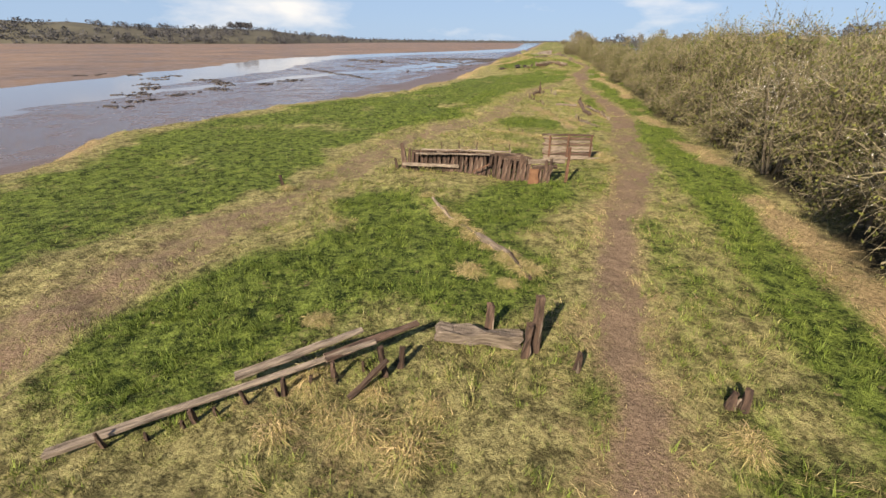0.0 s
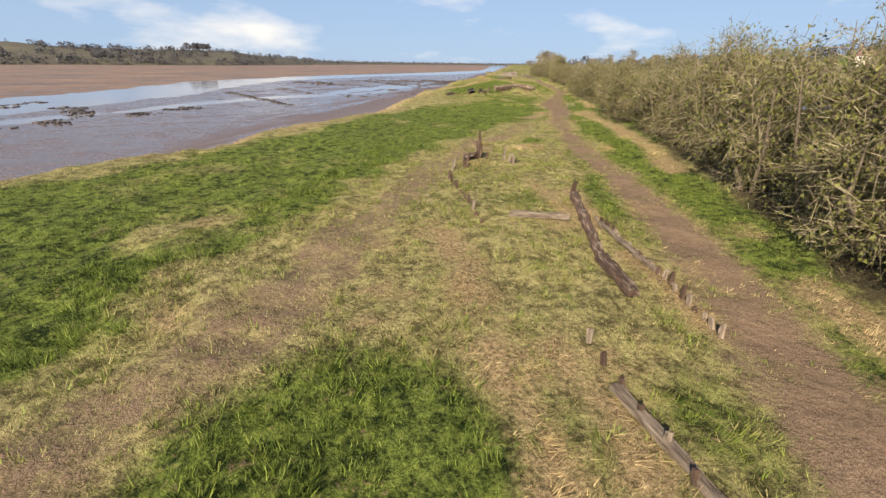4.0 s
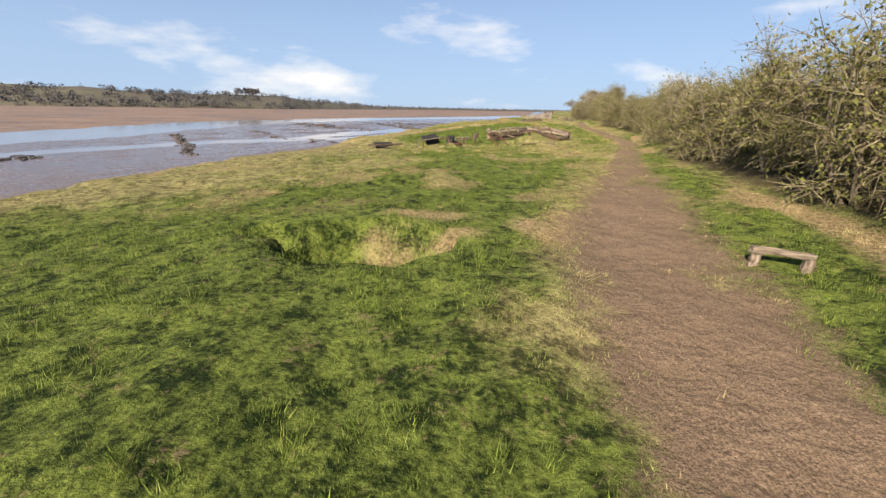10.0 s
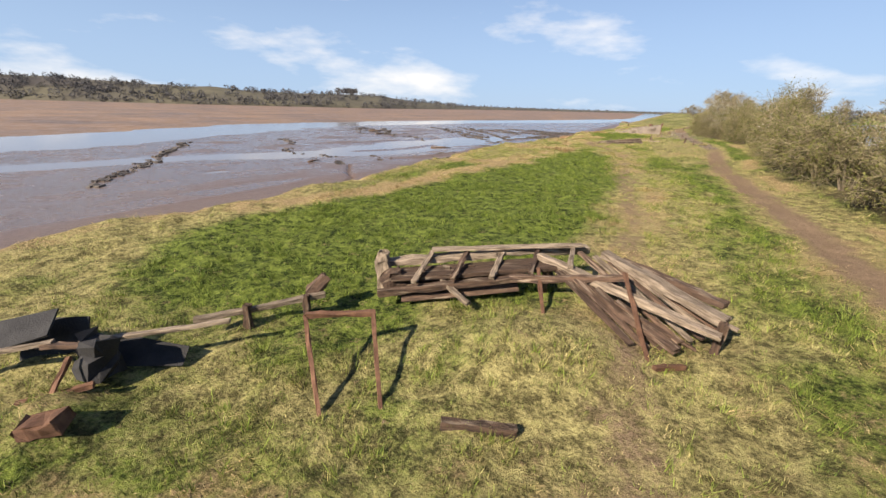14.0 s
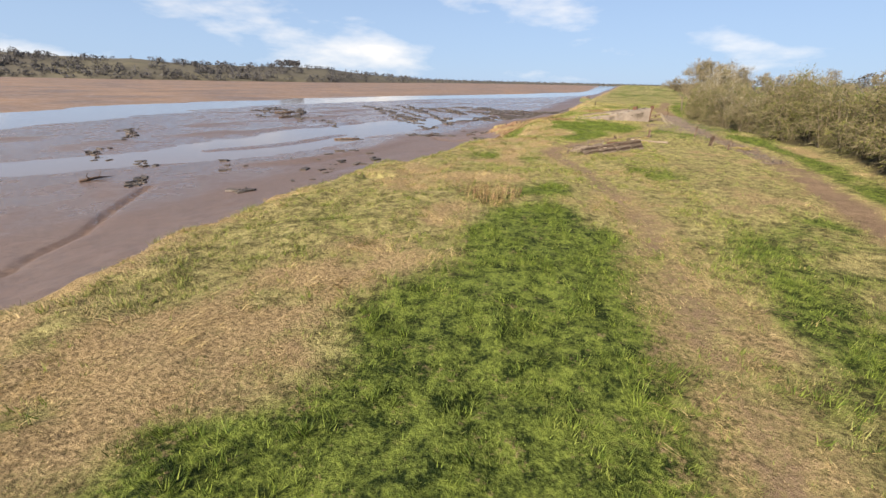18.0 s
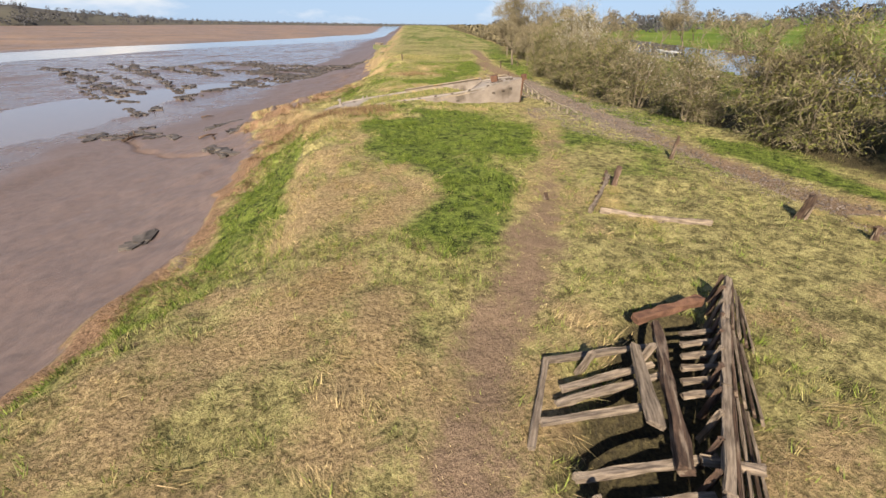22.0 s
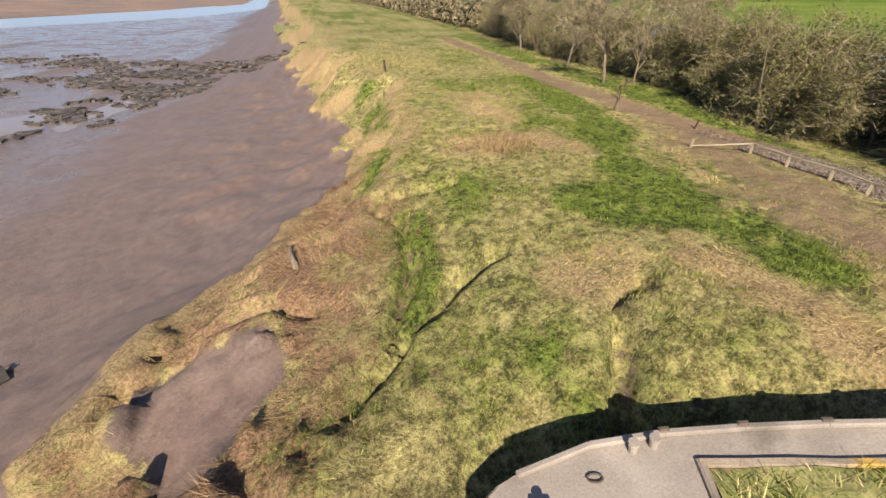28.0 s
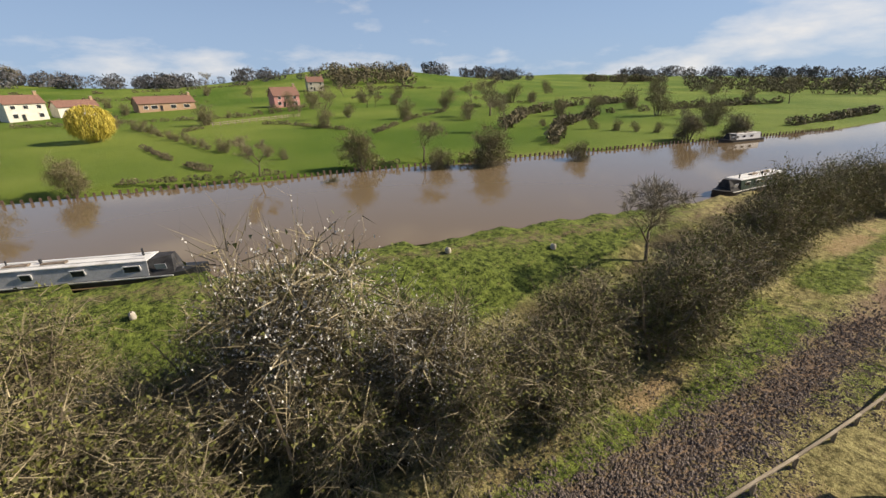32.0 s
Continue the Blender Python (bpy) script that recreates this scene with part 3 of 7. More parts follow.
    path = np.maximum(path, 0.42 * smooth(1.6, 0.6, np.abs(tow + 3.2 + wob)) * smooth(190, 200, y))
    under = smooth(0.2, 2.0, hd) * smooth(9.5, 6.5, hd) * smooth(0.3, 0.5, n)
    # inside the open hull: the pit's shade, painted as dark ground
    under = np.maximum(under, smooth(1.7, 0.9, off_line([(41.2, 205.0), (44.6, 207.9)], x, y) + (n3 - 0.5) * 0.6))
    mud = smooth(0.5, -0.6, d + (n - 0.5) * 2.4 + (n3 - 0.5) * 1.8 + moss * 0.6 + marsh * 0.3)
    mud = np.maximum(mud, flat)
    mud = np.maximum(mud, 0.40 * smooth(0.36, 0.1, np.minimum.reduce([off_line(g, x, y) for g in GULLIES]) + (fbm(x, y, 1.1, 2, 97) - 0.5) * 0.7))
    mud = np.maximum(mud, 0.6 * smooth(1.0, 0.5, np.hypot(x - HOLLOW[0] - 1.0, y - HOLLOW[1] - 0.5) + (n3 - 0.5)))
    mud = np.maximum(mud, 0.85 * smooth(0.25, 0.7, pitted(x, y)))
    return path, dry, lush, under, mud, marsh


gy = grid_lines(-6, 316, 0.42, -380, 4600, 1.15)
fine_y = np.arange(237, 272, 0.42)
gy = np.sort(np.concatenate([gy, fine_y + 0.17 + (gy[gy > 237][0] - 237)]))
gu = grid_lines(-50, 28, 0.42, -3800, 2600, 1.13)
gu = np.sort(np.concatenate([gu, gu[(gu > -23) & (gu < 2)] + 0.21]))
base_x = along([(-400, -95), (-40, -14), (33, 2), (98, 20), (143, 27), (200, 40), (250, 48), (300, 63), (390, 88), (3000, 790), (6000, 1600)], gy)
GX = base_x[:, None] + gu[None, :]
GY = np.repeat(gy[:, None], len(gu), 1)
GZ, GD = terrain(GX, GY)
path_m, dry_m, lush_m, under_m, mud_m, marsh_m = masks(GX, GY, GZ, GD)
sand_m = smooth(-8, -26, GX - along(MAIN, GY) + (fbm(GX, GY * 0.5, 60, 4, 90) - 0.5) * 50)
far_m = np.where(GX - along(CANAL_F, GY) > 0, 1.0, 0.0)
wet_m = smooth(RIVER_Z + 0.46, RIVER_Z + 0.10, GZ + (fbm(GX, GY, 12, 3, 95) - 0.5) * 0.3)
# films of water in long streaks down the river
wet_m = np.maximum(wet_m, 0.9 * smooth(0.52, 0.64, fbm(GX - 0.3 * GY, GY * 0.16, 9, 4, 96)) * smooth(-12, -24, GD) * (1 - sand_m))
wet_m = np.maximum(wet_m, 0.8 * sand_m * smooth(0.60, 0.66, fbm(GX - 0.2 * GY, GY * 0.12, 26, 3, 94)))
GZ = GZ - 0.06 * path_m
ny, nx = GX.shape
ii = np.arange((ny - 1) * nx).reshape(ny - 1, nx)[:, :-1].ravel()
quads = np.stack([ii, ii + 1, ii + nx + 1, ii + nx], 1)


def ground_material():
    mt = bpy.data.materials.new("turf and mud")
    mt.use_nodes = True
    nt = mt.node_tree
    b = nt.nodes["Principled BSDF"]
    co = nt.nodes.new("ShaderNodeTexCoord")

    def tex(scale, detail=5, rough=0.6):
        n = nt.nodes.new("ShaderNodeTexNoise")
        n.inputs["Scale"].default_value, n.inputs["Detail"].default_value, n.inputs["Roughness"].default_value = scale, detail, rough
        nt.links.new(co.outputs["Object"], n.inputs["Vector"])
        return n.outputs["Fac"]

    def two(fac, a, c, lo=0.35, hi=0.65):
        r = nt.nodes.new("ShaderNodeValToRGB")
        r.color_ramp.elements[0].position, r.color_ramp.elements[1].position = lo, hi
        r.color_ramp.elements[0].color, r.color_ramp.elements[1].color = (*a, 1), (*c, 1)
        nt.links.new(fac, r.inputs["Fac"])
        return r.outputs["Color"]

    def blend(fac, a, c, mode="MIX"):
        m = nt.nodes.new("ShaderNodeMixRGB")
        m.blend_type = mode
        nt.links.new(fac, m.inputs["Fac"]) if not isinstance(fac, float) else setattr(m.inputs["Fac"], "default_value", fac)
        nt.links.new(a, m.inputs["Color1"])
        nt.links.new(c, m.inputs["Color2"])
        return m.outputs["Color"]

    def at(name):
        n = nt.nodes.new("ShaderNodeAttribute")
        n.attribute_name = name
        return n.outputs["Fac"]

    def soft(name, noise_out, lo=0.2, hi=0.8):
        """An edge broken up by noise."""
        a = nt.nodes.new("ShaderNodeMath")
        a.operation = "ADD"
        nt.links.new(at(name), a.inputs[0])
        s = nt.nodes.new("ShaderNodeMath")
        s.operation, s.inputs[1].default_value = "SUBTRACT", 0.5
        mm = nt.nodes.new("ShaderNodeMixRGB")
        mm.inputs["Fac"].default_value = 0.5
        nt.links.new(noise_out, mm.inputs["Color1"])
        nt.links.new(fine, mm.inputs["Color2"])
        nt.links.new(mm.outputs["Color"], s.inputs[0])
        k = nt.nodes.new("ShaderNodeMath")
        k.operation, k.inputs[1].default_value = "MULTIPLY", 2.6
        nt.links.new(s.outputs[0], k.inputs[0])
        nt.links.new(k.outputs[0], a.inputs[1])
        r = nt.nodes.new("ShaderNodeMapRange")
        r.inputs["From Min"].default_value, r.inputs["From Max"].default_value = lo, hi
        nt.links.new(a.outputs[0], r.inputs["Value"])
        return r.outputs["Result"]

    fine, mid, big, tiny = tex(9, 6, 0.7), tex(1.6, 5), tex(0.23, 4), tex(45, 3)
    # patchy grass tone: dark ramp ends are thatch plus painted-in shade between tufts
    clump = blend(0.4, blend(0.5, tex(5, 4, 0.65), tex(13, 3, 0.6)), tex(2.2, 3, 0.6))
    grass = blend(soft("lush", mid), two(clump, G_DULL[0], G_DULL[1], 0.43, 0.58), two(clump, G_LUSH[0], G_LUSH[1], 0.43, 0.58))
    straw = two(fine, STRAW[0], STRAW[1], 0.3, 0.62)
    soil = blend(mid, two(tiny, SOIL[0], SOIL[1]), two(tiny, SOIL[2], SOIL[3]))
    col = blend(soft("dry", mid), grass, straw)
    col = blend(soft("marsh", mid), col, two(fine, (0.12, 0.07, 0.045), (0.40, 0.255, 0.16)))
    # dark ground below the hedge; within the hull it paints the pit's shade
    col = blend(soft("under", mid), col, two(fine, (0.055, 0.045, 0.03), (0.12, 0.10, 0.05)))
    col = blend(soft("path", mid), col, soil)
    field = two(tex(0.018, 3), (0.075, 0.135, 0.017), (0.165, 0.215, 0.042))
    col = blend(at("far"), col, blend(0.25, field, fine, "OVERLAY"))
    mudc = blend(big, two(mid, MUD[0], MUD[1]), two(mid, MUD[2], MUD[3]))
    mudc = blend(soft("sand", big, 0.2, 0.8), mudc, two(tex(0.02, 5), (0.15, 0.115, 0.104), (0.285, 0.185, 0.122)))
    col = blend(soft("mud", mid, 0.4, 0.6), col, mudc)
    nt.links.new(blend(0.6, blend(0.5, col, fine, "OVERLAY"), tiny, "OVERLAY"), b.inputs["Base Color"])
    shine = nt.nodes.new("ShaderNodeMath")
    shine.operation = "MULTIPLY"
    nt.links.new(at("wet"), shine.inputs[0])
    nt.links.new(two(big, (0.35, 0.35, 0.35), (1, 1, 1)), shine.inputs[1])
    plus = nt.nodes.new("ShaderNodeMath")
    damp = nt.nodes.new("ShaderNodeMath")
    damp.operation, damp.use_clamp = "SUBTRACT", True
    nt.links.new(at("mud"), damp.inputs[0])
    nt.links.new(at("sand"), damp.inputs[1])
    nt.links.new(damp.outputs[0], plus.inputs[0])
    nt.links.new(shine.outputs[0], plus.inputs[1])
    rg = nt.nodes.new("ShaderNodeMapRange")
    rg.inputs["From Max"].default_value = 2.0
    rg.inputs["To Min"].default_value, rg.inputs["To Max"].default_value = 0.9, 0.06
    nt.links.new(plus.outputs[0], rg.inputs["Value"])
    nt.links.new(rg.outputs["Result"], b.inputs["Roughness"])
    sp = nt.nodes.new("ShaderNodeMapRange")
    sp.inputs["To Min"].default_value, sp.inputs["To Max"].default_value = 0.12, 0.6
    sp.inputs["From Max"].default_value = 2.0
    nt.links.new(plus.outputs[0], sp.inputs["Value"])
    nt.links.new(sp.outputs["Result"], b.inputs["Specular IOR Level"])
    bp = nt.nodes.new("ShaderNodeBump")
    bp.inputs["Strength"].default_value, bp.inputs["Distance"].default_value = 1.0, 0.16
    ad = nt.nodes.new("ShaderNodeMath")
    less = nt.nodes.new("ShaderNodeMapRange")
    less.inputs["To Min"].default_value, less.inputs["To Max"].default_value = 1.0, 0.25
    nt.links.new(at("path"), less.inputs["Value"])
    flat = nt.nodes.new("ShaderNodeMath")
    flat.operation = "MULTIPLY"
    nt.links.new(fine, flat.inputs[0])
    nt.links.new(less.outputs["Result"], flat.inputs[1])
    nt.links.new(flat.outputs[0], ad.inputs[0])
    nt.links.new(mid, ad.inputs[1])
    calm = nt.nodes.new("ShaderNodeMapRange")
    calm.inputs["To Min"].default_value, calm.inputs["To Max"].default_value = 1.0, 0.2
    nt.links.new(at("mud"), calm.inputs["Value"])
    lie = nt.nodes.new("ShaderNodeMath")
    lie.operation = "MULTIPLY"
    nt.links.new(ad.outputs[0], lie.inputs[0])
    nt.links.new(calm.outputs["Result"], lie.inputs[1])
    nt.links.new(lie.outputs[0], bp.inputs["Height"])
    nt.links.new(bp.outputs["Normal"], b.inputs["Normal"])
    return mt


# G_ pairs start at dark thatch with the shade between tufts painted in
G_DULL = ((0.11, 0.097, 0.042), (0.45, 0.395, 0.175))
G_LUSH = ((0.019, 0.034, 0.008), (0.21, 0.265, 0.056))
STRAW = ((0.125, 0.086, 0.045), (0.475, 0.35, 0.19))
SOIL = ((0.095, 0.063, 0.044), (0.22, 0.148, 0.10), (0.16, 0.11, 0.074), (0.32, 0.232, 0.155))
MUD = ((0.135, 0.09, 0.073), (0.19, 0.128, 0.104), (0.115, 0.089, 0.081), (0.165, 0.125, 0.11))
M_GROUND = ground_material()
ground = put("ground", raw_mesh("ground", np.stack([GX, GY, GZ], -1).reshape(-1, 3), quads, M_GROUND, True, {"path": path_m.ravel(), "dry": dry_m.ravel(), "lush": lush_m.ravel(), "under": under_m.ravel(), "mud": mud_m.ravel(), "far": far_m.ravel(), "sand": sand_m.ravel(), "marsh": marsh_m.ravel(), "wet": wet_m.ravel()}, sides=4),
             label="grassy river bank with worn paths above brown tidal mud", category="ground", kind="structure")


def water_material(name, tint, rough, ripple, scale):
    mt = bpy.data.materials.new(name)
    mt.use_nodes = True
    nt = mt.node_tree
    b = nt.nodes["Principled BSDF"]
    b.inputs["Base Color"].default_value, b.inputs["Roughness"].default_value, b.inputs["IOR"].default_value = (*tint, 1), rough, 1.33
    co = nt.nodes.new("ShaderNodeTexCoord")
    n = nt.nodes.new("ShaderNodeTexNoise")
    n.inputs["Scale"].default_value, n.inputs["Detail"].default_value = scale, 3
    bp = nt.nodes.new("ShaderNodeBump")
    bp.inputs["Strength"].default_value, bp.inputs["Distance"].default_value = ripple, 0.02
    nt.links.new(co.outputs["Object"], n.inputs["Vector"])
    nt.links.new(n.outputs["Fac"], bp.inputs["Height"])
    nt.links.new(bp.outputs["Normal"], b.inputs["Normal"])
    return mt


M_RIVER = water_material("river water", (0.20, 0.16, 0.14), 0.07, 0.25, 1.2)
M_CANAL = water_material("canal water", (0.17, 0.125, 0.075), 0.04, 0.12, 1.5)


def water_sheet(name, left, right, z, ys, mat, label):
    bm = bmesh.new()
    rows = [(bm.verts.new((along(left, y), y, z)), bm.verts.new((along(right, y), y, z))) for y in ys]
    for a, b in zip(rows[:-1], rows[1:]):
        bm.faces.new((a[0], a[1], b[1], b[0]))
    me = bpy.data.meshes.new(name)
    bm.to_mesh(me)
    bm.free()
    me.materials.append(mat)
    return put(name, me, label=label, category="water", kind="structure")


water_sheet("water", [(-400, -700), (6000, -700)], [(p[0], p[1] - 8.2) for p in EDGE], RIVER_Z, [-380, -40, 33, 65, 98, 112, 143, 160, 185, 207, 235, 256, 272, 330, 390, 1000, 3000, 4600], M_RIVER, "shallow river channels between the mud banks at low tide")
water_sheet("water", [(p[0], p[1] - 0.3) for p in CANAL_N], [(p[0], p[1] + 0.6) for p in CANAL_F], CANAL_Z, [-380, -40, 60, 126, 143, 160, 184, 204, 216, 230, 243, 253, 261, 270, 290, 400], M_CANAL, "still brown canal water with bank reflections")
# ---- hedge, bushes and trees ----
M_TWIG = material("hawthorn twigs", (0.095, 0.077, 0.047), (0.33, 0.28, 0.175), 2.0, 0.85, 0.0, 20, 0.7, island=0.6)
M_BUD = material("young leaves", (0.07, 0.078, 0.019), (0.18, 0.18, 0.047), 2.0, 0.7, 0.0, 20, 0.7, island=0.3)
M_BLOOM = material("blackthorn blossom", (0.50, 0.48, 0.43), (0.70, 0.68, 0.62), 4.0, 0.8, 0.0, 20, 0.6, island=0.15)
M_BARK = material("bark", (0.11, 0.085, 0.06), (0.22, 0.18, 0.13), 6.0, 0.9, 0.6, 40, 0.6)


def sprays(pos, dirs, length, width, rng):
    """Thin pointed twigs: one triangle each."""
    n = len(pos)
    side = np.cross(dirs, rng.normal(size=(n, 3)))
    side /= np.linalg.norm(side, axis=1, keepdims=True) + 1e-9
    v = np.empty((n, 3, 3))
    v[:, 0], v[:, 1], v[:, 2] = pos - side * width[:, None] / 2, pos + side * width[:, None] / 2, pos + dirs * length[:, None]
    return v.reshape(-1, 3), np.arange(3 * n).reshape(-1, 3)


def unit(v):
    return v / (np.linalg.norm(v, axis=-1, keepdims=True) + 1e-9)


def bush_meshes(seed, width, depth, height, twigs, leaves, bloom=0, lumps=9, mats=None, limbs=70):
    """A thorn bush: stems, arching branches as narrow strips, and twigs, buds and blossom along them."""
    rng = np.random.default_rng(seed)
    ax = np.array([width / 2, depth / 2, height * 0.5])
    lc = unit(rng.normal(size=(lumps, 3))) * rng.uniform(0.25, 0.62, (lumps, 1))
    lc[:, 2] = np.linspace(-0.78, 0.52, lumps)
    lc[:, :2] *= np.where(lc[:, 2:3] < 0, 1.15, 0.95)
    lr = rng.uniform(0.32, 0.5, lumps)
    wl = rng.integers(0, lumps, limbs)
    ends = (lc[wl] + unit(rng.normal(size=(limbs, 3)) + np.array([0, 0, 0.1])) * (lr[wl] * rng.uniform(0.75, 1.12, limbs))[:, None])
    ends[:, 2] = np.maximum(ends[:, 2], -0.9)
    ends = ends * ax + np.array([0, 0, height * 0.5])
    starts = lc[wl] * ax * 0.55 + rng.normal(size=(limbs, 3)) * 0.25 + np.array([0, 0, height * 0.42])
    starts[::5] = np.stack([rng.normal(size=len(starts[::5])) * width * 0.08, rng.normal(size=len(starts[::5])) * depth * 0.08, rng.uniform(0, 0.2, len(starts[::5])) * height], -1)
    mids = starts * 0.45 + ends * 0.55 + np.stack([np.zeros(limbs), np.zeros(limbs), rng.uniform(0.0, 0.12, limbs) * height], -1) + rng.normal(size=(limbs, 3)) * 0.25
    T = np.linspace(0, 1, 9)[None, :, None]
    P = (1 - T) ** 2 * starts[:, None] + 2 * T * (1 - T) * mids[:, None] + T**2 * ends[:, None]
    P = P + rng.normal(size=P.shape) * 0.05
    D = unit(np.gradient(P, axis=1))
    side = unit(np.cross(D, rng.normal(size=(limbs, 1, 3))))
    wid = (0.055 * (1 - np.linspace(0, 1, 9)) + 0.012)[None, :, None]
    strip = np.concatenate([P - side * wid / 2, P + side * wid / 2], 1)
    base = np.arange(limbs)[:, None] * 18
    k8 = np.arange(8)[None]
    sf = np.concatenate([np.stack([base + k8, base + k8 + 1, base + k8 + 10], -1), np.stack([base + k8, base + k8 + 10, base + k8 + 9], -1)], 1).reshape(-1, 3)
    which = rng.integers(0, limbs, twigs)
    pos_t = rng.uniform(0.18, 1.0, twigs) ** 0.7 * 8
    i0 = np.minimum(pos_t.astype(int), 7)
    fr = (pos_t - i0)[:, None]
    pos = P[which, i0] * (1 - fr) + P[which, i0 + 1] * fr
    along_d = D[which, i0]
    d = unit(along_d * 0.4 + unit(rng.normal(size=(twigs, 3))) * np.array([1.1, 1.1, 0.75]) + np.array([0, 0, 0.05]))
    ln = rng.uniform(0.25, 1.15, twigs) ** 1.2 * (0.55 + 0.10 * height)
    pos = pos + d * rng.uniform(0, 0.35, (twigs, 1))
    tv, tf = sprays(pos, d, ln, rng.uniform(0.016, 0.034, twigs), rng)
    second = rng.integers(0, twigs, twigs // 2)
    p2 = pos[second] + d[second] * (ln[second] * rng.uniform(0.3, 0.9, twigs // 2))[:, None]
    d2 = unit(d[second] * 0.5 + rng.normal(size=(twigs // 2, 3)))
    t2, f2 = sprays(p2, d2, ln[second] * rng.uniform(0.3, 0.6, twigs // 2), rng.uniform(0.014, 0.028, twigs // 2), rng)
    crown_v = np.concatenate([strip.reshape(-1, 3), tv, t2])
    crown_f = np.concatenate([sf, tf + limbs * 18, f2 + limbs * 18 + len(tv)])
    pick = rng.integers(0, twigs, leaves)
    lp = pos[pick] + d[pick] * (ln[pick] * rng.uniform(0.2, 1.0, leaves))[:, None] + rng.normal(size=(leaves, 3)) * 0.05
    lv, lf = sprays(lp, unit(rng.normal(size=(leaves, 3)) + np.array([0, 0, 0.4])), rng.uniform(0.07, 0.16, leaves), rng.uniform(0.06, 0.12, leaves), rng)
    bm = bmesh.new()
    for k in range(6):
        a = k * math.tau / 6 + rng.uniform(-0.4, 0.4)
        e = Vector((math.cos(a) * width * rng.uniform(0.12, 0.34), math.sin(a) * depth * rng.uniform(0.12, 0.34), height * rng.uniform(0.55, 0.85)))
        b0 = Vector((math.cos(a) * 0.3, math.sin(a) * 0.3, -0.3))
        tube(bm, [b0, b0.lerp(e, 0.5) + Vector(rng.normal(size=3) * 0.2), e], [0.09, 0.055, 0.015], 5)
    mt, ml = mats or (M_TWIG, M_BUD)
    limb = bpy.data.meshes.new("limbs")
    bm.to_mesh(limb)
    bm.free()
    limb.materials.append(M_BARK)
    out = [("limbs", limb), ("crown", raw_mesh("crown", crown_v, crown_f, mt)), ("leaves", raw_mesh("leaves", lv, lf, ml))]
    if bloom:
        high = np.argsort(-pos[:, 2] - rng.uniform(0, height * 0.35, twigs))[: max(1, twigs // 2)]
        patchy = high[fbm(pos[high, 0] + 50, pos[high, 1] + 50, 1.2, 2, 7) > 0.36]
        hp = patchy[rng.integers(0, len(patchy), bloom)]
        bp = pos[hp] + d[hp] * (ln[hp] * rng.uniform(0.3, 1.0, bloom))[:, None]
        bv, bf = sprays(bp, unit(rng.normal(size=(bloom, 3))), rng.uniform(0.03, 0.06, bloom), rng.uniform(0.03, 0.06, bloom), rng)
        out.append(("blossom", raw_mesh("blossom", bv, bf, M_BLOOM)))
    return out


BUSHES = [bush_meshes(100 + k, 6.4, 5.6, 5.2, 3800, 5200, limbs=90, lumps=11) for k in range(4)] + [bush_meshes(120, 6.2, 5.4, 5.0, 4300, 2200, bloom=1500, limbs=100), bush_meshes(121, 7.5, 6.5, 6.4, 5600, 6500, limbs=120)]
BUSHES.append(bush_meshes(122, 6.6, 6.0, 5.0, 7000, 1600, bloom=6500, limbs=150))
BUSHES += [bush_meshes(130 + k, 6.6, 5.8, 5.2, 2000, 2000, limbs=70) for k in range(2)]
KIND = ["tangled hawthorn bush with bare twigs and first green leaves"] * 4 + ["blackthorn bush with patches of white blossom among bare twigs", "large overgrown hawthorn bush with dense grey-brown twigs", "blackthorn bush covered in white blossom beside the fence"] + ["dense leafless thicket of hawthorn behind the hedge"] * 2


def ground_z(x, y):
    return float(terrain(np.array([x]), np.array([y]))[0][0])


def bush(kind, x, y, s, rz, sz=1.0):
    top = thing("bush", x, y, ground_z(x, y) - 0.1, rz, KIND[kind], "bush", "hedge along the path")
    top.scale = (s, s, s * sz)
    for name, me in BUSHES[kind]:
        put({"limbs": "stem"}.get(name, name), me, top)
    return top


hr = random.Random(11)
y = -8.0
while y < 345:
    for row, back in ((0, 2.4), (1, 6.4)) + (((2, 10.6),) if y > 262 else ()):
        if hr.random() < (0.98 if row == 0 else 0.8):
            yy = y + hr.uniform(-0.9, 0.9) + row * 1.8
            xx = float(along(HEDGE, yy)) + back - (0.9 if 226 < yy < 276 and row == 0 else 0) + hr.uniform(-0.6, 0.9)
            if xx < float(along(CANAL_N, yy)) - (5 if yy < 218 else 9 if row == 0 else 13):
                bush(hr.choice([7, 8]) if row == 2 or yy > 300 or (row == 1 and (yy < 200 or yy > 262)) else hr.choice([0, 1, 2, 3, 0, 1, 2, 3, 4, 5]), xx, yy, hr.uniform(0.92, 1.18), hr.uniform(0, 360), hr.uniform(0.85, 1.15) * (1.3 if yy < 65 else 0.95 if yy < 180 else 1.25 if yy < 225 else 1.05 if yy < 243 else 0.95 if yy < 262 else 1.15))
    y += hr.uniform(3.3, 4.4)
bush(5, 75.2, 267.6, 1.05, 60, 1.12)
bush(5, 78.6, 272.6, 1.1, 150, 1.05)
# three big ones by the concrete barge, in blossom
bush(6, 70.6, 254.0, 1.5, 20, 1.32)
bush(6, 69.0, 250.0, 1.25, 200, 1.15)
bush(5, 72.8, 258.8, 1.0, 310, 0.9)
bush(6, 24.8, 44.0, 1.1, 50, 1.25)
bush(5, 76.5, 262.5, 1.15, 70, 1.0)
bush(6, 67.4, 245.6, 0.95, 140, 0.8)


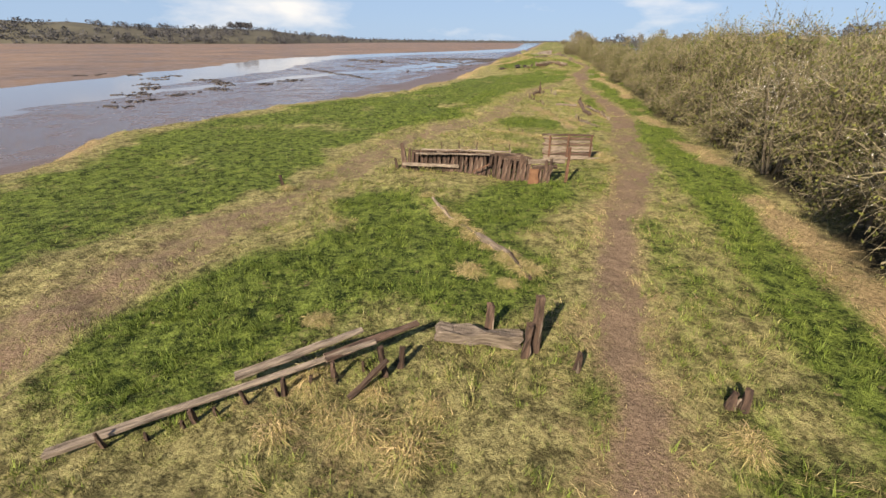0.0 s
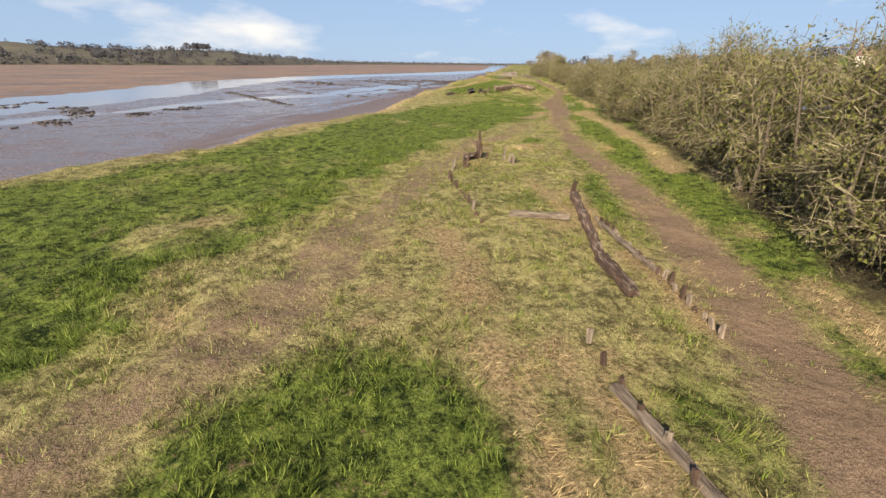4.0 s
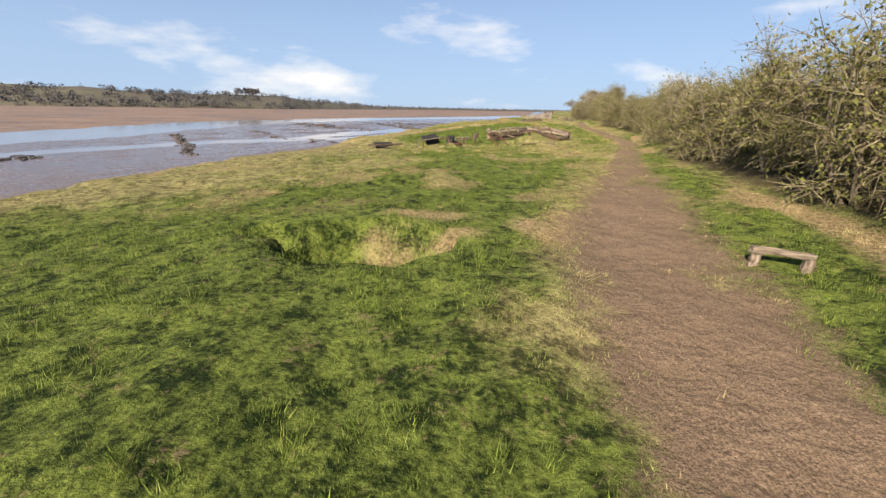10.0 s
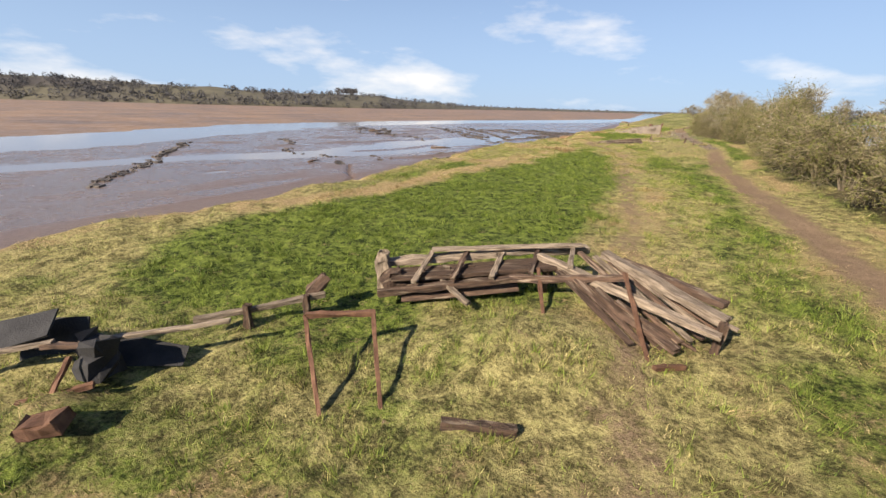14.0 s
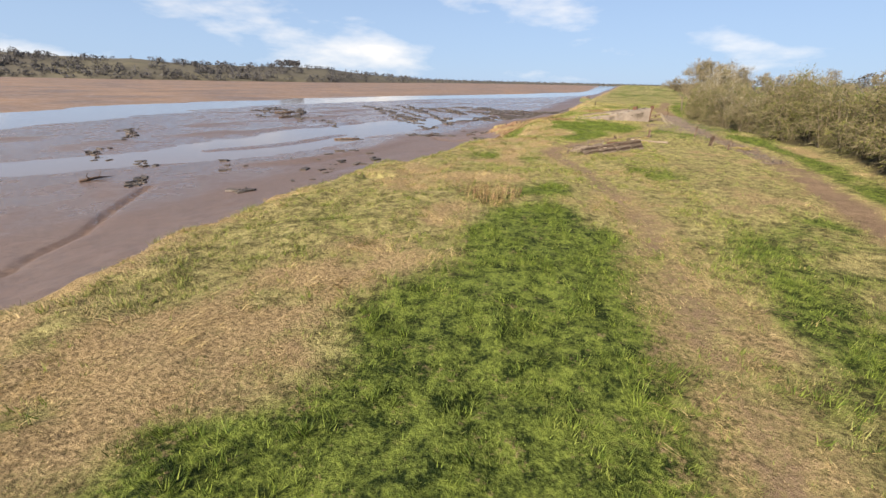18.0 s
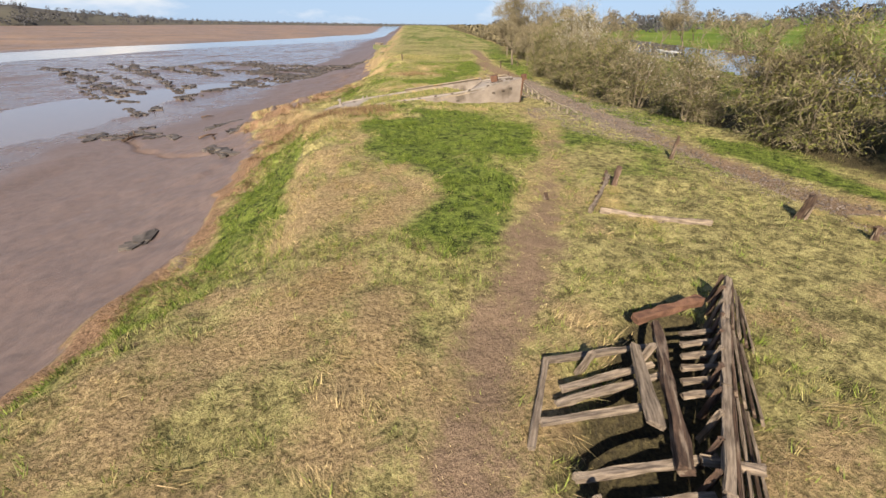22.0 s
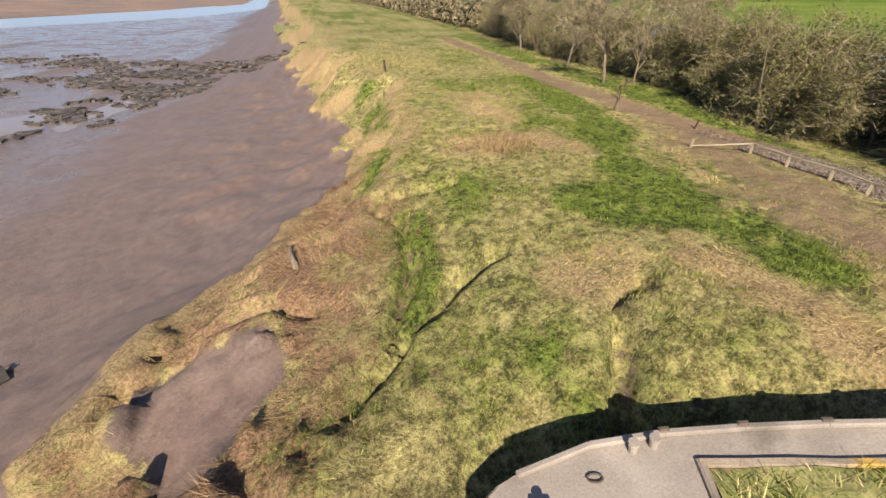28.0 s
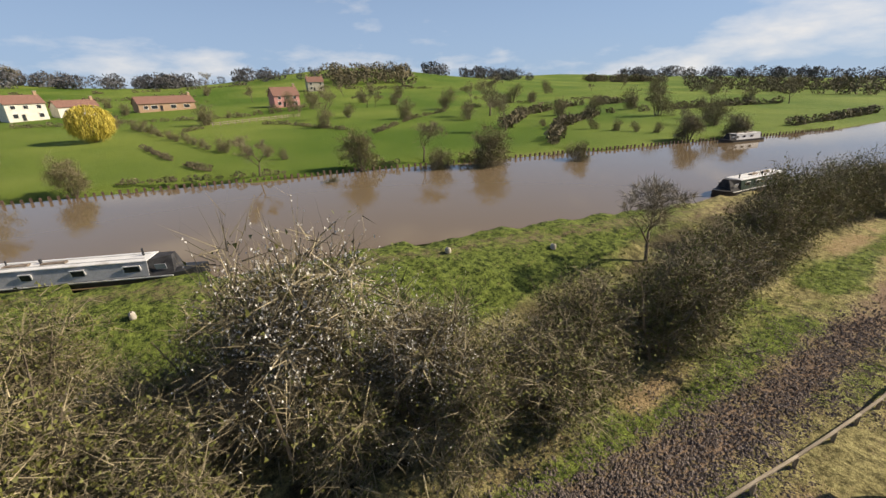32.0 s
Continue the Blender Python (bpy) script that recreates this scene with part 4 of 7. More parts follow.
def bare_tree(seed, height, spread, trunk_r, twigs=2600, depth=4, bark=None):
    """Meshes of a leafless tree: trunk with forking limbs, and fine twigs as the crown."""
    rng = np.random.default_rng(seed)
    bm = bmesh.new()
    tips = []

    def grow(p, d, length, r, level):
        n = 3
        pts, rad = [Vector(p)], [r]
        for k in range(n):
            d = Vector(unit(np.array(d) + rng.normal(size=3) * 0.13 + np.array([0, 0, 0.04])))
            pts.append(pts[-1] + d * length / n)
            rad.append(r * (1 - 0.42 * (k + 1) / n))
        tube(bm, pts, rad, 6 if level < 2 else 4)
        if level >= depth:
            tips.append((np.array(pts[-1]), np.array(d), length))
            return
        for k in range(3 if level < 2 else 2 + (rng.random() < 0.4)):
            a = rng.uniform(0, math.tau)
            out = np.array([math.cos(a), math.sin(a), rng.uniform(-0.1, 0.35)])
            grow(pts[-1 - (k % 2)], unit(np.array(d) * 0.75 + out * spread), length * rng.uniform(0.62, 0.8), rad[-1 - (k % 2)] * 0.72, level + 1)
        tips.append((np.array(pts[-1]), np.array(d), length))

    grow((0, 0, -0.4), (0, 0, 1), height * 0.30, trunk_r, 0)
    which = rng.integers(0, len(tips), twigs)
    P, D, L = np.array([t[0] for t in tips])[which], np.array([t[1] for t in tips])[which], np.array([t[2] for t in tips])[which]
    d = unit(D * 0.7 + rng.normal(size=(twigs, 3)) * 0.7)
    v, f = sprays(P + d * rng.uniform(0, 0.4, (twigs, 1)) * L[:, None], d, L * rng.uniform(0.4, 1.0, twigs), np.full(twigs, 0.012 + height * 0.0022), rng)
    me = bpy.data.meshes.new("trunk")
    for fc in bm.faces:
        fc.smooth = True
    bm.to_mesh(me)
    bm.free()
    me.materials.append(bark or M_BARK)
    return [("trunk", me), ("crown", raw_mesh("crown", v, f, M_TWIG))]


M_PALE = material("pale twigs", (0.30, 0.27, 0.22), (0.45, 0.41, 0.34), 2.0, 0.85, 0.0, 20, 0.7, island=0.25)
TREES = [bare_tree(31, 10, 0.62, 0.20), bare_tree(32, 13, 0.5, 0.24), bare_tree(33, 9, 0.8, 0.16), bare_tree(34, 15, 0.6, 0.36, 4200, 5)]


def tree(kind, x, y, s, rz, label, group="", z=None):
    top = thing("tree", x, y, ground_z(x, y) if z is None else z, rz, label, "tree", group)
    top.scale = (s, s, s)
    for name, me in TREES[kind]:
        put(name, me, top)
    return top


for k, (x, y, s) in enumerate([(74, 279, 1.05), (80, 272, 0.85), (71.5, 256.5, 0.75), (78, 288, 0.9), (88, 300, 1.1), (84, 284, 0.8), (96, 322, 1.3), (91, 312, 1.2), (104, 335, 1.25), (66, 221, 0.7), (57, 181, 0.62)]):
    tree(k % 3, x, y, s, k * 77, "leafless grey-brown tree standing in the hedge", "trees in the hedge")
for x_, y_, k_, s_, r_ in ((79, 272, 0, 0.9, 40), (84, 283, 1, 0.8, 100), (88, 297, 2, 1.1, 10), (93, 312, 0, 1.0, 200), (85, 305, 1, 0.75, 70), (98, 330, 0, 1.1, 130), (76, 277, 2, 0.9, 300)):
    tree(k_, x_, y_, s_, r_, "bare tree rising above the thorn hedge", "trees in the hedge")
tree(2, 70.2, 229, 0.95, 30, "slender bare tree with dark branches beside the canal meadow", "trees in the hedge")

tree(0, 95.1, 313.9, 1.85, 15, "tall ash tree with a rounded bare crown above the hedge", "trees in the hedge")
tree(2, 90.9, 284.1, 1.45, 80, "bare pale-twigged tree above the hedge", "trees in the hedge")
tree(1, 150.4, 317.2, 1.3, 140, "tall bare tree beyond the canal", "trees beyond the canal")
tree(0, 146, 322, 1.35, 240, "tall bare tree beyond the canal", "trees beyond the canal")

# ---- wrecks ----
M_OLD = material("silvered timber", (0.075, 0.054, 0.04), (0.40, 0.32, 0.245), 4.5, 0.9, 1.0, 22, 0.7, per_object=0.22, stretch=(0.5, 4, 4))
M_DARK = material("dark rotten timber", (0.03, 0.02, 0.017), (0.16, 0.10, 0.07), 3.5, 0.85, 1.0, 22, 0.7, per_object=0.3, stretch=(0.6, 4, 4), third=(0.26, 0.2, 0.15))
M_RUST = material("rusty iron", (0.075, 0.036, 0.025), (0.19, 0.10, 0.062), 5.0, 0.8, 0.5, 50, 0.7, per_object=0.2)
M_TAR = material("tarred sheet", (0.012, 0.012, 0.014), (0.035, 0.034, 0.036), 2.0, 0.7, 0.6, 25, 0.7)
M_BRICK = material("orange firebrick", (0.15, 0.075, 0.042), (0.25, 0.13, 0.072), 4.0, 0.9, 0.4, 40, 0.6)
seq = [0]


def timber(parent, name, p0, p1, w, h, mat, taper=1.0, label="", twist=0.0, rough=None, bevel=0.25):
    """A weathered beam, plank or post from p0 to p1 (parent space), w wide and h thick."""
    seq[0] += 1
    a, b = Vector(p0), Vector(p1)
    d = b - a
    up = Vector((0, 0, 1)) if abs(d.normalized().z) < 0.9 else Vector((0, 1, 0))
    side = up.cross(d).normalized()
    third = d.normalized().cross(side)
    rot = Matrix((d.normalized(), side, third)).transposed().to_4x4()
    bm = bmesh.new()
    box(bm, (d.length, w, h), bevel=0.0, taper=taper, rough=min(w, h) * 0.2 if rough is None else rough, cuts=7 if d.length > 2.4 else 4 if d.length > 1.2 else 2, seed=seq[0])
    return part(name, bm, mat, parent, label, Matrix.Translation((a + b) / 2) @ rot @ pose(0, 0, 0, twist))


def gz(x, y, lift=0.0):
    return ground_z(x, y) + lift


wr = random.Random(5)

# the sunken bow at the start: two long planks on stakes, a squared beam, posts
w1 = thing("shipwreck", -2, 7, 0, 0, "remains of a buried wooden hull, grey planks and posts in straw", "shipwreck")


def at1(x, y, z):
    return (x + 2, y - 7, gz(x, y) + z)


timber(w1, "plank", at1(-7.1, 4.9, 0.25), at1(-1.55, 7.6, 0.5), 0.19, 0.08, M_OLD, 0.7)
timber(w1, "plank", at1(-4.4, 6.6, 0.35), at1(-1.9, 7.9, 0.62), 0.22, 0.09, M_OLD, 0.7)
timber(w1, "plank", at1(-2.6, 7.1, 0.45), at1(-0.6, 8.3, 0.55), 0.22, 0.10, M_DARK, 0.8)
timber(w1, "beam", at1(-0.15, 8.35, 0.22), at1(1.95, 8.2, 0.22), 0.36, 0.34, M_OLD)
for x, y, h, r in ((2.25, 8.0, 1.55, 0.26), (2.0, 7.75, 0.95, 0.2), (1.2, 8.7, 0.85, 0.24), (-1.25, 7.1, 0.85, 0.17), (-1.0, 7.35, 0.6, 0.15), (-3.4, 6.5, 0.55, 0.12), (-4.9, 5.8, 0.4, 0.12), (-2.4, 6.9, 0.6, 0.12), (2.45, 8.4, 1.0, 0.16)):
    timber(w1, "post", at1(x, y, -0.3), at1(x + wr.uniform(-0.12, 0.12), y + wr.uniform(-0.1, 0.1), h), r, r * 0.8, M_DARK, 0.7, "rotten timber post")
for i in range(9):
    t = i / 8
    timber(w1, "stub", at1(-6.2 + 4.4 * t, 5.15 + 2.1 * t, -0.2), at1(-6.2 + 4.4 * t + wr.uniform(-0.1, 0.1), 5.1 + 2.1 * t, wr.uniform(0.2, 0.4)), 0.09, 0.08, M_DARK, 0.6)
timber(w1, "brace", at1(-1.2, 7.0, 0.55), at1(-2.0, 6.5, 0.05), 0.1, 0.09, M_DARK)
timber(w1, "gunwale", at1(-0.5, 17.6, -0.02), at1(0.35, 16.2, 0.07), 0.12, 0.16, M_OLD, 0.7)
timber(w1, "gunwale", at1(0.35, 16.2, 0.05), at1(1.3, 14.4, 0.1), 0.13, 0.2, M_OLD, 0.8)
timber(w1, "gunwale", at1(1.3, 14.4, 0.1), at1(2.3, 12.7, 0.14), 0.15, 0.24, M_OLD, 0.85)
timber(w1, "gunwale", at1(2.3, 12.7, 0.12), at1(2.75, 11.2, 0.0), 0.14, 0.2, M_DARK, 0.7)
for x, y, h in ((6.3, 6.2, 0.55), (6.05, 6.3, 0.4), (3.15, 7.4, 0.5)):
    s = thing("stump", x, y, gz(x, y), wr.uniform(0, 360), "short rotten stump of a hull timber in the grass", "stump", "stumps beside the path")
    timber(s, "core", (0, 0, -0.25), (0.05, 0.03, h), 0.2, 0.17, M_DARK, 0.6)
    timber(s, "splinter", (0.08, 0.05, -0.2), (0.16, 0.02, h * 0.7), 0.08, 0.06, M_OLD, 0.5)

# the standing side of ribs
w2 = thing("shipwreck", 1.6, 22.6, 0, 0, "standing row of dark hull ribs with planks and rails", "shipwreck")


def at2(x, y, z):
    return (x - 1.6, y - 22.6, gz(x, y) + z * 0.8)


ribs = 31
for i in range(ribs):
    t = i / (ribs - 1)
    x, y = -2.15 + 7.7 * t, 24.05 - 2.75 * t
    h = 1.35 + 0.25 * t + wr.uniform(-0.12, 0.1)
    if t > 0.86:
        h = wr.choice([0.9, 1.7, 1.5, 1.2])
    lean = 0.10 + 0.2 * (1 - t)
    timber(w2, "rib", at2(x, y, -0.3), at2(x + 0.12 + wr.uniform(-0.05, 0.05), y + lean, h), 0.2 + wr.uniform(-0.03, 0.04), 0.17, M_DARK, wr.uniform(0.6, 0.95))
timber(w2, "rail", at2(-1.6, 23.72, 1.38), at2(2.5, 22.35, 1.5), 0.17, 0.08, M_OLD, 0.6)
timber(w2, "rail", at2(-1.3, 24.15, 1.42), at2(3.7, 22.75, 1.6), 0.15, 0.09, M_OLD, 0.6)
for k in range(7):
    t = wr.uniform(0, 0.75)
    timber(w2, "splinter", at2(-1.7 + 5.2 * t, 23.85 - 1.5 * t, 1.42 + 0.15 * t), at2(-1.7 + 5.2 * t + wr.uniform(0.6, 1.5), 23.85 - 1.5 * t - 0.3 + wr.uniform(-0.15, 0.2), 1.5 + 0.15 * t + wr.uniform(-0.05, 0.1)), 0.1, 0.05, M_OLD if k % 2 else M_DARK, 0.4)
timber(w2, "plank", at2(-2.4, 23.75, 0.48), at2(0.85, 22.85, 0.48), 0.10, 0.16, M_OLD)
timber(w2, "plank", at2(-1.9, 24.45, 0.7), at2(4.6, 22.35, 0.85), 0.08, 0.7, M_DARK)
timber(w2, "plank", at2(-1.9, 24.4, 1.15), at2(4.2, 22.45, 1.3), 0.07, 0.34, M_DARK)
timber(w2, "crossbeam", at2(4.5, 21.75, 1.3), at2(6.5, 21.9, 1.25), 0.16, 0.22, M_OLD, 0.8)
timber(w2, "crossbeam", at2(4.7, 21.5, 1.0), at2(6.0, 21.6, 0.95), 0.16, 0.2, M_DARK)
timber(w2, "post", at2(6.5, 21.35, -0.3), at2(6.52, 21.37, 2.3), 0.13, 0.12, M_RUST, 0.8, "rusty iron post")
timber(w2, "post", at2(-2.3, 24.2, -0.3), at2(-2.45, 24.35, 1.65), 0.3, 0.26, M_DARK, 0.7)
timber(w2, "post", at2(5.35, 21.1, -0.3), at2(5.6, 21.2, 1.15), 0.24, 0.2, M_DARK, 0.9)
timber(w2, "block", at2(4.75, 21.35, -0.1), at2(4.8, 21.4, 0.95), 0.5, 0.16, M_BRICK, 1.0, "orange rusted plate between ribs")
timber(w2, "brace", at2(1.6, 22.3, 0.4), at2(2.5, 22.1, 0.95), 0.06, 0.06, M_RUST)
for x, y in ((-2.75, 23.9), (-8.2, 20.3)):
    s = thing("stump", x, y, gz(x, y), 15, "short rotten stump of a hull timber in the grass", "stump", "stumps beside the path")
    timber(s, "core", (0, 0, -0.25), (-0.08, 0.03, 0.6), 0.16, 0.14, M_DARK, 0.7)

# the square panel behind it
w3 = thing("hatch_panel", 7.9, 26.1, 0, 0, "leaning panel of weathered boards on iron posts", "wreck panel")


def at3(x, y, z):
    return (x - 7.9, y - 26.1, gz(x, y) + z)


for i in range(7):
    z = 0.06 + i * 0.185
    timber(w3, "board", at3(6.35 + wr.uniform(-0.08, 0.08), 26.45 + 0.035 * i, z), at3(9.25 + wr.uniform(-0.1, 0.1), 25.95 + 0.035 * i, z), 0.07, 0.165, M_DARK if i in (1, 4, 6) else M_OLD, wr.uniform(0.8, 1.05))
for t in (0.12, 0.5, 0.97):
    timber(w3, "post", at3(6.35 + 2.9 * t, 26.38 - 0.5 * t, -0.3), at3(6.35 + 2.9 * t, 26.5 - 0.5 * t, 1.42), 0.11, 0.1, M_RUST, 0.9, "rusty iron post")
timber(w3, "rail", at3(6.2, 26.6, 1.38), at3(9.3, 26.1, 1.38), 0.14, 0.1, M_DARK)
timber(w3, "sill", at3(6.3, 26.2, 0.05), at3(9.7, 25.6, 0.08), 0.12, 0.12, M_OLD)

for i in range(5):
    x, y = -0.1 + 1.12 * i, 27.75 - 0.05 * i
    s = thing("stake", x, y, gz(x, y), 0, "thin dark stake of a buried hull in rough grass", "stake", "row of stakes across the wreck")
    timber(s, "shaft", (0, 0, -0.3), (wr.uniform(-0.1, 0.1), wr.uniform(-0.1, 0.1), wr.uniform(0.5, 0.75)), 0.08, 0.07, M_DARK, 0.6)
    timber(s, "tip", (0.03, 0.0, -0.1), (0.08, 0.02, 0.4), 0.05, 0.04, M_OLD, 0.5)
for i in range(6):
    x, y = 3.3 + i * 1.0, 34.9 - 0.32 * i
    s = thing("stake", x, y, gz(x, y), 0, "thin dark stake of a buried hull in rough grass", "stake", "row of stakes in the dry tufts")
    timber(s, "shaft", (0, 0, -0.3), (wr.uniform(-0.05, 0.05), 0.04, wr.uniform(0.25, 0.5)), 0.08, 0.07, M_DARK, 0.6)
    timber(s, "tip", (0.03, 0.0, -0.1), (0.06, 0.02, 0.3), 0.05, 0.04, M_OLD, 0.5)

# the low outline beside the path
w4 = thing("shipwreck", 15.3, 49.5, 0, 0, "low outline of a buried hull with a fallen grey timber", "shipwreck")


def at4(x, y, z):
    return (x - 15.3, y - 49.5, gz(x, y) + z)


timber(w4, "beam", at4(12.9, 50.3, 0.16), at4(15.2, 49.95, 0.2), 0.2, 0.2, M_OLD)
timber(w4, "beam", at4(13.1, 50.55, 0.1), at4(15.1, 50.2, 0.12), 0.12, 0.14, M_OLD)
for a, b in (((16.35, 52.7), (15.75, 49.8)), ((15.75, 49.8), (15.1, 46.6)), ((15.1, 46.6), (15.0, 44.2))):
    timber(w4, "log", at4(*a, 0.25), at4(*b, 0.2), 0.34, 0.26, M_DARK, 0.85, "grey-brown cracked log")
for (x0, y0), (x1, y1), n in (((16.35, 49.9), (16.4, 42.6), 24), ((11.4, 58.8), (10.9, 56), 6), ((10.9, 56), (11.7, 49.8), 10), ((13.0, 42.2), (13.5, 37.5), 8)):
    for i in range(n):
        t = i / (n - 1)
        x, y = x0 + (x1 - x0) * t, y0 + (y1 - y0) * t
        timber(w4, "stub", at4(x, y, -0.2), at4(x + wr.uniform(-0.08, 0.08), y + 0.06, wr.uniform(0.15, 0.42)), 0.14, 0.1, M_DARK if wr.random() < 0.6 else M_OLD, 0.7)
timber(w4, "gunwale", at4(13.0, 40.9, 0.12), at4(13.7, 37.6, 0.14), 0.2, 0.14, M_OLD)
timber(w4, "gunwale", at4(16.25, 49.5, 0.1), at4(16.35, 45.5, 0.1), 0.16, 0.12, M_OLD)
timber(w4, "post", at4(16.4, 52.9, -0.3), at4(16.5, 53.1, 0.75), 0.26, 0.2, M_DARK, 0.6)

w5 = thing("shipwreck", 13.2, 60.4, 0, 0, "broken stem post of a hull with rotten planks around it", "shipwreck")


def at5(x, y, z):
    return (x - 13.2, y - 60.4, gz(x, y) + z)


timber(w5, "stem_post", at5(13.15, 60.65, -0.3), at5(13.1, 60.75, 1.0), 0.36, 0.3, M_DARK, 0.8)
timber(w5, "splinter", at5(13.15, 60.7, 0.8), at5(13.12, 60.85, 1.65), 0.14, 0.1, M_DARK, 0.6)
timber(w5, "plank", at5(13.0, 60.55, 0.25), at5(12.1, 59.9, 0.25), 0.12, 0.4, M_DARK)
timber(w5, "plank", at5(12.1, 59.9, 0.25), at5(12.0, 58.9, 0.2), 0.12, 0.36, M_DARK)
timber(w5, "plank", at5(12.7, 60.1, 0.35), at5(12.2, 59.5, 0.42), 0.2, 0.06, M_OLD)
for x, y, h in ((14.55, 59.75, 0.75), (14.75, 59.4, 0.5), (14.95, 59.0, 0.62), (13.5, 60.3, 0.35), (12.1, 58.7, 0.5), (12.25, 59.4, 0.55)):
    timber(w5, "stub", at5(x, y, -0.3), at5(x + wr.uniform(-0.1, 0.1), y + 0.05, h), 0.17, 0.13, M_OLD if x > 14 else M_DARK, 0.55)

# the collapsed deck on iron knees
w6 = thing("shipwreck", 30, 138, 0, 0, "collapsed wooden deck on rusty iron knees over green turf", "shipwreck")


def at6(x, y, z):
    return (x - 30, y - 138, gz(x, y) + z * 0.78)


timber(w6, "deck_beam", at6(28.2, 140.4, 1.35), at6(31.6, 141.6, 1.45), 0.34, 0.22, M_OLD)
timber(w6, "deck_beam", at6(31.5, 141.6, 1.5), at6(34.5, 142.9, 1.4), 0.34, 0.22, M_OLD)
timber(w6, "deck_beam", at6(33.0, 141.4, 1.35), at6(37.3, 138.6, 0.75), 0.32, 0.18, M_OLD, 0.8)
timber(w6, "deck_beam", at6(34.9, 141.6, 1.5), at6(37.6, 139.3, 0.95), 0.4, 0.2, M_OLD)
timber(w6, "deck_beam", at6(35.5, 142.0, 1.3), at6(37.8, 140.0, 1.0), 0.3, 0.16, M_DARK)
timber(w6, "deck_beam", at6(33.4, 141.2, 1.1), at6(36.4, 138.4, 0.35), 0.3, 0.14, M_DARK)
timber(w6, "plank", at6(28.6, 140.0, 1.05), at6(33.5, 141.3, 1.1), 0.9, 0.12, M_DARK)
timber(w6, "plank", at6(30.2, 140.0, 0.85), at6(31.2, 139.2, 0.5), 0.16, 0.1, M_OLD)
timber(w6, "post", at6(28.3, 140.1, 0.4), at6(28.2, 140.2, 1.95), 0.42, 0.36, M_OLD, 0.9)
timber(w6, "block", at6(28.4, 139.7, 1.0), at6(28.9, 140.0, 1.05), 0.5, 0.5, M_DARK)
for x0, y0, x1, y1, h in ((27.8, 136.4, 29.2, 134.6, 1.35), (29.2, 137.2, 30.4, 134.9, 1.4), (35.3, 140.2, 35.8, 137.8, 1.45), (23.6, 134.0, 23.9, 133.3, 0.9), (21.0, 133.3, 21.1, 132.9, 0.95), (33.0, 140.6, 33.3, 139.2, 1.2)):
    timber(w6, "knee", at6(x0, y0, h), at6(x1, y1, -0.2), 0.1, 0.09, M_RUST, 0.9, "rusty iron knee")
timber(w6, "knee", at6(27.8, 136.4, 1.35), at6(29.2, 137.3, 1.4), 0.15, 0.12, M_RUST)
timber(w6, "knee", at6(35.8, 137.7, 0.1), at6(36.5, 138.0, 0.1), 0.13, 0.1, M_RUST)
timber(w6, "rail", at6(24.2, 136.6, 0.7), at6(27.0, 138.6, 0.95), 0.2, 0.14, M_OLD)
for x, y in ((26.6, 138.2), (25.3, 137.3), (37.4, 139.0), (33.2, 141.0), (31.4, 141.2)):
    timber(w6, "post", at6(x, y, -0.3), at6(x + 0.05, y, 0.95 if x < 30 else 1.1), 0.2, 0.16, M_DARK, 0.9)
timber(w6, "sheet", at6(20.9, 133.9, 1.12), at6(22.35, 134.6, 1.2), 0.95, 0.05, M_TAR, 0.8, "black tarred sheet", twist=28)
timber(w6, "sheet", at6(21.2, 134.5, 0.5), at6(22.6, 135.1, 0.6), 1.1, 0.05, M_TAR, 0.7, "black tarred sheet", twist=58)
timber(w6, "beam", at6(20.3, 133.0, 1.02), at6(22.9, 134.2, 1.08), 0.16, 0.1, M_OLD, 0.8)
timber(w6, "beam", at6(22.7, 134.1, 1.0), at6(23.6, 134.3, 1.12), 0.18, 0.12, M_DARK, 0.8)
timber(w6, "block", at6(23.8, 134.35, 0.35), at6(23.95, 134.45, 1.45), 0.72, 0.6, M_TAR, 0.85)
timber(w6, "sheet", at6(23.6, 134.9, 0.55), at6(25.0, 135.5, 0.3), 0.8, 0.05, M_TAR, 0.6, "black tarred sheet", twist=40)
timber(w6, "rail", at6(23.2, 134.5, 0.95), at6(25.8, 136.2, 1.0), 0.15, 0.1, M_OLD, 0.8)
timber(w6, "block", at6(26.5, 138.6, 0.8), at6(26.9, 138.9, 1.5), 0.4, 0.34, M_DARK, 0.8)
timber(w6, "post", at6(20.65, 131.5, -0.3), at6(20.7, 131.6, 0.85), 0.12, 0.1, M_OLD, 0.8)
timber(w6, "slab", at6(23.3, 133.1, 0.05), at6(24.3, 133.9, 0.3), 0.12, 0.1, M_RUST)
for k in range(7):
    x, y = 28.7 + 0.75 * k, 140.0 + 0.24 * k
    timber(w6, "hanging_board", at6(x, y, 1.2 - 0.02 * k), at6(x + wr.uniform(-0.1, 0.3), y + 0.5, wr.uniform(0.0, 0.4)), 0.24, 0.05, M_DARK if k % 2 else M_OLD, 0.9)
for k in range(6):
    timber(w6, "fallen_plank", at6(34.2 + 0.42 * k, 141.9 - 0.3 * k, 1.45 - 0.1 * k), at6(36.6 + 0.28 * k, 138.9 + 0.12 * k, 0.25 + 0.06 * k), 0.2, 0.07, M_OLD if k % 2 else M_DARK, 0.85)
timber(w6, "rail", at6(28.4, 139.3, 0.85), at6(32.3, 140.3, 0.95), 0.2, 0.2, M_DARK, 0.9)
timber(w6, "rail", at6(32.2, 140.3, 0.95), at6(35.4, 140.3, 1.2), 0.2, 0.18, M_DARK, 0.9)
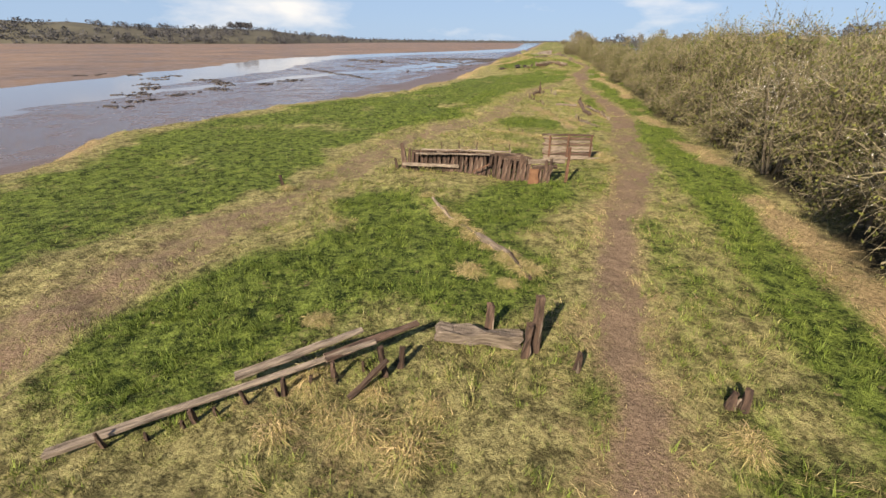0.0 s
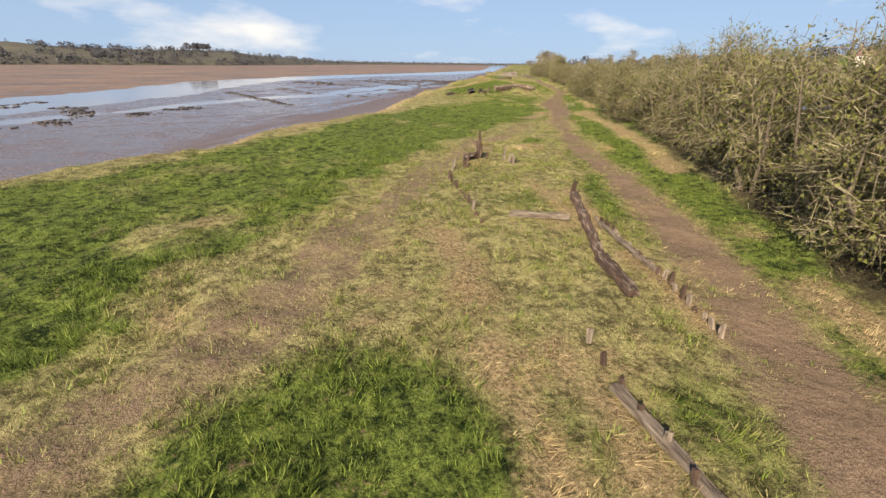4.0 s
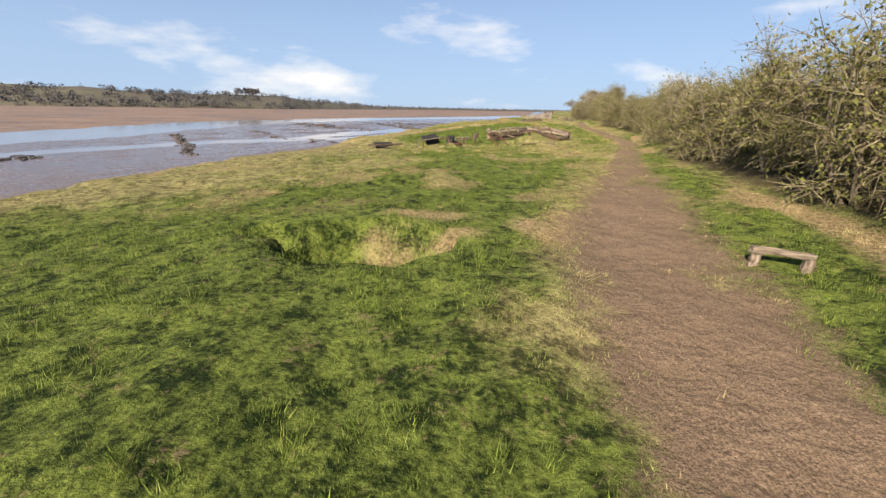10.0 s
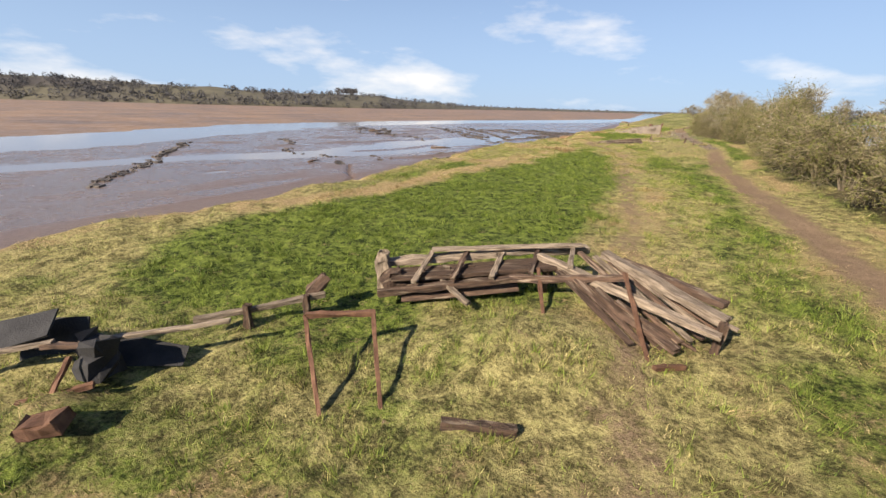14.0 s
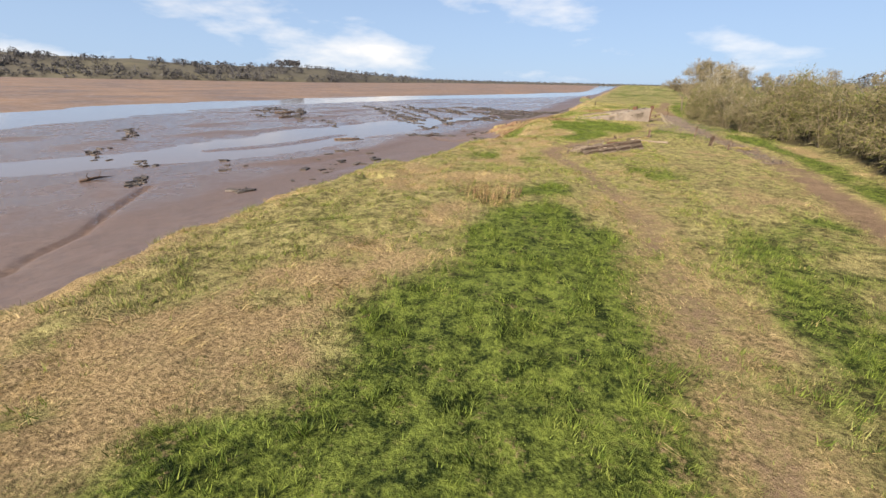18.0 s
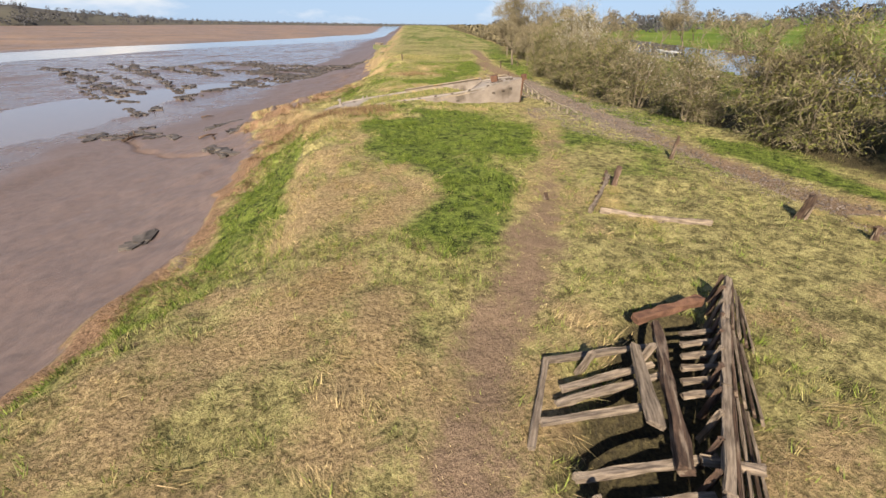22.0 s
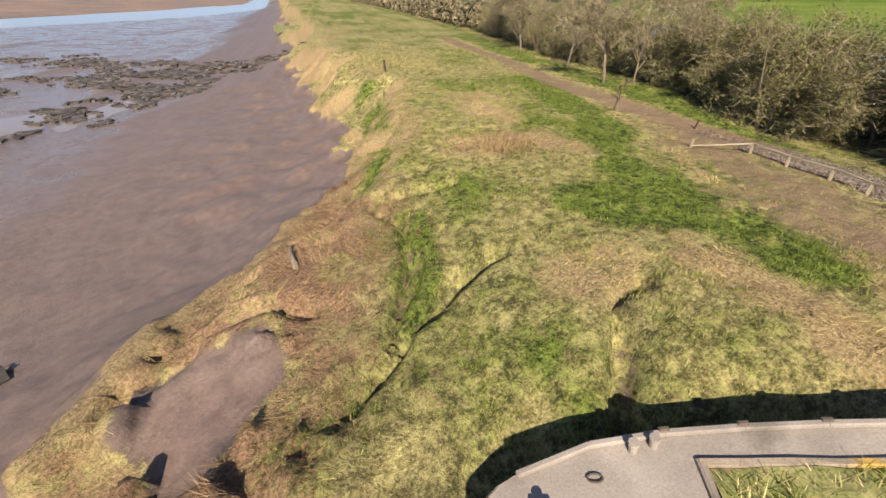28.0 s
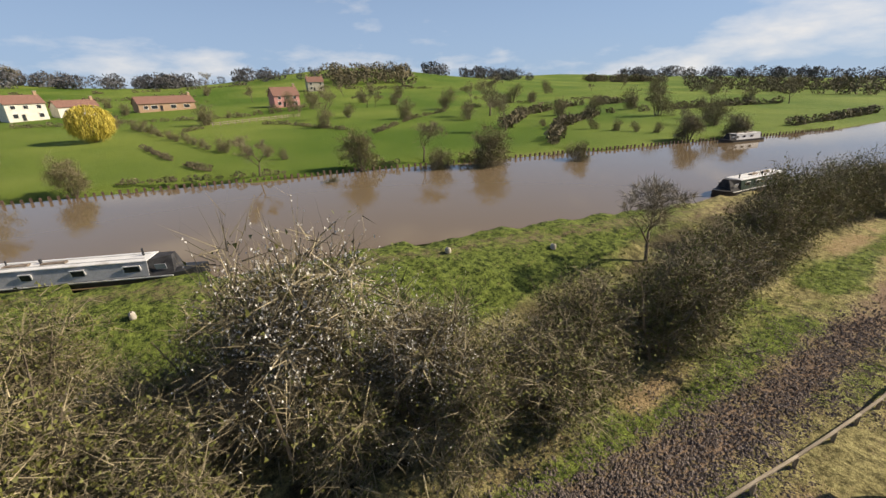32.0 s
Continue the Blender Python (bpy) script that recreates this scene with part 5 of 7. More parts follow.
# dark slab added under the deck to make the shadow there
timber(w6, "sheathing", at6(29.0, 139.7, 0.62), at6(32.4, 140.7, 0.66), 0.75, 0.06, M_DARK, 0.9, twist=38)
timber(w6, "sheathing", at6(29.6, 140.9, 1.62), at6(34.3, 142.4, 1.66), 0.3, 0.09, M_OLD, 0.8)
for k in range(5):
    x, y = 29.5 + 1.1 * k, 139.9 + 0.3 * k
    timber(w6, "cross_piece", at6(x, y - 0.5, 1.15), at6(x + 0.1, y + 1.1, 1.5), 0.16, 0.14, M_DARK if k % 2 else M_OLD, 0.85)
# dark boards added to deepen the shadows of the right-hand bundle
for k in range(5):
    timber(w6, "fallen_plank", at6(33.6 + 0.5 * k, 140.6 - 0.35 * k, 1.0 - 0.1 * k), at6(35.4 + 0.4 * k, 138.4 + 0.15 * k, 0.05), 0.24, 0.06, M_DARK, 0.8)
timber(w6, "slab", at6(24.4, 132.6, 0.1), at6(25.0, 132.9, 0.3), 0.5, 0.25, M_RUST)
timber(w6, "log", at6(31.6, 135.0, 0.1), at6(33.0, 135.2, 0.12), 0.2, 0.2, M_DARK)
# smaller pieces of the same wreck towards the river
for cx, cy in ((17.2, 132.0),):
    s = thing("wreck_frame", cx, cy, gz(cx, cy), wr.uniform(0, 30), "low frame of dark beams and tarred sheet in the turf", "wreck frame")
    timber(s, "sheet", (-1.0, 0.5, 0.3), (0.9, 0.9, 0.4), 1.0, 0.05, M_TAR, 0.6, "black tarred sheet", twist=32)
    for dx in (-1.2, 0.0, 1.1):
        timber(s, "leg", (dx, 0.1, -0.3), (dx + 0.1, 0.0, 0.45), 0.09, 0.08, M_RUST, 0.8)
    timber(s, "beam", (-1.7, -0.2, 0.35), (1.8, 0.1, 0.45), 0.16, 0.14, M_DARK)

# bench of driftwood by the hedge
s = thing("driftwood", 31.7, 97.1, gz(31.7, 97.1), -20, "pale driftwood log resting on two short blocks", "log")
timber(s, "log", (-0.55, 0, 0.26), (0.55, 0.08, 0.24), 0.2, 0.14, M_OLD, 0.8)
for dx in (-0.45, 0.45):
    timber(s, "block", (dx, 0, -0.1), (dx, 0.02, 0.2), 0.16, 0.16, M_OLD)

# open hull with cross timbers
w7 = thing("shipwreck", 43, 206, 0, 0, "open wreck of a wooden boat with bare cross timbers", "shipwreck")


HULL_Z = (gz(39, 204) + gz(46.5, 206.5) + gz(42, 210) + gz(44, 202.5)) / 4


def at7(x, y, z):
    return (x - 43, y - 206, HULL_Z + z * 0.58)


rim = [(40.3, 202.9, 0.9), (41.9, 204.4, 1.05), (43.6, 206.0, 1.15), (45.2, 207.5, 1.3), (46.6, 208.7, 1.5)]
for (x0, y0, h0), (x1, y1, h1) in zip(rim[:-1], rim[1:]):
    timber(w7, "side_plank", at7(x0, y0, h0), at7(x1, y1, h1), 0.16, 0.14, M_OLD)
    for k in range(4):
        f = k / 4
        off = 0.14 + 0.13 * k
        timber(w7, "side_plank", at7(x0 + off, y0 - off, h0 * (0.82 - 0.22 * k)), at7(x1 + off * 0.8, y1 - off * 0.6, h1 * (0.82 - 0.22 * k)), 0.05, 0.22, M_OLD if k % 2 else M_DARK, 0.95, twist=-24)
for i in range(15):
    t = i / 14
    x = 40.3 + 6.3 * t
    y = 203.0 + 5.75 * t
    timber(w7, "rib", at7(x - 0.12, y + 0.16, -0.2), at7(x - 0.05, y + 0.08, 0.95 + 0.65 * t + wr.uniform(-0.05, 0.1)), 0.11, 0.1, M_DARK if i % 3 else M_OLD, 0.8)
for a, b in (((41.0, 208.0), (43.4, 207.7)), ((40.9, 207.2), (43.1, 207.2)), ((40.6, 206.9), (43.2, 206.9)), ((40.1, 206.6), (42.4, 206.3)), ((40.1, 205.5), (42.6, 205.1)), ((39.9, 205.0), (42.0, 204.6)), ((39.8, 204.5), (41.6, 204.0)), ((39.6, 203.9), (41.0, 203.4))):
    timber(w7, "cross_timber", at7(*a, 0.32), at7(*b, 0.42), 0.14, 0.11, M_OLD, 0.85)
for i in range(6):
    t = i / 5
    timber(w7, "short_timber", at7(43.0 + 1.4 * t, 206.3 + 1.5 * t, 0.5), at7(43.8 + 1.5 * t, 206.1 + 1.5 * t, 0.6), 0.12, 0.09, M_OLD, 0.9)
timber(w7, "keelson", at7(41.8, 205.0, 0.62), at7(44.0, 208.2, 0.7), 0.24, 0.2, M_DARK, 0.8)
timber(w7, "keelson", at7(41.9, 205.8, 0.75), at7(42.9, 207.6, 0.85), 0.34, 0.12, M_OLD, 0.6, twist=20)
timber(w7, "end_frame", at7(41.0, 208.0, 0.35), at7(39.7, 206.2, 0.25), 0.13, 0.12, M_OLD)
timber(w7, "end_beam", at7(43.6, 208.4, 0.75), at7(45.6, 208.5, 0.95), 0.22, 0.2, M_RUST)
for x, y, h in ((41.6, 207.7, 1.25), (42.9, 207.5, 1.35), (40.0, 205.2, 0.95), (39.4, 204.0, 0.6)):
    timber(w7, "post", at7(x, y, -0.3), at7(x + 0.1, y - 0.25, h), 0.15, 0.11, M_OLD, 0.85)
timber(w7, "brace", at7(42.2, 205.1, 0.6), at7(42.9, 204.6, 0.85), 0.14, 0.12, M_OLD)

# stumps and stakes further on
for x, y, h, r in ((49.8, 217.4, 0.95, 0.26), (55.9, 220.4, 1.35, 0.2), (54.4, 212.2, 1.0, 0.34), (55.4, 210.2, 0.5, 0.24), (64.7, 270.0, 1.0, 0.2), (69.0, 273.0, 1.0, 0.18), (56.3, 294.0, 1.2, 0.24), (66.5, 264.5, 0.6, 0.16), (73.5, 276.0, 0.8, 0.16), (46.2, 217.0, 0.3, 0.2), (60.5, 252.5, 0.35, 0.3)):
    s = thing("stump", x, y, gz(x, y), wr.uniform(0, 360), "weathered wooden stump post leaning in the grass", "stump", "stumps along the bank")
    timber(s, "core", (0, 0, -0.3), (0.12, 0.05, h), r, r * 0.8, M_DARK, 0.75)
    timber(s, "splinter", (r * 0.4, 0.05, -0.2), (r * 0.7, 0.1, h * 0.55), r * 0.4, r * 0.3, M_OLD, 0.5)
w8 = thing("shipwreck", 48.2, 217, 0, 0, "edge timbers of a sunken boat half buried in straw", "shipwreck")


def at8(x, y, z):
    return (x - 48.2, y - 217, gz(x, y) + z)


for a, b in (((50.6, 219.0), (49.6, 217.6)), ((50.2, 218.3), (48.2, 216.2)), ((48.2, 216.2), (47.0, 215.1)), ((47.4, 215.0), (48.9, 213.6)), ((48.9, 213.6), (50.5, 212.6))):
    timber(w8, "gunwale", at8(*a, 0.1), at8(*b, 0.08), 0.14, 0.24, M_OLD)
for i in range(8):
    timber(w8, "stub", at8(50.3 - 0.42 * i, 218.6 - 0.45 * i, -0.2), at8(50.25 - 0.42 * i, 218.6 - 0.45 * i, wr.uniform(0.1, 0.3)), 0.12, 0.1, M_DARK, 0.7)

# ---- the concrete barge ----
M_CONC = material("weathered concrete", (0.17, 0.138, 0.115), (0.31, 0.262, 0.225), 0.9, 0.88, 0.45, 24, 0.7, third=(0.13, 0.105, 0.085))
M_DECK = material("pale deck concrete", (0.21, 0.182, 0.16), (0.34, 0.30, 0.265), 0.8, 0.88, 0.35, 24, 0.7, third=(0.16, 0.14, 0.12))
M_LICHEN = material("concrete with orange lichen", (0.22, 0.175, 0.13), (0.33, 0.27, 0.21), 1.6, 0.9, 0.4, 24, 0.6, third=(0.47, 0.29, 0.08))
M_IRON = material("dark iron", (0.05, 0.045, 0.04), (0.12, 0.09, 0.07), 5.0, 0.7, 0.4, 50, 0.6)
BL = 21.6
HALF = [(0.0, 0.75), (0.5, 1.3), (1.4, 1.85), (2.8, 2.3), (4.6, 2.55), (7, 2.65), (14, 2.65), (16.5, 2.5), (18.5, 2.0), (20.2, 1.2), (21.6, 0.08)]
barge = new("barge")
tagged(barge, "weathered grey concrete barge stranded in the river bank", "barge")
barge.matrix_basis = pose(55.7, 238.87, 2.45, 0, 0, -36.67) @ pose(0, 0, 0, 0, -10.6, 0) @ pose(0, 0, 0, 5.0, 0, 0)


def sheer(u):
    """The deck's edge lifts towards the bow."""
    return 0.2 * smooth(15, 21.6, u)


def half(u, k=1.0):
    return float(np.interp(u, [a for a, _ in HALF], [b for _, b in HALF])) * k


stations = list(np.linspace(0, BL, 40))
bm = bmesh.new()
prev = None
for u in stations:
    x = u - BL
    rake = 0.9 * smooth(18, 21.6, u)
    lift = float(sheer(u))
    ring = []
    for k, z in ((1.0, lift), (0.985, lift - 0.55), (0.93, -1.6), (0.80, -3.2), (0.55, -4.2)):
        ring.append((x - rake * (1 - k) * 5, half(u, k), z))
    pts = [bm.verts.new((a, -b, c)) for a, b, c in reversed(ring)] + []
    left = [bm.verts.new((a, b, c)) for a, b, c in ring]
    row = (pts[::-1], left)
    if prev:
        for side in (0, 1):
            for j in range(4):
                q = (prev[side][j], row[side][j], row[side][j + 1], prev[side][j + 1])
                bm.faces.new(q if side == 0 else q[::-1])
    else:
        for j in range(4):
            bm.faces.new((row[0][j], row[0][j + 1], row[1][j + 1], row[1][j]))
    prev = row
for v in bm.verts:
    v.co += Vector((0, 1, 0)) * (0.05 * (noise.noise(v.co * 0.9)))
bmesh.ops.recalc_face_normals(bm, faces=bm.faces)
part("hull", bm, M_CONC, barge, "grey concrete hull with rust stains")
H0, H1, HW = 4.75, 17.2, 1.75


def deck_strip(name, u0, u1, inner0, inner1, side, mat, label=""):
    """Deck between the rail and the hatch on one side, as a thin slab that follows the sheer."""
    b2 = bmesh.new()
    rows2 = []
    for u in np.linspace(u0, u1, max(2, int((u1 - u0) * 2))):
        t = (u - u0) / (u1 - u0)
        inn = inner0 + (inner1 - inner0) * t
        z = float(sheer(u)) - 0.02
        out = half(u) - 0.01
        inn = min(inn, out - 0.02)
        rows2.append([b2.verts.new((u - BL, side * v, zz)) for v, zz in ((inn, z), (out, z), (out, z - 0.16), (inn, z - 0.16))])
    for r0, r1 in zip(rows2[:-1], rows2[1:]):
        for j in range(4):
            b2.faces.new((r0[j], r1[j], r1[(j + 1) % 4], r0[(j + 1) % 4]))
    b2.faces.new(rows2[0])
    b2.faces.new(rows2[-1][::-1])
    bmesh.ops.recalc_face_normals(b2, faces=b2.faces)
    return part(name, b2, mat, barge, label)


for side in (1, -1):
    deck_strip("side_deck", H0, H1, HW, HW, side, M_LICHEN if side < 0 else M_DECK, "side deck with orange lichen" if side < 0 else "")
    deck_strip("fore_deck", H1, 21.45, 0.0, 0.0, side, M_DECK)
    deck_strip("stern_deck", 0.02, H0, 0.0, 0.0, side, M_DECK)
    for u0, u1 in ((H0, 9), (9, 13), (13, H1)):
        rise = 0.42 if side > 0 and u0 > 8 else 0.07
        bm = bmesh.new()
        box(bm, (u1 - u0 + 0.1, 0.16, 1.5 + rise), ((u0 + u1) / 2 - BL, side * (HW + 0.06), float(sheer((u0 + u1) / 2)) - 0.75 + rise / 2), bevel=0.02, rough=0.012, cuts=4, seed=int(u0))
        part("coaming", bm, M_LICHEN if u0 < 12 else M_CONC, barge)
    if side > 0:
        # lip added to cast a band of shade down the hold wall
        bm = bmesh.new()
        box(bm, (H1 - 9, 0.22, 0.08), ((H1 + 9) / 2 - BL, HW - 0.06, float(sheer(13)) + 0.45), bevel=0.02, rough=0.01, cuts=5, seed=8)
        part("hatch_lip", bm, M_LICHEN, barge, "lichen-stained lip along the hatch wall")
    for i in range(9):
        u = 7.5 + i * 1.05
        bm = bmesh.new()
        box(bm, (0.10, 0.08, 1.1), (u - BL, side * (HW - 0.07), -0.85), bevel=0.015)
        part("hold_rib", bm, M_DECK, barge)
for u, nm in ((H0, "coaming_end"), (H1, "coaming_end")):
    bm = bmesh.new()
    box(bm, (0.16, 2 * HW + 0.28, 1.6), (u - BL, 0, float(sheer(u)) - 0.74), bevel=0.02, rough=0.012, cuts=2, seed=3)
    part(nm, bm, M_CONC, barge)
bm = bmesh.new()
rows3 = []
for i in range(26):
    u = H0 + 0.08 + (H1 - H0 - 0.16) * i / 25
    rows3.append([bm.verts.new((u - BL, v, 0.02 - 0.9 * float(smooth(13.0, 17.0, u)) + 0.07 * math.sin(i * 1.3 + v * 2) + 0.05 * wr.uniform(-1, 1))) for v in np.linspace(-HW + 0.04, HW - 0.04, 8)])
for r0, r1 in zip(rows3[:-1], rows3[1:]):
    for j in range(7):
        bm.faces.new((r0[j], r1[j], r1[j + 1], r0[j + 1]))
M_HOLD = material("grass in the hold", (0.10, 0.13, 0.03), (0.30, 0.27, 0.12), 1.5, 0.9, 0.8, 16, 0.7, third=(0.42, 0.34, 0.18))
part("hold_fill", bm, M_HOLD, barge, "green and straw grass filling the hold")
HOLD_ROWS = (H0, H1, HW)
# rail along the gunwale, with lugs
for side in (1, -1):
    for i in range(12):
        u0, u1 = 1.0 + i * 1.62, 1.0 + (i + 1) * 1.62
        bm = bmesh.new()
        a = Vector((u0 - BL, side * (half(u0) - 0.05), float(sheer(u0)) + 0.05))
        b = Vector((u1 - BL, side * (half(u1) - 0.05), float(sheer(u1)) + 0.05))
        d = b - a
        box(bm, (d.length + 0.02, 0.15, 0.14), ((a + b) / 2)[:], (0, -math.degrees(math.atan2(d.z, math.hypot(d.x, d.y))), math.degrees(math.atan2(d.y, d.x))), bevel=0.03)
        part("gunwale", bm, M_DECK, barge)
        if i > 1:
            bm = bmesh.new()
            box(bm, (0.24, 0.12, 0.12), (u0 - BL, side * (half(u0) + 0.0), float(sheer(u0)) + 0.10), (0, 0, math.degrees(math.atan2(d.y, d.x))), bevel=0.03)
            part("lug", bm, M_IRON, barge)


def deck_at(u, v):
    return Vector((u - BL, v, float(sheer(u)) - 0.02))


def bollard(u, v, r=0.1, h=0.34):
    bm = bmesh.new()
    c = deck_at(u, v)
    tube(bm, [c, c + Vector((0, 0, h * 0.8)), c + Vector((0, 0, h * 0.82)), c + Vector((0, 0, h))], [r, r * 0.92, r * 1.25, r * 1.1], 12)
    return part("bollard", bm, M_DECK, barge, smooth_faces=False)


bollard(3.5, 2.1)
bollard(3.95, 2.2)
bollard(3.4, -2.0)
bollard(3.85, -2.1)
bollard(18.6, 1.3, 0.12, 0.3)
bollard(18.9, -1.2, 0.12, 0.3)
bm = bmesh.new()
c = deck_at(1.6, 0.3)
tube(bm, [c, c + Vector((0, 0, 0.12))], [0.26, 0.24], 14)
tube(bm, [c + Vector((0, 0, 0.1)), c + Vector((0, 0, 0.75))], [0.13, 0.11], 10)
box(bm, (0.42, 0.16, 0.12), tuple(c + Vector((0, 0, 0.6))), bevel=0.02)
part("capstan", bm, M_DECK, barge, "weathered steering post on the stern deck")
for u, v, r in ((3.0, 0.9, 0.17), (1.7, -0.6, 0.34), (18.2, 0.4, 0.2)):
    bm = bmesh.new()
    c = deck_at(u, v)
    tube(bm, [c + Vector((0, 0, -0.02)), c + Vector((0, 0, 0.035))], [r, r * 0.95], 16)
    part("manhole", bm, M_DECK, barge)
    bm = bmesh.new()
    tube(bm, [c + Vector((0, 0, 0.0)), c + Vector((0, 0, 0.042))], [r * 0.7, r * 0.66], 16)
    part("manhole_lid", bm, M_IRON, barge)
bm = bmesh.new()
c = deck_at(2.6, 1.5)
for k in range(12):
    a0, a1 = k * math.tau / 12, (k + 1) * math.tau / 12
    tube(bm, [c + Vector((0.16 * math.cos(a0), 0.09 * math.sin(a0), 0.04)), c + Vector((0.16 * math.cos(a1), 0.09 * math.sin(a1), 0.04))], [0.022, 0.022], 5)
part("mooring_ring", bm, M_IRON, barge)
bm = bmesh.new()
c = deck_at(18.9, 0.45)
box(bm, (0.6, 0.7, 0.55), tuple(c + Vector((0, 0, 0.31))), (0, 0, 8), bevel=0.03, rough=0.01, cuts=2)
part("winch_box", bm, M_RUST, barge, "rusty red iron box")
for u, v, sx, sy in ((19.6, -0.3, 0.5, 0.12), (20.2, 0.25, 0.4, 0.1), (19.3, 0.9, 0.3, 0.12), (20.6, -0.1, 0.3, 0.22)):
    bm = bmesh.new()
    box(bm, (sx, sy, 0.16), tuple(deck_at(u, v) + Vector((0, 0, 0.07))), (0, 0, 12), bevel=0.02)
    part("fairlead", bm, M_IRON, barge)
bm = bmesh.new()
tube(bm, [(0.12, 0, 0.4), (-0.3, 0, -1.2), (-0.9, 0, -3.2)], [0.12, 0.13, 0.12], 8)
part("stem", bm, M_RUST, barge, "rusty iron stem")
bm = bmesh.new()
prism(bm, [(-0.1, -0.08), (0.4, -0.03), (0.4, 0.03), (-0.1, 0.08)], 0.0, 0.5)
part("stem_plate", bm, M_RUST, barge)
for u, v in ((13.2, -1), (16.0, -1), (19.2, -1), (20.0, -1), (20.6, -1)):
    bm = bmesh.new()
    box(bm, (0.28, 0.08, 0.13), (u - BL, v * (half(u) + 0.0), float(sheer(u)) - 0.6), bevel=0.02)
    part("hawse_hole", bm, M_IRON, barge)
bm = bmesh.new()
box(bm, (0.5, 0.7, 0.5), (0.05 - BL - 0.1, 0.1, -1.0), bevel=0.05)
part("rudder_post", bm, M_LICHEN, barge)

# ---- knee rail fence ----
fence = thing("fence", 60.5, 248, 0, 0, "low wooden knee rail fence along the gravel path", "fence")
FL = [(61.9, 262.0), (63.6, 259.5), (62.6, 255.3), (61.55, 252), (60.4, 247.5), (59.2, 243.2), (58.0, 238.4), (57.2, 234.6), (56.6, 231)]
M_RAIL = material("weathered rail wood", (0.22, 0.18, 0.125), (0.38, 0.32, 0.235), 3.0, 0.85, 0.5, 30, 0.6, per_object=0.12, stretch=(0.5, 3, 3))
for (x0, y0), (x1, y1) in zip(FL[:-1], FL[1:]):
    n = max(1, round(math.hypot(x1 - x0, y1 - y0) / 2.2))
    for k in range(n):
        a = (x0 + (x1 - x0) * k / n, y0 + (y1 - y0) * k / n)
        b = (x0 + (x1 - x0) * (k + 1) / n, y0 + (y1 - y0) * (k + 1) / n)
        timber(fence, "post", (a[0] - 60.5, a[1] - 248, gz(*a, -0.3)), (a[0] - 60.5, a[1] - 248, gz(*a, 0.5)), 0.13, 0.13, M_RAIL, rough=0.004)
        low = 0.08 if (x0, y0) == FL[0] and k == 0 else 0.56
        timber(fence, "rail", (a[0] - 60.5, a[1] - 248, gz(*a, low)), (b[0] - 60.5, b[1] - 248, gz(*b, 0.56)), 0.10, 0.08, M_RAIL, rough=0.004)

# ---- rubble and drift on the mud ----
M_RUBBLE = material("dark wet stones and weed", (0.035, 0.03, 0.027), (0.13, 0.11, 0.095), 2.0, 0.6, 0.3, 20, 0.7, island=0.5)
# lines of stones (x0, y0, x1, y1, half width, stones to the metre), on the far banks, the ribs and the near mud
STONES_FAR = [(-140, 170, -126, 184, 3.5, 7), (-69, 94, -110, 172, 2.6, 5), (-69, 105, -69, 121, 2.0, 6), (-89, 161, -64, 128, 2.2, 6), (-61, 143, -58, 163, 3.0, 8), (-31, 174, -69, 225, 1.0, 4), (-57, 255, -31, 221, 1.0, 3), (-50, 297, -67, 336, 3.5, 8), (-66, 336, -28, 287, 2.0, 6), (-32, 290, -55, 336, 1.0, 6), (-16, 278, -33, 308, 0.9, 6), (-10, 207, -22, 221, 0.7, 5)]
STONES_RIBS = [(-38, 369, 1.6, 310, 1.0, 5), (-27, 364, 3, 316, 0.9, 4), (-26, 381, 9, 318, 1.0, 5), (-4, 359, 28, 316, 1.3, 7), (-25, 352, 10, 289, 1.0, 4), (-37, 365, 9, 284, 0.9, 3), (-24, 392, 14, 301, 1.0, 4), (14, 301, 27, 327, 1.6, 9), (20, 347, 40, 330, 2.6, 18), (-8, 369, 25, 345, 2.2, 9), (25, 357, 41, 335, 2.6, 16), (45, 352, 50, 340, 3.0, 12), (5, 381, 55, 352, 4.0, 16), (17, 387, 31, 354, 3.0, 10), (27, 332, 55, 352, 4.5, 22), (20, 320, 42, 336, 3.0, 14), (20, 345, 48, 358, 4.0, 18)]
STONES_NEAR = [(9.6, 264, 10, 268, 0.5, 9), (12.8, 266, 14.5, 270.5, 0.7, 10), (18, 261, 15, 268, 0.5, 8), (21.6, 255.6, 20.2, 261, 0.25, 7), (23, 259, 25.4, 264, 0.5, 9), (8.7, 268, 17, 264, 0.5, 5), (13.6, 265, 18, 261, 0.9, 8), (-4.3, 254, -1, 257, 0.4, 8), (24, 258, 28, 267, 0.5, 5), (27, 250, 29, 244, 0.4, 8), (24, 225, 28, 232, 0.5, 3), (26, 252, 30, 256, 0.9, 7), (24, 262.1, 30, 267.8, 0.7, 26), (3, 205, 12, 230, 2.5, 1), (-12, 222, 4, 240, 4.0, 0.8)]
rv, rf = [], []
cube = np.array([(-1, -1, -1), (1, -1, -1), (1, 1, -1), (-1, 1, -1), (-1, -1, 1), (1, -1, 1), (1, 1, 1), (-1, 1, 1)], float) * 0.5
cf_ = np.array([(0, 2, 1), (0, 3, 2), (4, 5, 6), (4, 6, 7), (0, 1, 5), (0, 5, 4), (1, 2, 6), (1, 6, 5), (2, 3, 7), (2, 7, 6), (3, 0, 4), (3, 4, 7)])
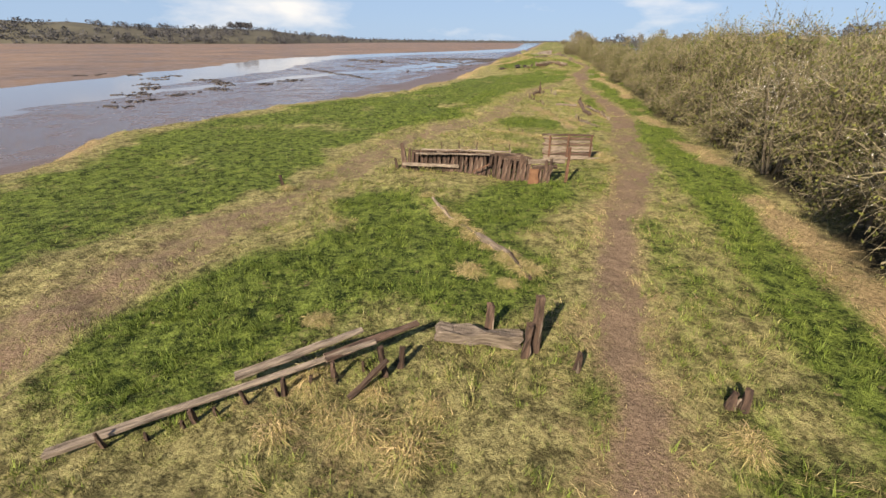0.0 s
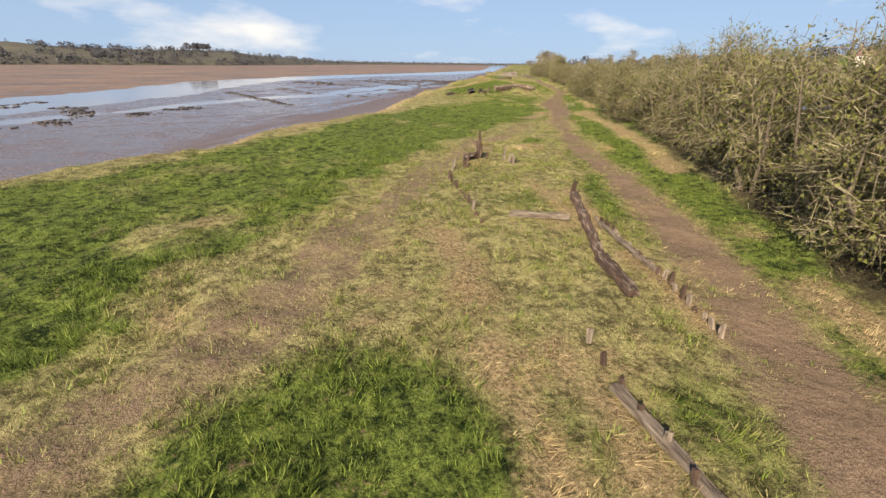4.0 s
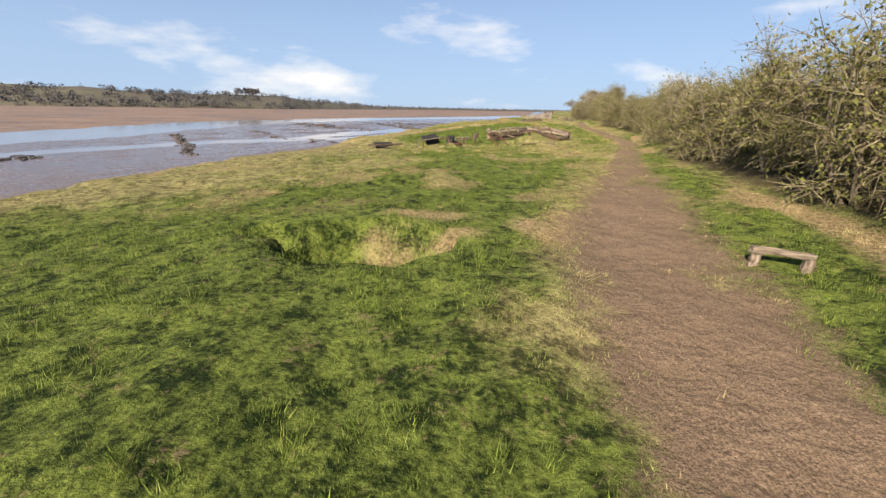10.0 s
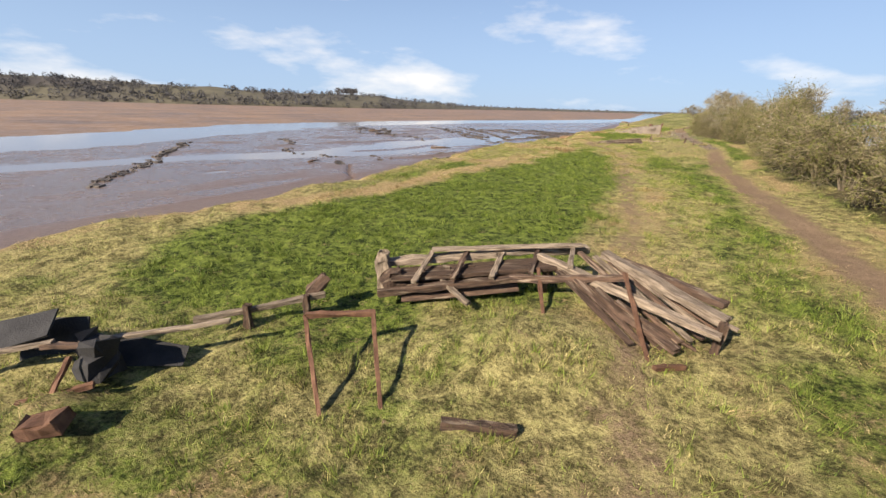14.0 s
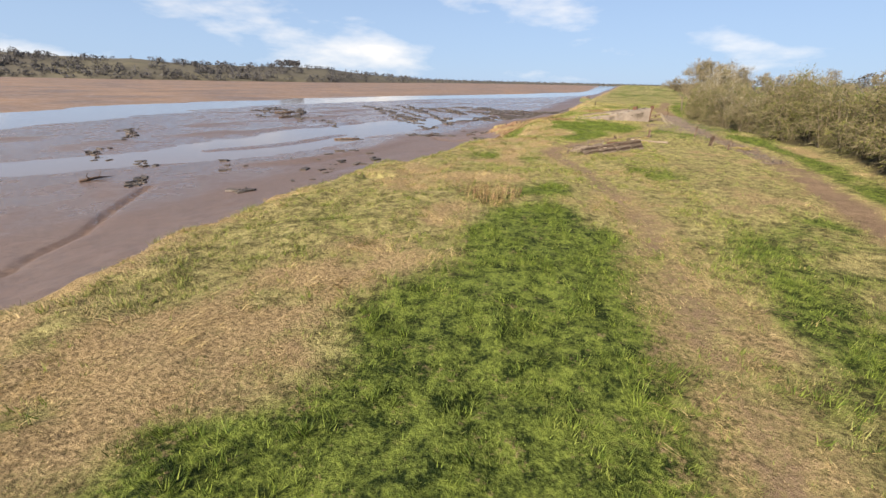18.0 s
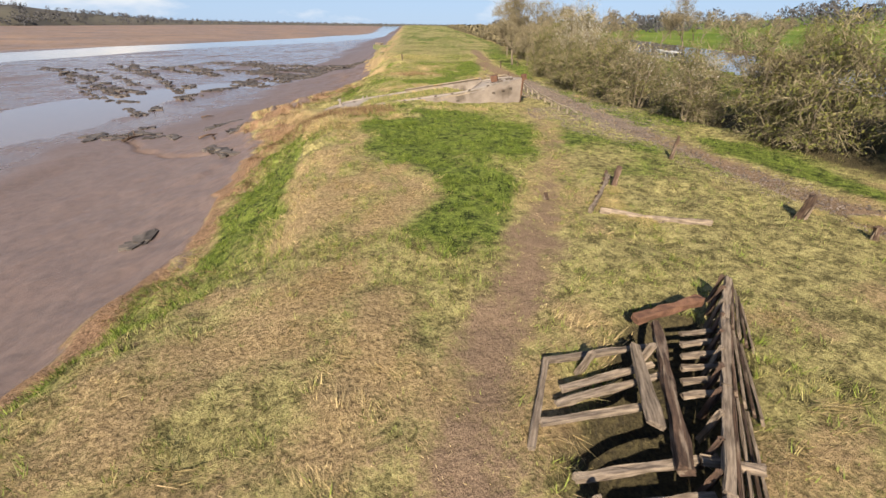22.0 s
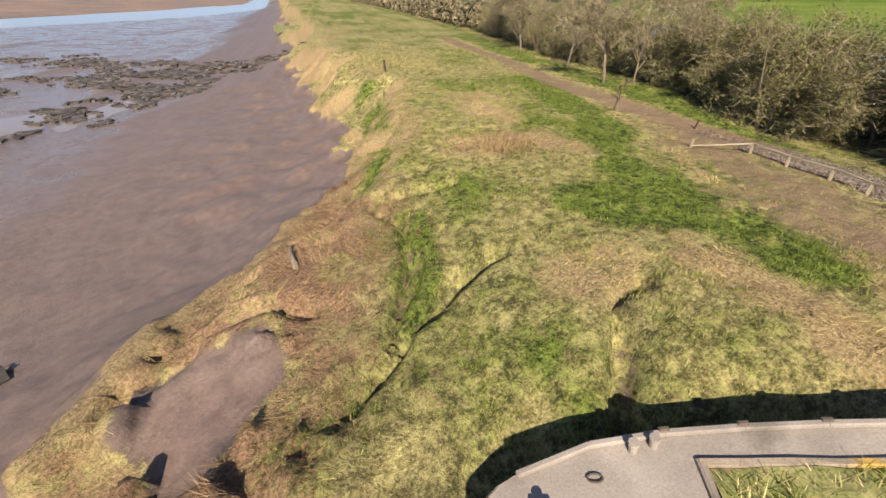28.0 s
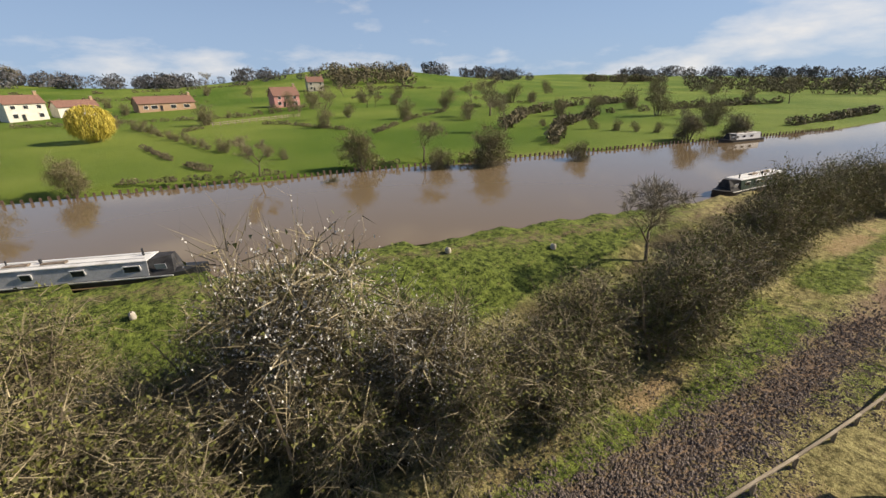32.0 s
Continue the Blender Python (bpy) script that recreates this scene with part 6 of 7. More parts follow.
for ax, ay, bx, by, half_w, thick in STONES_FAR + STONES_RIBS + STONES_NEAR:
    reach = math.hypot(bx - ax, by - ay)
    n = int(reach * thick * (1.0 if reach > 12 else 1.6)) + 4
    f = np.sort(RNG.uniform(-0.06, 1.06, n))
    gap = fbm(f * reach, f * 0 + ax, 3.5, 3, 400)
    f = f[gap > 0.42]
    n = len(f)
    side = RNG.normal(size=n) * half_w * 0.6 + (fbm(f * reach, f * 0 + ay, 9, 2, 401) - 0.5) * 5 * half_w
    xs = ax + (bx - ax) * f - (by - ay) / reach * side
    ys = ay + (by - ay) * f + (bx - ax) / reach * side
    sx = 4 if half_w > 0.95 else 2
    zs = terrain(xs, ys)[0]
    zs = np.maximum(zs, RIVER_Z - 0.05)
    size = RNG.uniform(0.15, 0.8, (n, 1)) ** 1.6 * np.array([1.9, 0.9, 0.42]) * (1.0 if sx < 3 else 1.3)
    yaw = math.atan2(by - ay, bx - ax) + RNG.normal(size=n) * 0.6
    c = cube[None] * size[:, None] * RNG.uniform(0.7, 1.2, (n, 8, 1))
    x2 = c[..., 0] * np.cos(yaw)[:, None] - c[..., 1] * np.sin(yaw)[:, None]
    y2 = c[..., 0] * np.sin(yaw)[:, None] + c[..., 1] * np.cos(yaw)[:, None]
    v = np.stack([x2 + xs[:, None], y2 + ys[:, None], c[..., 2] + zs[:, None] + 0.04], -1).reshape(-1, 3)
    base = sum(len(q) for q in rv)
    rv.append(v)
    rf.append((cf_[None] + np.arange(n)[:, None, None] * 8 + base).reshape(-1, 3))
put("rubble", raw_mesh("rubble", np.concatenate(rv), np.concatenate(rf), M_RUBBLE), label="dark stones, weed and broken timber strewn on the mud", category="rubble", kind="stuff")
for x, y, ln, rz in ((-1.8, 255, 6.5, 25), (-17, 208.5, 3.5, 70), (-48, 310, 7, 20), (-41, 298, 5, 60), (25.5, 254.8, 2.2, 40), (26.5, 252.6, 1.6, 100), (15.5, 262.5, 3.0, 60), (38.6, 264.2, 1.9, 80), (21.5, 276, 1.8, 20)):
    s = thing("driftwood", x, y, gz(x, y), rz, "dark waterlogged tree branch stranded on the mud", "driftwood", "driftwood on the mud")
    bm = bmesh.new()
    tube(bm, [(-ln / 2, 0, 0.1), (0, 0.15, 0.22), (ln / 2, 0, 0.12)], [0.05 * ln + 0.03, 0.04 * ln + 0.03, 0.03], 7)
    part("log", bm, M_DARK if ln != 1.9 else M_OLD, s, smooth_faces=True)
    if ln > 2.5:
        bm = bmesh.new()
        tube(bm, [(0.1 * ln, 0.1, 0.2), (0.25 * ln, 0.5, 0.7), (0.3 * ln, 0.9, 1.1)], [0.1, 0.06, 0.02], 5)
        part("branch", bm, M_DARK, s)
        bm = bmesh.new()
        tube(bm, [(-0.2 * ln, 0.05, 0.2), (-0.3 * ln, -0.4, 0.7), (-0.25 * ln, -0.7, 1.2)], [0.1, 0.05, 0.02], 5)
        part("branch", bm, M_DARK, s)
hk = thing("boat_hulk", 69, 391, gz(69, 391), -60, "derelict green boat hull aground at the water edge", "boat")
bm = bmesh.new()
prism(bm, [(-5, -1.4), (3.4, -1.5), (6, 0), (3.4, 1.5), (-5, 1.4)], -0.5, 1.2)
part("hull", bm, material("mossy hull paint", (0.09, 0.11, 0.05), (0.2, 0.2, 0.1), 1.5), hk)
bm = bmesh.new()
box(bm, (3.4, 2.0, 0.9), (-2.4, 0, 1.6), bevel=0.1)
part("cabin", bm, M_OLD, hk)

# ---- the far side of the river ----
# the woods' blue-grey tint has the distance haze painted in
M_WOODS = material("winter woods", (0.062, 0.064, 0.072), (0.125, 0.12, 0.12), 0.03, 0.9, 0.0, 0.2, 0.6, island=0.35)
M_HILL = material("far fields", (0.075, 0.068, 0.06), (0.125, 0.115, 0.078), 0.006, 0.9, 0.0, 0.05, 0.6, third=(0.07, 0.062, 0.058))
RIDGE = [(110, 62, 1500), (95, 70, 1500), (77, 66, 1500), (66, 66, 1400), (56, 50, 1250), (47, 40, 1150), (36, 36, 1150), (30, 34, 1180), (24, 34, 1250), (20, 24, 1400), (15, 14, 1650), (8, 9, 2200), (0, 7, 2700), (-8, 7, 3200), (-16, 8, 3600), (-24, 10, 3800)]
rz_, hz_, dz_ = (np.array([r[k] for r in RIDGE][::-1], float) for k in range(3))
az = np.linspace(-24, 110, 270)
dist0 = np.interp(az, rz_, dz_)
top0 = np.interp(az, rz_, hz_) + (fbm(az * 10, az * 0, 40, 3, 3) - 0.5) * 10 * np.interp(az, [0, 15, 30], [0.1, 0.4, 1])
hv = []
for f, zf in ((0.0, 0.0), (0.012, 0.12), (0.10, 0.45), (0.22, 0.8), (0.34, 1.0), (0.6, 0.9)):
    r = dist0 * (1 + f * 0.7)
    hv.append(np.stack([40 - r * np.sin(np.radians(az)), 150 + r * np.cos(np.radians(az)), -7.0 + (top0 + 5) * zf], -1))
hv = np.array(hv)
na = len(az)
idx = np.arange(5 * na).reshape(5, na)[:, :-1].ravel()
put("far_hills", raw_mesh("far_hills", hv.reshape(-1, 3), np.stack([idx, idx + na, idx + na + 1, idx + 1], 1), M_HILL, True, sides=4), label="low wooded hills beyond the wide river", category="hill", kind="structure")


def clumps(name, pts, sizes, mat, label, tris=46, seed=1, squash=1.0, leaf=0.11):
    """Many far trees in one sheet of small leaf-like triangles."""
    rng = np.random.default_rng(seed)
    n = len(pts)
    u = unit(rng.normal(size=(n, tris, 3))) * rng.uniform(0.4, 1.0, (n, tris, 1)) ** 0.5
    u[..., 2] = u[..., 2] * 0.55 + 0.45
    c = pts[:, None] + u * sizes[:, None, None] * np.array([0.55, 0.55, squash])
    d = rng.normal(size=(n, tris, 3, 3)) * sizes[:, None, None, None] * leaf
    v = (c[:, :, None] + d).reshape(-1, 3)
    return put(name, raw_mesh(name, v, np.arange(len(v)).reshape(-1, 3), mat), label=label, category="trees", kind="stuff")


n = 2600
a_ = RNG.uniform(-24, 110, n)
f_ = RNG.uniform(0, 1, n) ** 1.2
keep = (fbm(a_ * 10, f_ * 60, 26, 3, 12) > np.where(a_ < 14, 0.25, 0.40)) | (f_ < 0.05)
a_, f_ = a_[keep], f_[keep]
r_ = np.interp(a_, rz_, dz_) * (1 + 0.7 * 0.34 * f_)
h_ = np.interp(a_, az, top0) + 5
zz = -7 + h_ * np.interp(f_, [0, 0.035, 0.3, 0.65, 1], [0, 0.12, 0.45, 0.8, 1.0])
clumps("far_woods", np.stack([40 - r_ * np.sin(np.radians(a_)), 150 + r_ * np.cos(np.radians(a_)), zz], -1), np.where(a_ < 14, 9.0, 12.0) * RNG.uniform(0.6, 1.3, len(a_)), M_WOODS, "leafless woods on the far river bank", 40, 4, 0.9)
ck = np.array([[-495 + RNG.uniform(-28, 28), 1140 + RNG.uniform(-10, 10), 30] for _ in range(26)])
clumps("hilltop_trees", ck, RNG.uniform(9, 13, 26), M_WOODS, "row of bare trees on the hilltop", 60, 6, 1.0)

M_HEDGE = material("field hedge", (0.11, 0.094, 0.06), (0.20, 0.168, 0.10), 0.3, 0.9, 0.0, 2.0, 0.6, island=0.4)
hy = np.arange(345, 1500, 5.0)
for k_, off_ in enumerate((3, 9)):
    clumps("far_hedge", np.stack([along(HEDGE, hy) + off_ + RNG.uniform(-2, 2, len(hy)), hy + RNG.uniform(-2, 2, len(hy)), terrain(along(HEDGE, hy) + off_, hy)[0]], -1), RNG.uniform(4.5, 8.5, len(hy)), M_HEDGE, "hedge and trees running on beside the river", 130, 60 + k_, 0.85, 0.09)

# ---- across the canal ----
M_OLIVE = material("budding trees", (0.16, 0.16, 0.06), (0.27, 0.25, 0.12), 0.2, 0.9, 0.0, 2.0, 0.6, island=0.35)
M_WILLOW = material("yellow willow", (0.40, 0.32, 0.05), (0.58, 0.47, 0.10), 0.5, 0.8, 0.0, 3.0, 0.6, island=0.25)


def hedge_line(pts, step, size, seed, mat=None, label="clipped dark hedge between green fields"):
    rng = np.random.default_rng(seed)
    out = []
    for (x0, y0), (x1, y1) in zip(pts[:-1], pts[1:]):
        n = max(2, int(math.hypot(x1 - x0, y1 - y0) / step))
        t = (np.arange(n) + rng.uniform(-0.3, 0.3, n)) / n
        out.append(np.stack([x0 + (x1 - x0) * t, y0 + (y1 - y0) * t], -1))
    p = np.concatenate(out)
    p = p[fbm(p[:, 0], p[:, 1], 14, 3, seed) > 0.43] + rng.normal(size=2) * 0.3
    z = terrain(p[:, 0], p[:, 1])[0]
    clumps("field_hedge", np.column_stack([p, z]), rng.uniform(0.35, 1.2, len(p)) * size * 0.8, mat or M_HEDGE, label, 130, seed, 0.7, 0.075)


hedge_line([(164, 252), (140, 249), (121, 245)], 0.8, 1.7, 21)
hedge_line([(189, 240), (200, 226), (185, 214), (150, 205)], 1.0, 1.8, 22)
hedge_line([(250, 300), (230, 262), (222, 230), (215, 200)], 1.5, 2.2, 23)
hedge_line([(128, 258), (123, 250), (118, 238)], 1.0, 1.5, 24)
hedge_line([(114, 226), (108, 213), (100, 200)], 0.9, 2.6, 25, M_OLIVE, "thicket of budding willows on the canal bank")
hedge_line([(330, 330), (352, 250), (350, 180), (330, 120), (300, 70)], 2.5, 3.5, 26)
hedge_line([(420, 340), (440, 240), (420, 150)], 2.5, 3.5, 27)
hedge_line([(150, 205), (170, 180), (185, 150), (190, 110), (180, 60)], 1.6, 2.2, 28)
hedge_line([(240, 190), (265, 160), (290, 120)], 2.0, 2.6, 29)
hedge_line([(108, 190), (125, 165), (135, 130), (125, 95), (115, 60), (100, 20)], 1.5, 4.2, 30, None, "dark winter thicket beyond the canal")
hedge_line([(130, 180), (150, 150), (160, 110), (150, 60)], 1.8, 5.0, 31, None, "dark winter thicket beyond the canal")
hedge_line([(90, 150), (84, 120), (80, 90), (76, 50)], 1.5, 3.6, 32, None, "dark winter thicket beyond the canal")


def wood_at(bear0, bear1, d0, d1, n, size, seed, mat=None, label="leafless wood on the hill"):
    rng = np.random.default_rng(seed)
    b, d = np.radians(rng.uniform(bear0, bear1, n)), rng.uniform(d0, d1, n)
    x, y = 56 + d * np.sin(b), 257 + d * np.cos(b)
    z = terrain(x, y)[0]
    clumps("hill_wood", np.column_stack([x, y, z]), rng.uniform(0.7, 1.3, n) * size, mat or M_WOODS, label, 210, seed, 0.9, 0.055)


wood_at(82, 99, 430, 500, 60, 11, 41)
wood_at(62, 80, 300, 420, 40, 11, 42)
wood_at(104, 108, 430, 470, 8, 10, 43)
wood_at(114, 124, 320, 420, 40, 11, 44, M_HEDGE)
wood_at(126, 140, 430, 560, 40, 11, 45)
wood_at(146, 155, 470, 520, 70, 7, 46, M_HEDGE)
wood_at(157, 175, 300, 430, 70, 8, 47, M_HEDGE)
wood_at(150, 176, 560, 760, 80, 12, 48)
wood_at(97, 115, 380, 520, 50, 6, 49)
tr = random.Random(51)
for k in range(22):
    b_, d_ = radians(tr.uniform(24, 62)), tr.uniform(105, 260)
    tree(tr.choice([0, 1, 2]), 56 + d_ * math.sin(b_), 257 + d_ * math.cos(b_), tr.uniform(0.7, 1.1), tr.uniform(0, 360), "leafless grey-brown tree beyond the canal", "trees beyond the canal")
wood_at(24, 62, 300, 520, 70, 12, 52)


def far_bush(x, y, s, kind, label):
    top = thing("bush", x, y, gz(x, y, -0.2), x * 7 % 360, label, "bush", "bushes on the far canal bank")
    top.scale = (s, s, s)
    for name, me in BUSHES[kind]:
        put({"limbs": "stem"}.get(name, name), me, top)


far_bush(126.5, 262, 0.95, 0, "rounded brown bush in a green field by the canal")
far_bush(114.5, 228, 1.15, 3, "rounded olive bush on the far canal bank")
far_bush(103.5, 213, 1.25, 5, "tall grey willow bush leaning over the canal bank")
far_bush(107, 219, 0.95, 2, "rounded olive bush on the far canal bank")
far_bush(96.5, 199, 0.9, 1, "small budding tree on the far canal bank")
far_bush(93, 168, 1.2, 4, "white blossoming bush on the far canal bank")
far_bush(88, 158, 1.1, 4, "white blossoming bush on the far canal bank")
far_bush(110, 235, 0.5, 1, "low scrub on the far canal bank")
tree(2, 119.5, 241.5, 0.85, 10, "spreading bare tree on the far canal bank")
tree(0, 113, 217.5, 0.85, 40, "bare round-headed tree on the far canal bank")
tree(3, 158, 158, 1.0, 0, "tall dark bare oak above the hedges")
tree(0, 129, 272, 0.9, 90, "bare tree at the field edge by the canal")
tree(1, 130, 180, 0.8, 60, "bare tree among the field hedges")
tree(3, 500, 330, 1.1, 60, "tall bare tree on the skyline", "trees on the skyline")
tree(3, 520, 300, 1.2, 130, "tall bare tree on the skyline", "trees on the skyline")
tree(3, 470, 180, 0.9, 200, "tall bare tree on the skyline", "trees on the skyline")
fb = random.Random(61)
for k in range(34):
    b_, d_ = radians(fb.uniform(84, 162)), fb.uniform(120, 330)
    x_, y_ = 56 + d_ * math.sin(b_), 257 + d_ * math.cos(b_)
    if x_ < float(along(CANAL_F, y_)) + 14 or min(math.hypot(x_ - hx_, y_ - hy_) for hx_, hy_ in ((266, 270), (274, 234), (253, 191), (184, 259), (335, 142))) < 16:
        continue
    if k % 4 == 3:
        tree(fb.choice([0, 1, 2]), x_, y_, fb.uniform(0.6, 1.0), fb.uniform(0, 360), "bare tree among the field hedges", "trees among the fields")
    else:
        far_bush(x_, y_, fb.uniform(0.9, 1.7), 7 + k % 2, "rounded brown thicket at a field edge")
for k, (x_, y_) in enumerate(((263, 173), (289, 145), (171, 182), (188, 152), (204, 124), (184, 107), (142, 143), (130, 145), (137, 109), (120, 124), (105, 141), (107, 123), (118, 54), (107, 45), (240, 295), (354, 202), (288, 195), (140, 273))):
    if k % 3 == 1:
        tree(k % 4 % 3, x_, y_, 0.65 + 0.1 * (k % 5), k * 61, "bare tree among the field hedges", "trees among the fields")
    else:
        far_bush(x_, y_, 1.0 + 0.2 * (k % 5), 7 + k % 2, "rounded brown thicket at a field edge")
# scrubby hedgerows between the meadows
for row in (((206, 250), (152, 241), (130, 233)), ((218, 233), (228, 196)), ((133, 168), (102, 160))):
    for (xa, ya), (xb, yb) in zip(row, row[1:]):
        n_ = int(math.hypot(xb - xa, yb - ya) / 4.2)
        for i in range(n_):
            f_ = (i + fb.uniform(0.1, 0.9)) / n_
            far_bush(xa + (xb - xa) * f_, ya + (yb - ya) * f_ + fb.uniform(-0.6, 0.6), fb.uniform(0.35, 0.7), 7 + i % 2, "low brown scrub in a field hedgerow")
wl = thing("willow", 184, 259, gz(184, 259), 0, "bright yellow weeping willow beside the white house", "tree")
bm = bmesh.new()
tube(bm, [(0, 0, -0.4), (0.1, 0, 2), (0.3, 0.2, 4.5)], [0.4, 0.32, 0.15], 8)
part("trunk", bm, M_BARK, wl)
rng_w = np.random.default_rng(9)
pw = unit(rng_w.normal(size=(3500, 3))) * rng_w.uniform(0.5, 1, (3500, 1)) ** 0.4 * np.array([4.6, 4.6, 3.8]) + np.array([0, 0, 4.6])
pw[:, 2] = np.maximum(pw[:, 2], 0.6)
tv, tf = sprays(pw, unit(rng_w.normal(size=(3500, 3)) * 0.35 + np.array([0, 0, -1.0])), rng_w.uniform(0.8, 1.8, 3500), np.full(3500, 0.16), rng_w)
put("crown", raw_mesh("crown", tv, tf, M_WILLOW), wl)

M_WHITE = material("cream plaster", (0.62, 0.58, 0.50), (0.74, 0.70, 0.62), 1.0, 0.9, 0.2, 12, 0.5)
M_PINK = material("pink plaster", (0.52, 0.24, 0.22), (0.60, 0.30, 0.27), 1.0, 0.9, 0.2, 12, 0.5)
M_TAN = material("tan brick", (0.34, 0.22, 0.14), (0.46, 0.31, 0.21), 1.5, 0.9, 0.3, 14, 0.5)
M_STONE = material("pale house stone", (0.42, 0.38, 0.31), (0.55, 0.50, 0.42), 1.5, 0.9, 0.3, 14, 0.5)
M_TILE = material("brown roof tiles", (0.16, 0.085, 0.065), (0.27, 0.15, 0.115), 3.0, 0.9, 0.5, 20, 0.5)
M_PANE = material("dark window glass", (0.02, 0.022, 0.025), (0.05, 0.055, 0.06), 1.0, 0.1, 0.0, 10, 0.5)
M_FRAME = material("white painted frame", (0.70, 0.69, 0.66), (0.80, 0.79, 0.76), 4.0, 0.6, 0.0, 30, 0.4)


def house(x, y, rz, w, d, h, roof, wall_mat, label, wins, chimneys=1, z=None):
    """Walls, a pitched roof with eaves, framed windows, a door and chimneys; the front faces -x."""
    top = thing("house", x, y, (gz(x, y) if z is None else z), rz, label, "house", "houses across the canal")
    bm = bmesh.new()
    v = [bm.verts.new(p) for p in ((-d / 2, -w / 2, -2), (d / 2, -w / 2, -2), (d / 2, w / 2, -2), (-d / 2, w / 2, -2), (-d / 2, -w / 2, h), (d / 2, -w / 2, h), (d / 2, w / 2, h), (-d / 2, w / 2, h), (0, -w / 2, h + roof), (0, w / 2, h + roof))]
    for q in ((0, 1, 5, 8, 4), (2, 3, 7, 9, 6), (0, 4, 7, 3), (1, 2, 6, 5), (4, 8, 9, 7), (5, 6, 9, 8)):
        bm.faces.new([v[k] for k in q])
    part("wall", bm, wall_mat, top)
    for s in (-1, 1):
        bm = bmesh.new()
        sl = math.hypot(d / 2, roof)
        box(bm, (sl + 0.5, w + 0.7, 0.18), (s * d / 4 * 1.08, 0, h + roof / 2 - 0.06), (0, s * math.degrees(math.atan2(roof, d / 2)), 0), bevel=0.04)
        part("roof", bm, M_TILE, top)
    for k in range(chimneys):
        bm = bmesh.new()
        yy = (w / 2 - 0.6) * (1 if k % 2 else -1)
        box(bm, (0.7, 0.9, 1.9), (0, yy, h + roof + 0.35), bevel=0.04)
        ch = part("chimney", bm, M_TAN, top)
        bm = bmesh.new()
        box(bm, (0.9, 1.1, 0.15), (0, yy, h + roof + 1.3), bevel=0.03)
        part("chimney_cap", bm, M_STONE, ch)
    for wy, wz, ww, wh in wins:
        bm = bmesh.new()
        box(bm, (0.14, ww + 0.2, wh + 0.2), (-d / 2 - 0.03, wy, wz), bevel=0.02)
        win = part("window", bm, M_FRAME, top)
        bm = bmesh.new()
        box(bm, (0.06, ww, wh), (-d / 2 - 0.09, wy, wz), bevel=0.01)
        part("pane", bm, M_PANE, win)
    bm = bmesh.new()
    box(bm, (0.12, 1.0, 2.1), (-d / 2 - 0.02, w * 0.12, 1.05), bevel=0.02)
    part("door", bm, M_PANE, top)
    return top


house(266, 277, 24, 11, 7, 5.6, 2.6, M_WHITE, "cream plastered farmhouse with a brown tiled roof", [(-3.6, 1.6, 1.3, 1.3), (3.4, 1.6, 1.3, 1.3), (-3.6, 4.4, 1.2, 1.1), (0, 4.4, 1.2, 1.1), (3.4, 4.4, 1.2, 1.1)], 2)
house(272, 263, 24, 13, 6, 3.4, 2.2, M_WHITE, "low cream wing of the farmhouse with tiled roof", [(-4, 1.6, 1.6, 1.2), (4, 1.6, 1.6, 1.2), (1.5, 1.6, 1.3, 1.2)], 1)
house(274, 234, 10, 21, 8, 3.0, 2.6, M_TAN, "long tan brick bungalow with tiled roofs", [(-7, 1.5, 2.2, 1.3), (-2, 1.5, 2.0, 1.3), (5, 1.5, 2.2, 1.3), (8, 1.5, 1.4, 1.3)], 1)
house(253, 191, 0, 11, 7.5, 4.6, 3.4, M_PINK, "pink plastered cottage with a steep brown roof", [(-3.6, 1.5, 1.3, 1.3), (3.4, 1.5, 1.3, 1.3), (-3.4, 3.7, 1.2, 1.0), (3.2, 3.7, 1.2, 1.0), (0, 3.7, 1.2, 1.0)], 1)
house(335, 142, -12, 10, 8, 5.4, 3.0, M_STONE, "pale stone house half hidden by trees", [(-3, 1.6, 1.3, 1.4), (3, 1.6, 1.3, 1.4), (-3, 4.2, 1.2, 1.2), (3, 4.2, 1.2, 1.2)], 2)
pf = thing("paddock_fence", 205, 222, 0, 0, "pale post and rail fence beside a green field", "fence")
for i in range(14):
    x, y = 196 + 0.6 * i, 232 - 2.2 * i
    timber(pf, "post", (x - 205, y - 222, gz(x, y, -0.2)), (x - 205, y - 222, gz(x, y, 1.3)), 0.16, 0.16, M_RAIL)
    if i:
        for zr in (0.55, 1.05):
            timber(pf, "rail", (x - 0.6 - 205, y + 2.2 - 222, gz(x - 0.6, y + 2.2, zr)), (x - 205, y - 222, gz(x, y, zr)), 0.06, 0.16, M_RAIL)

M_GREY = material("grey boat paint", (0.36, 0.37, 0.39), (0.46, 0.47, 0.49), 1.0, 0.45, 0.05, 10, 0.5)
M_BLACK = material("black boat paint", (0.015, 0.016, 0.018), (0.04, 0.042, 0.045), 1.5, 0.5, 0.05, 10, 0.5)
M_GREEN = material("dark green boat paint", (0.02, 0.04, 0.03), (0.05, 0.075, 0.06), 1.5, 0.45, 0.05, 10, 0.5)
M_ROOF = material("pale roof paint", (0.58, 0.58, 0.57), (0.72, 0.72, 0.70), 0.8, 0.6, 0.1, 10, 0.6, third=(0.42, 0.40, 0.36))
M_CANVAS = material("black canvas", (0.02, 0.02, 0.022), (0.06, 0.06, 0.063), 2.0, 0.8, 0.3, 20, 0.5)


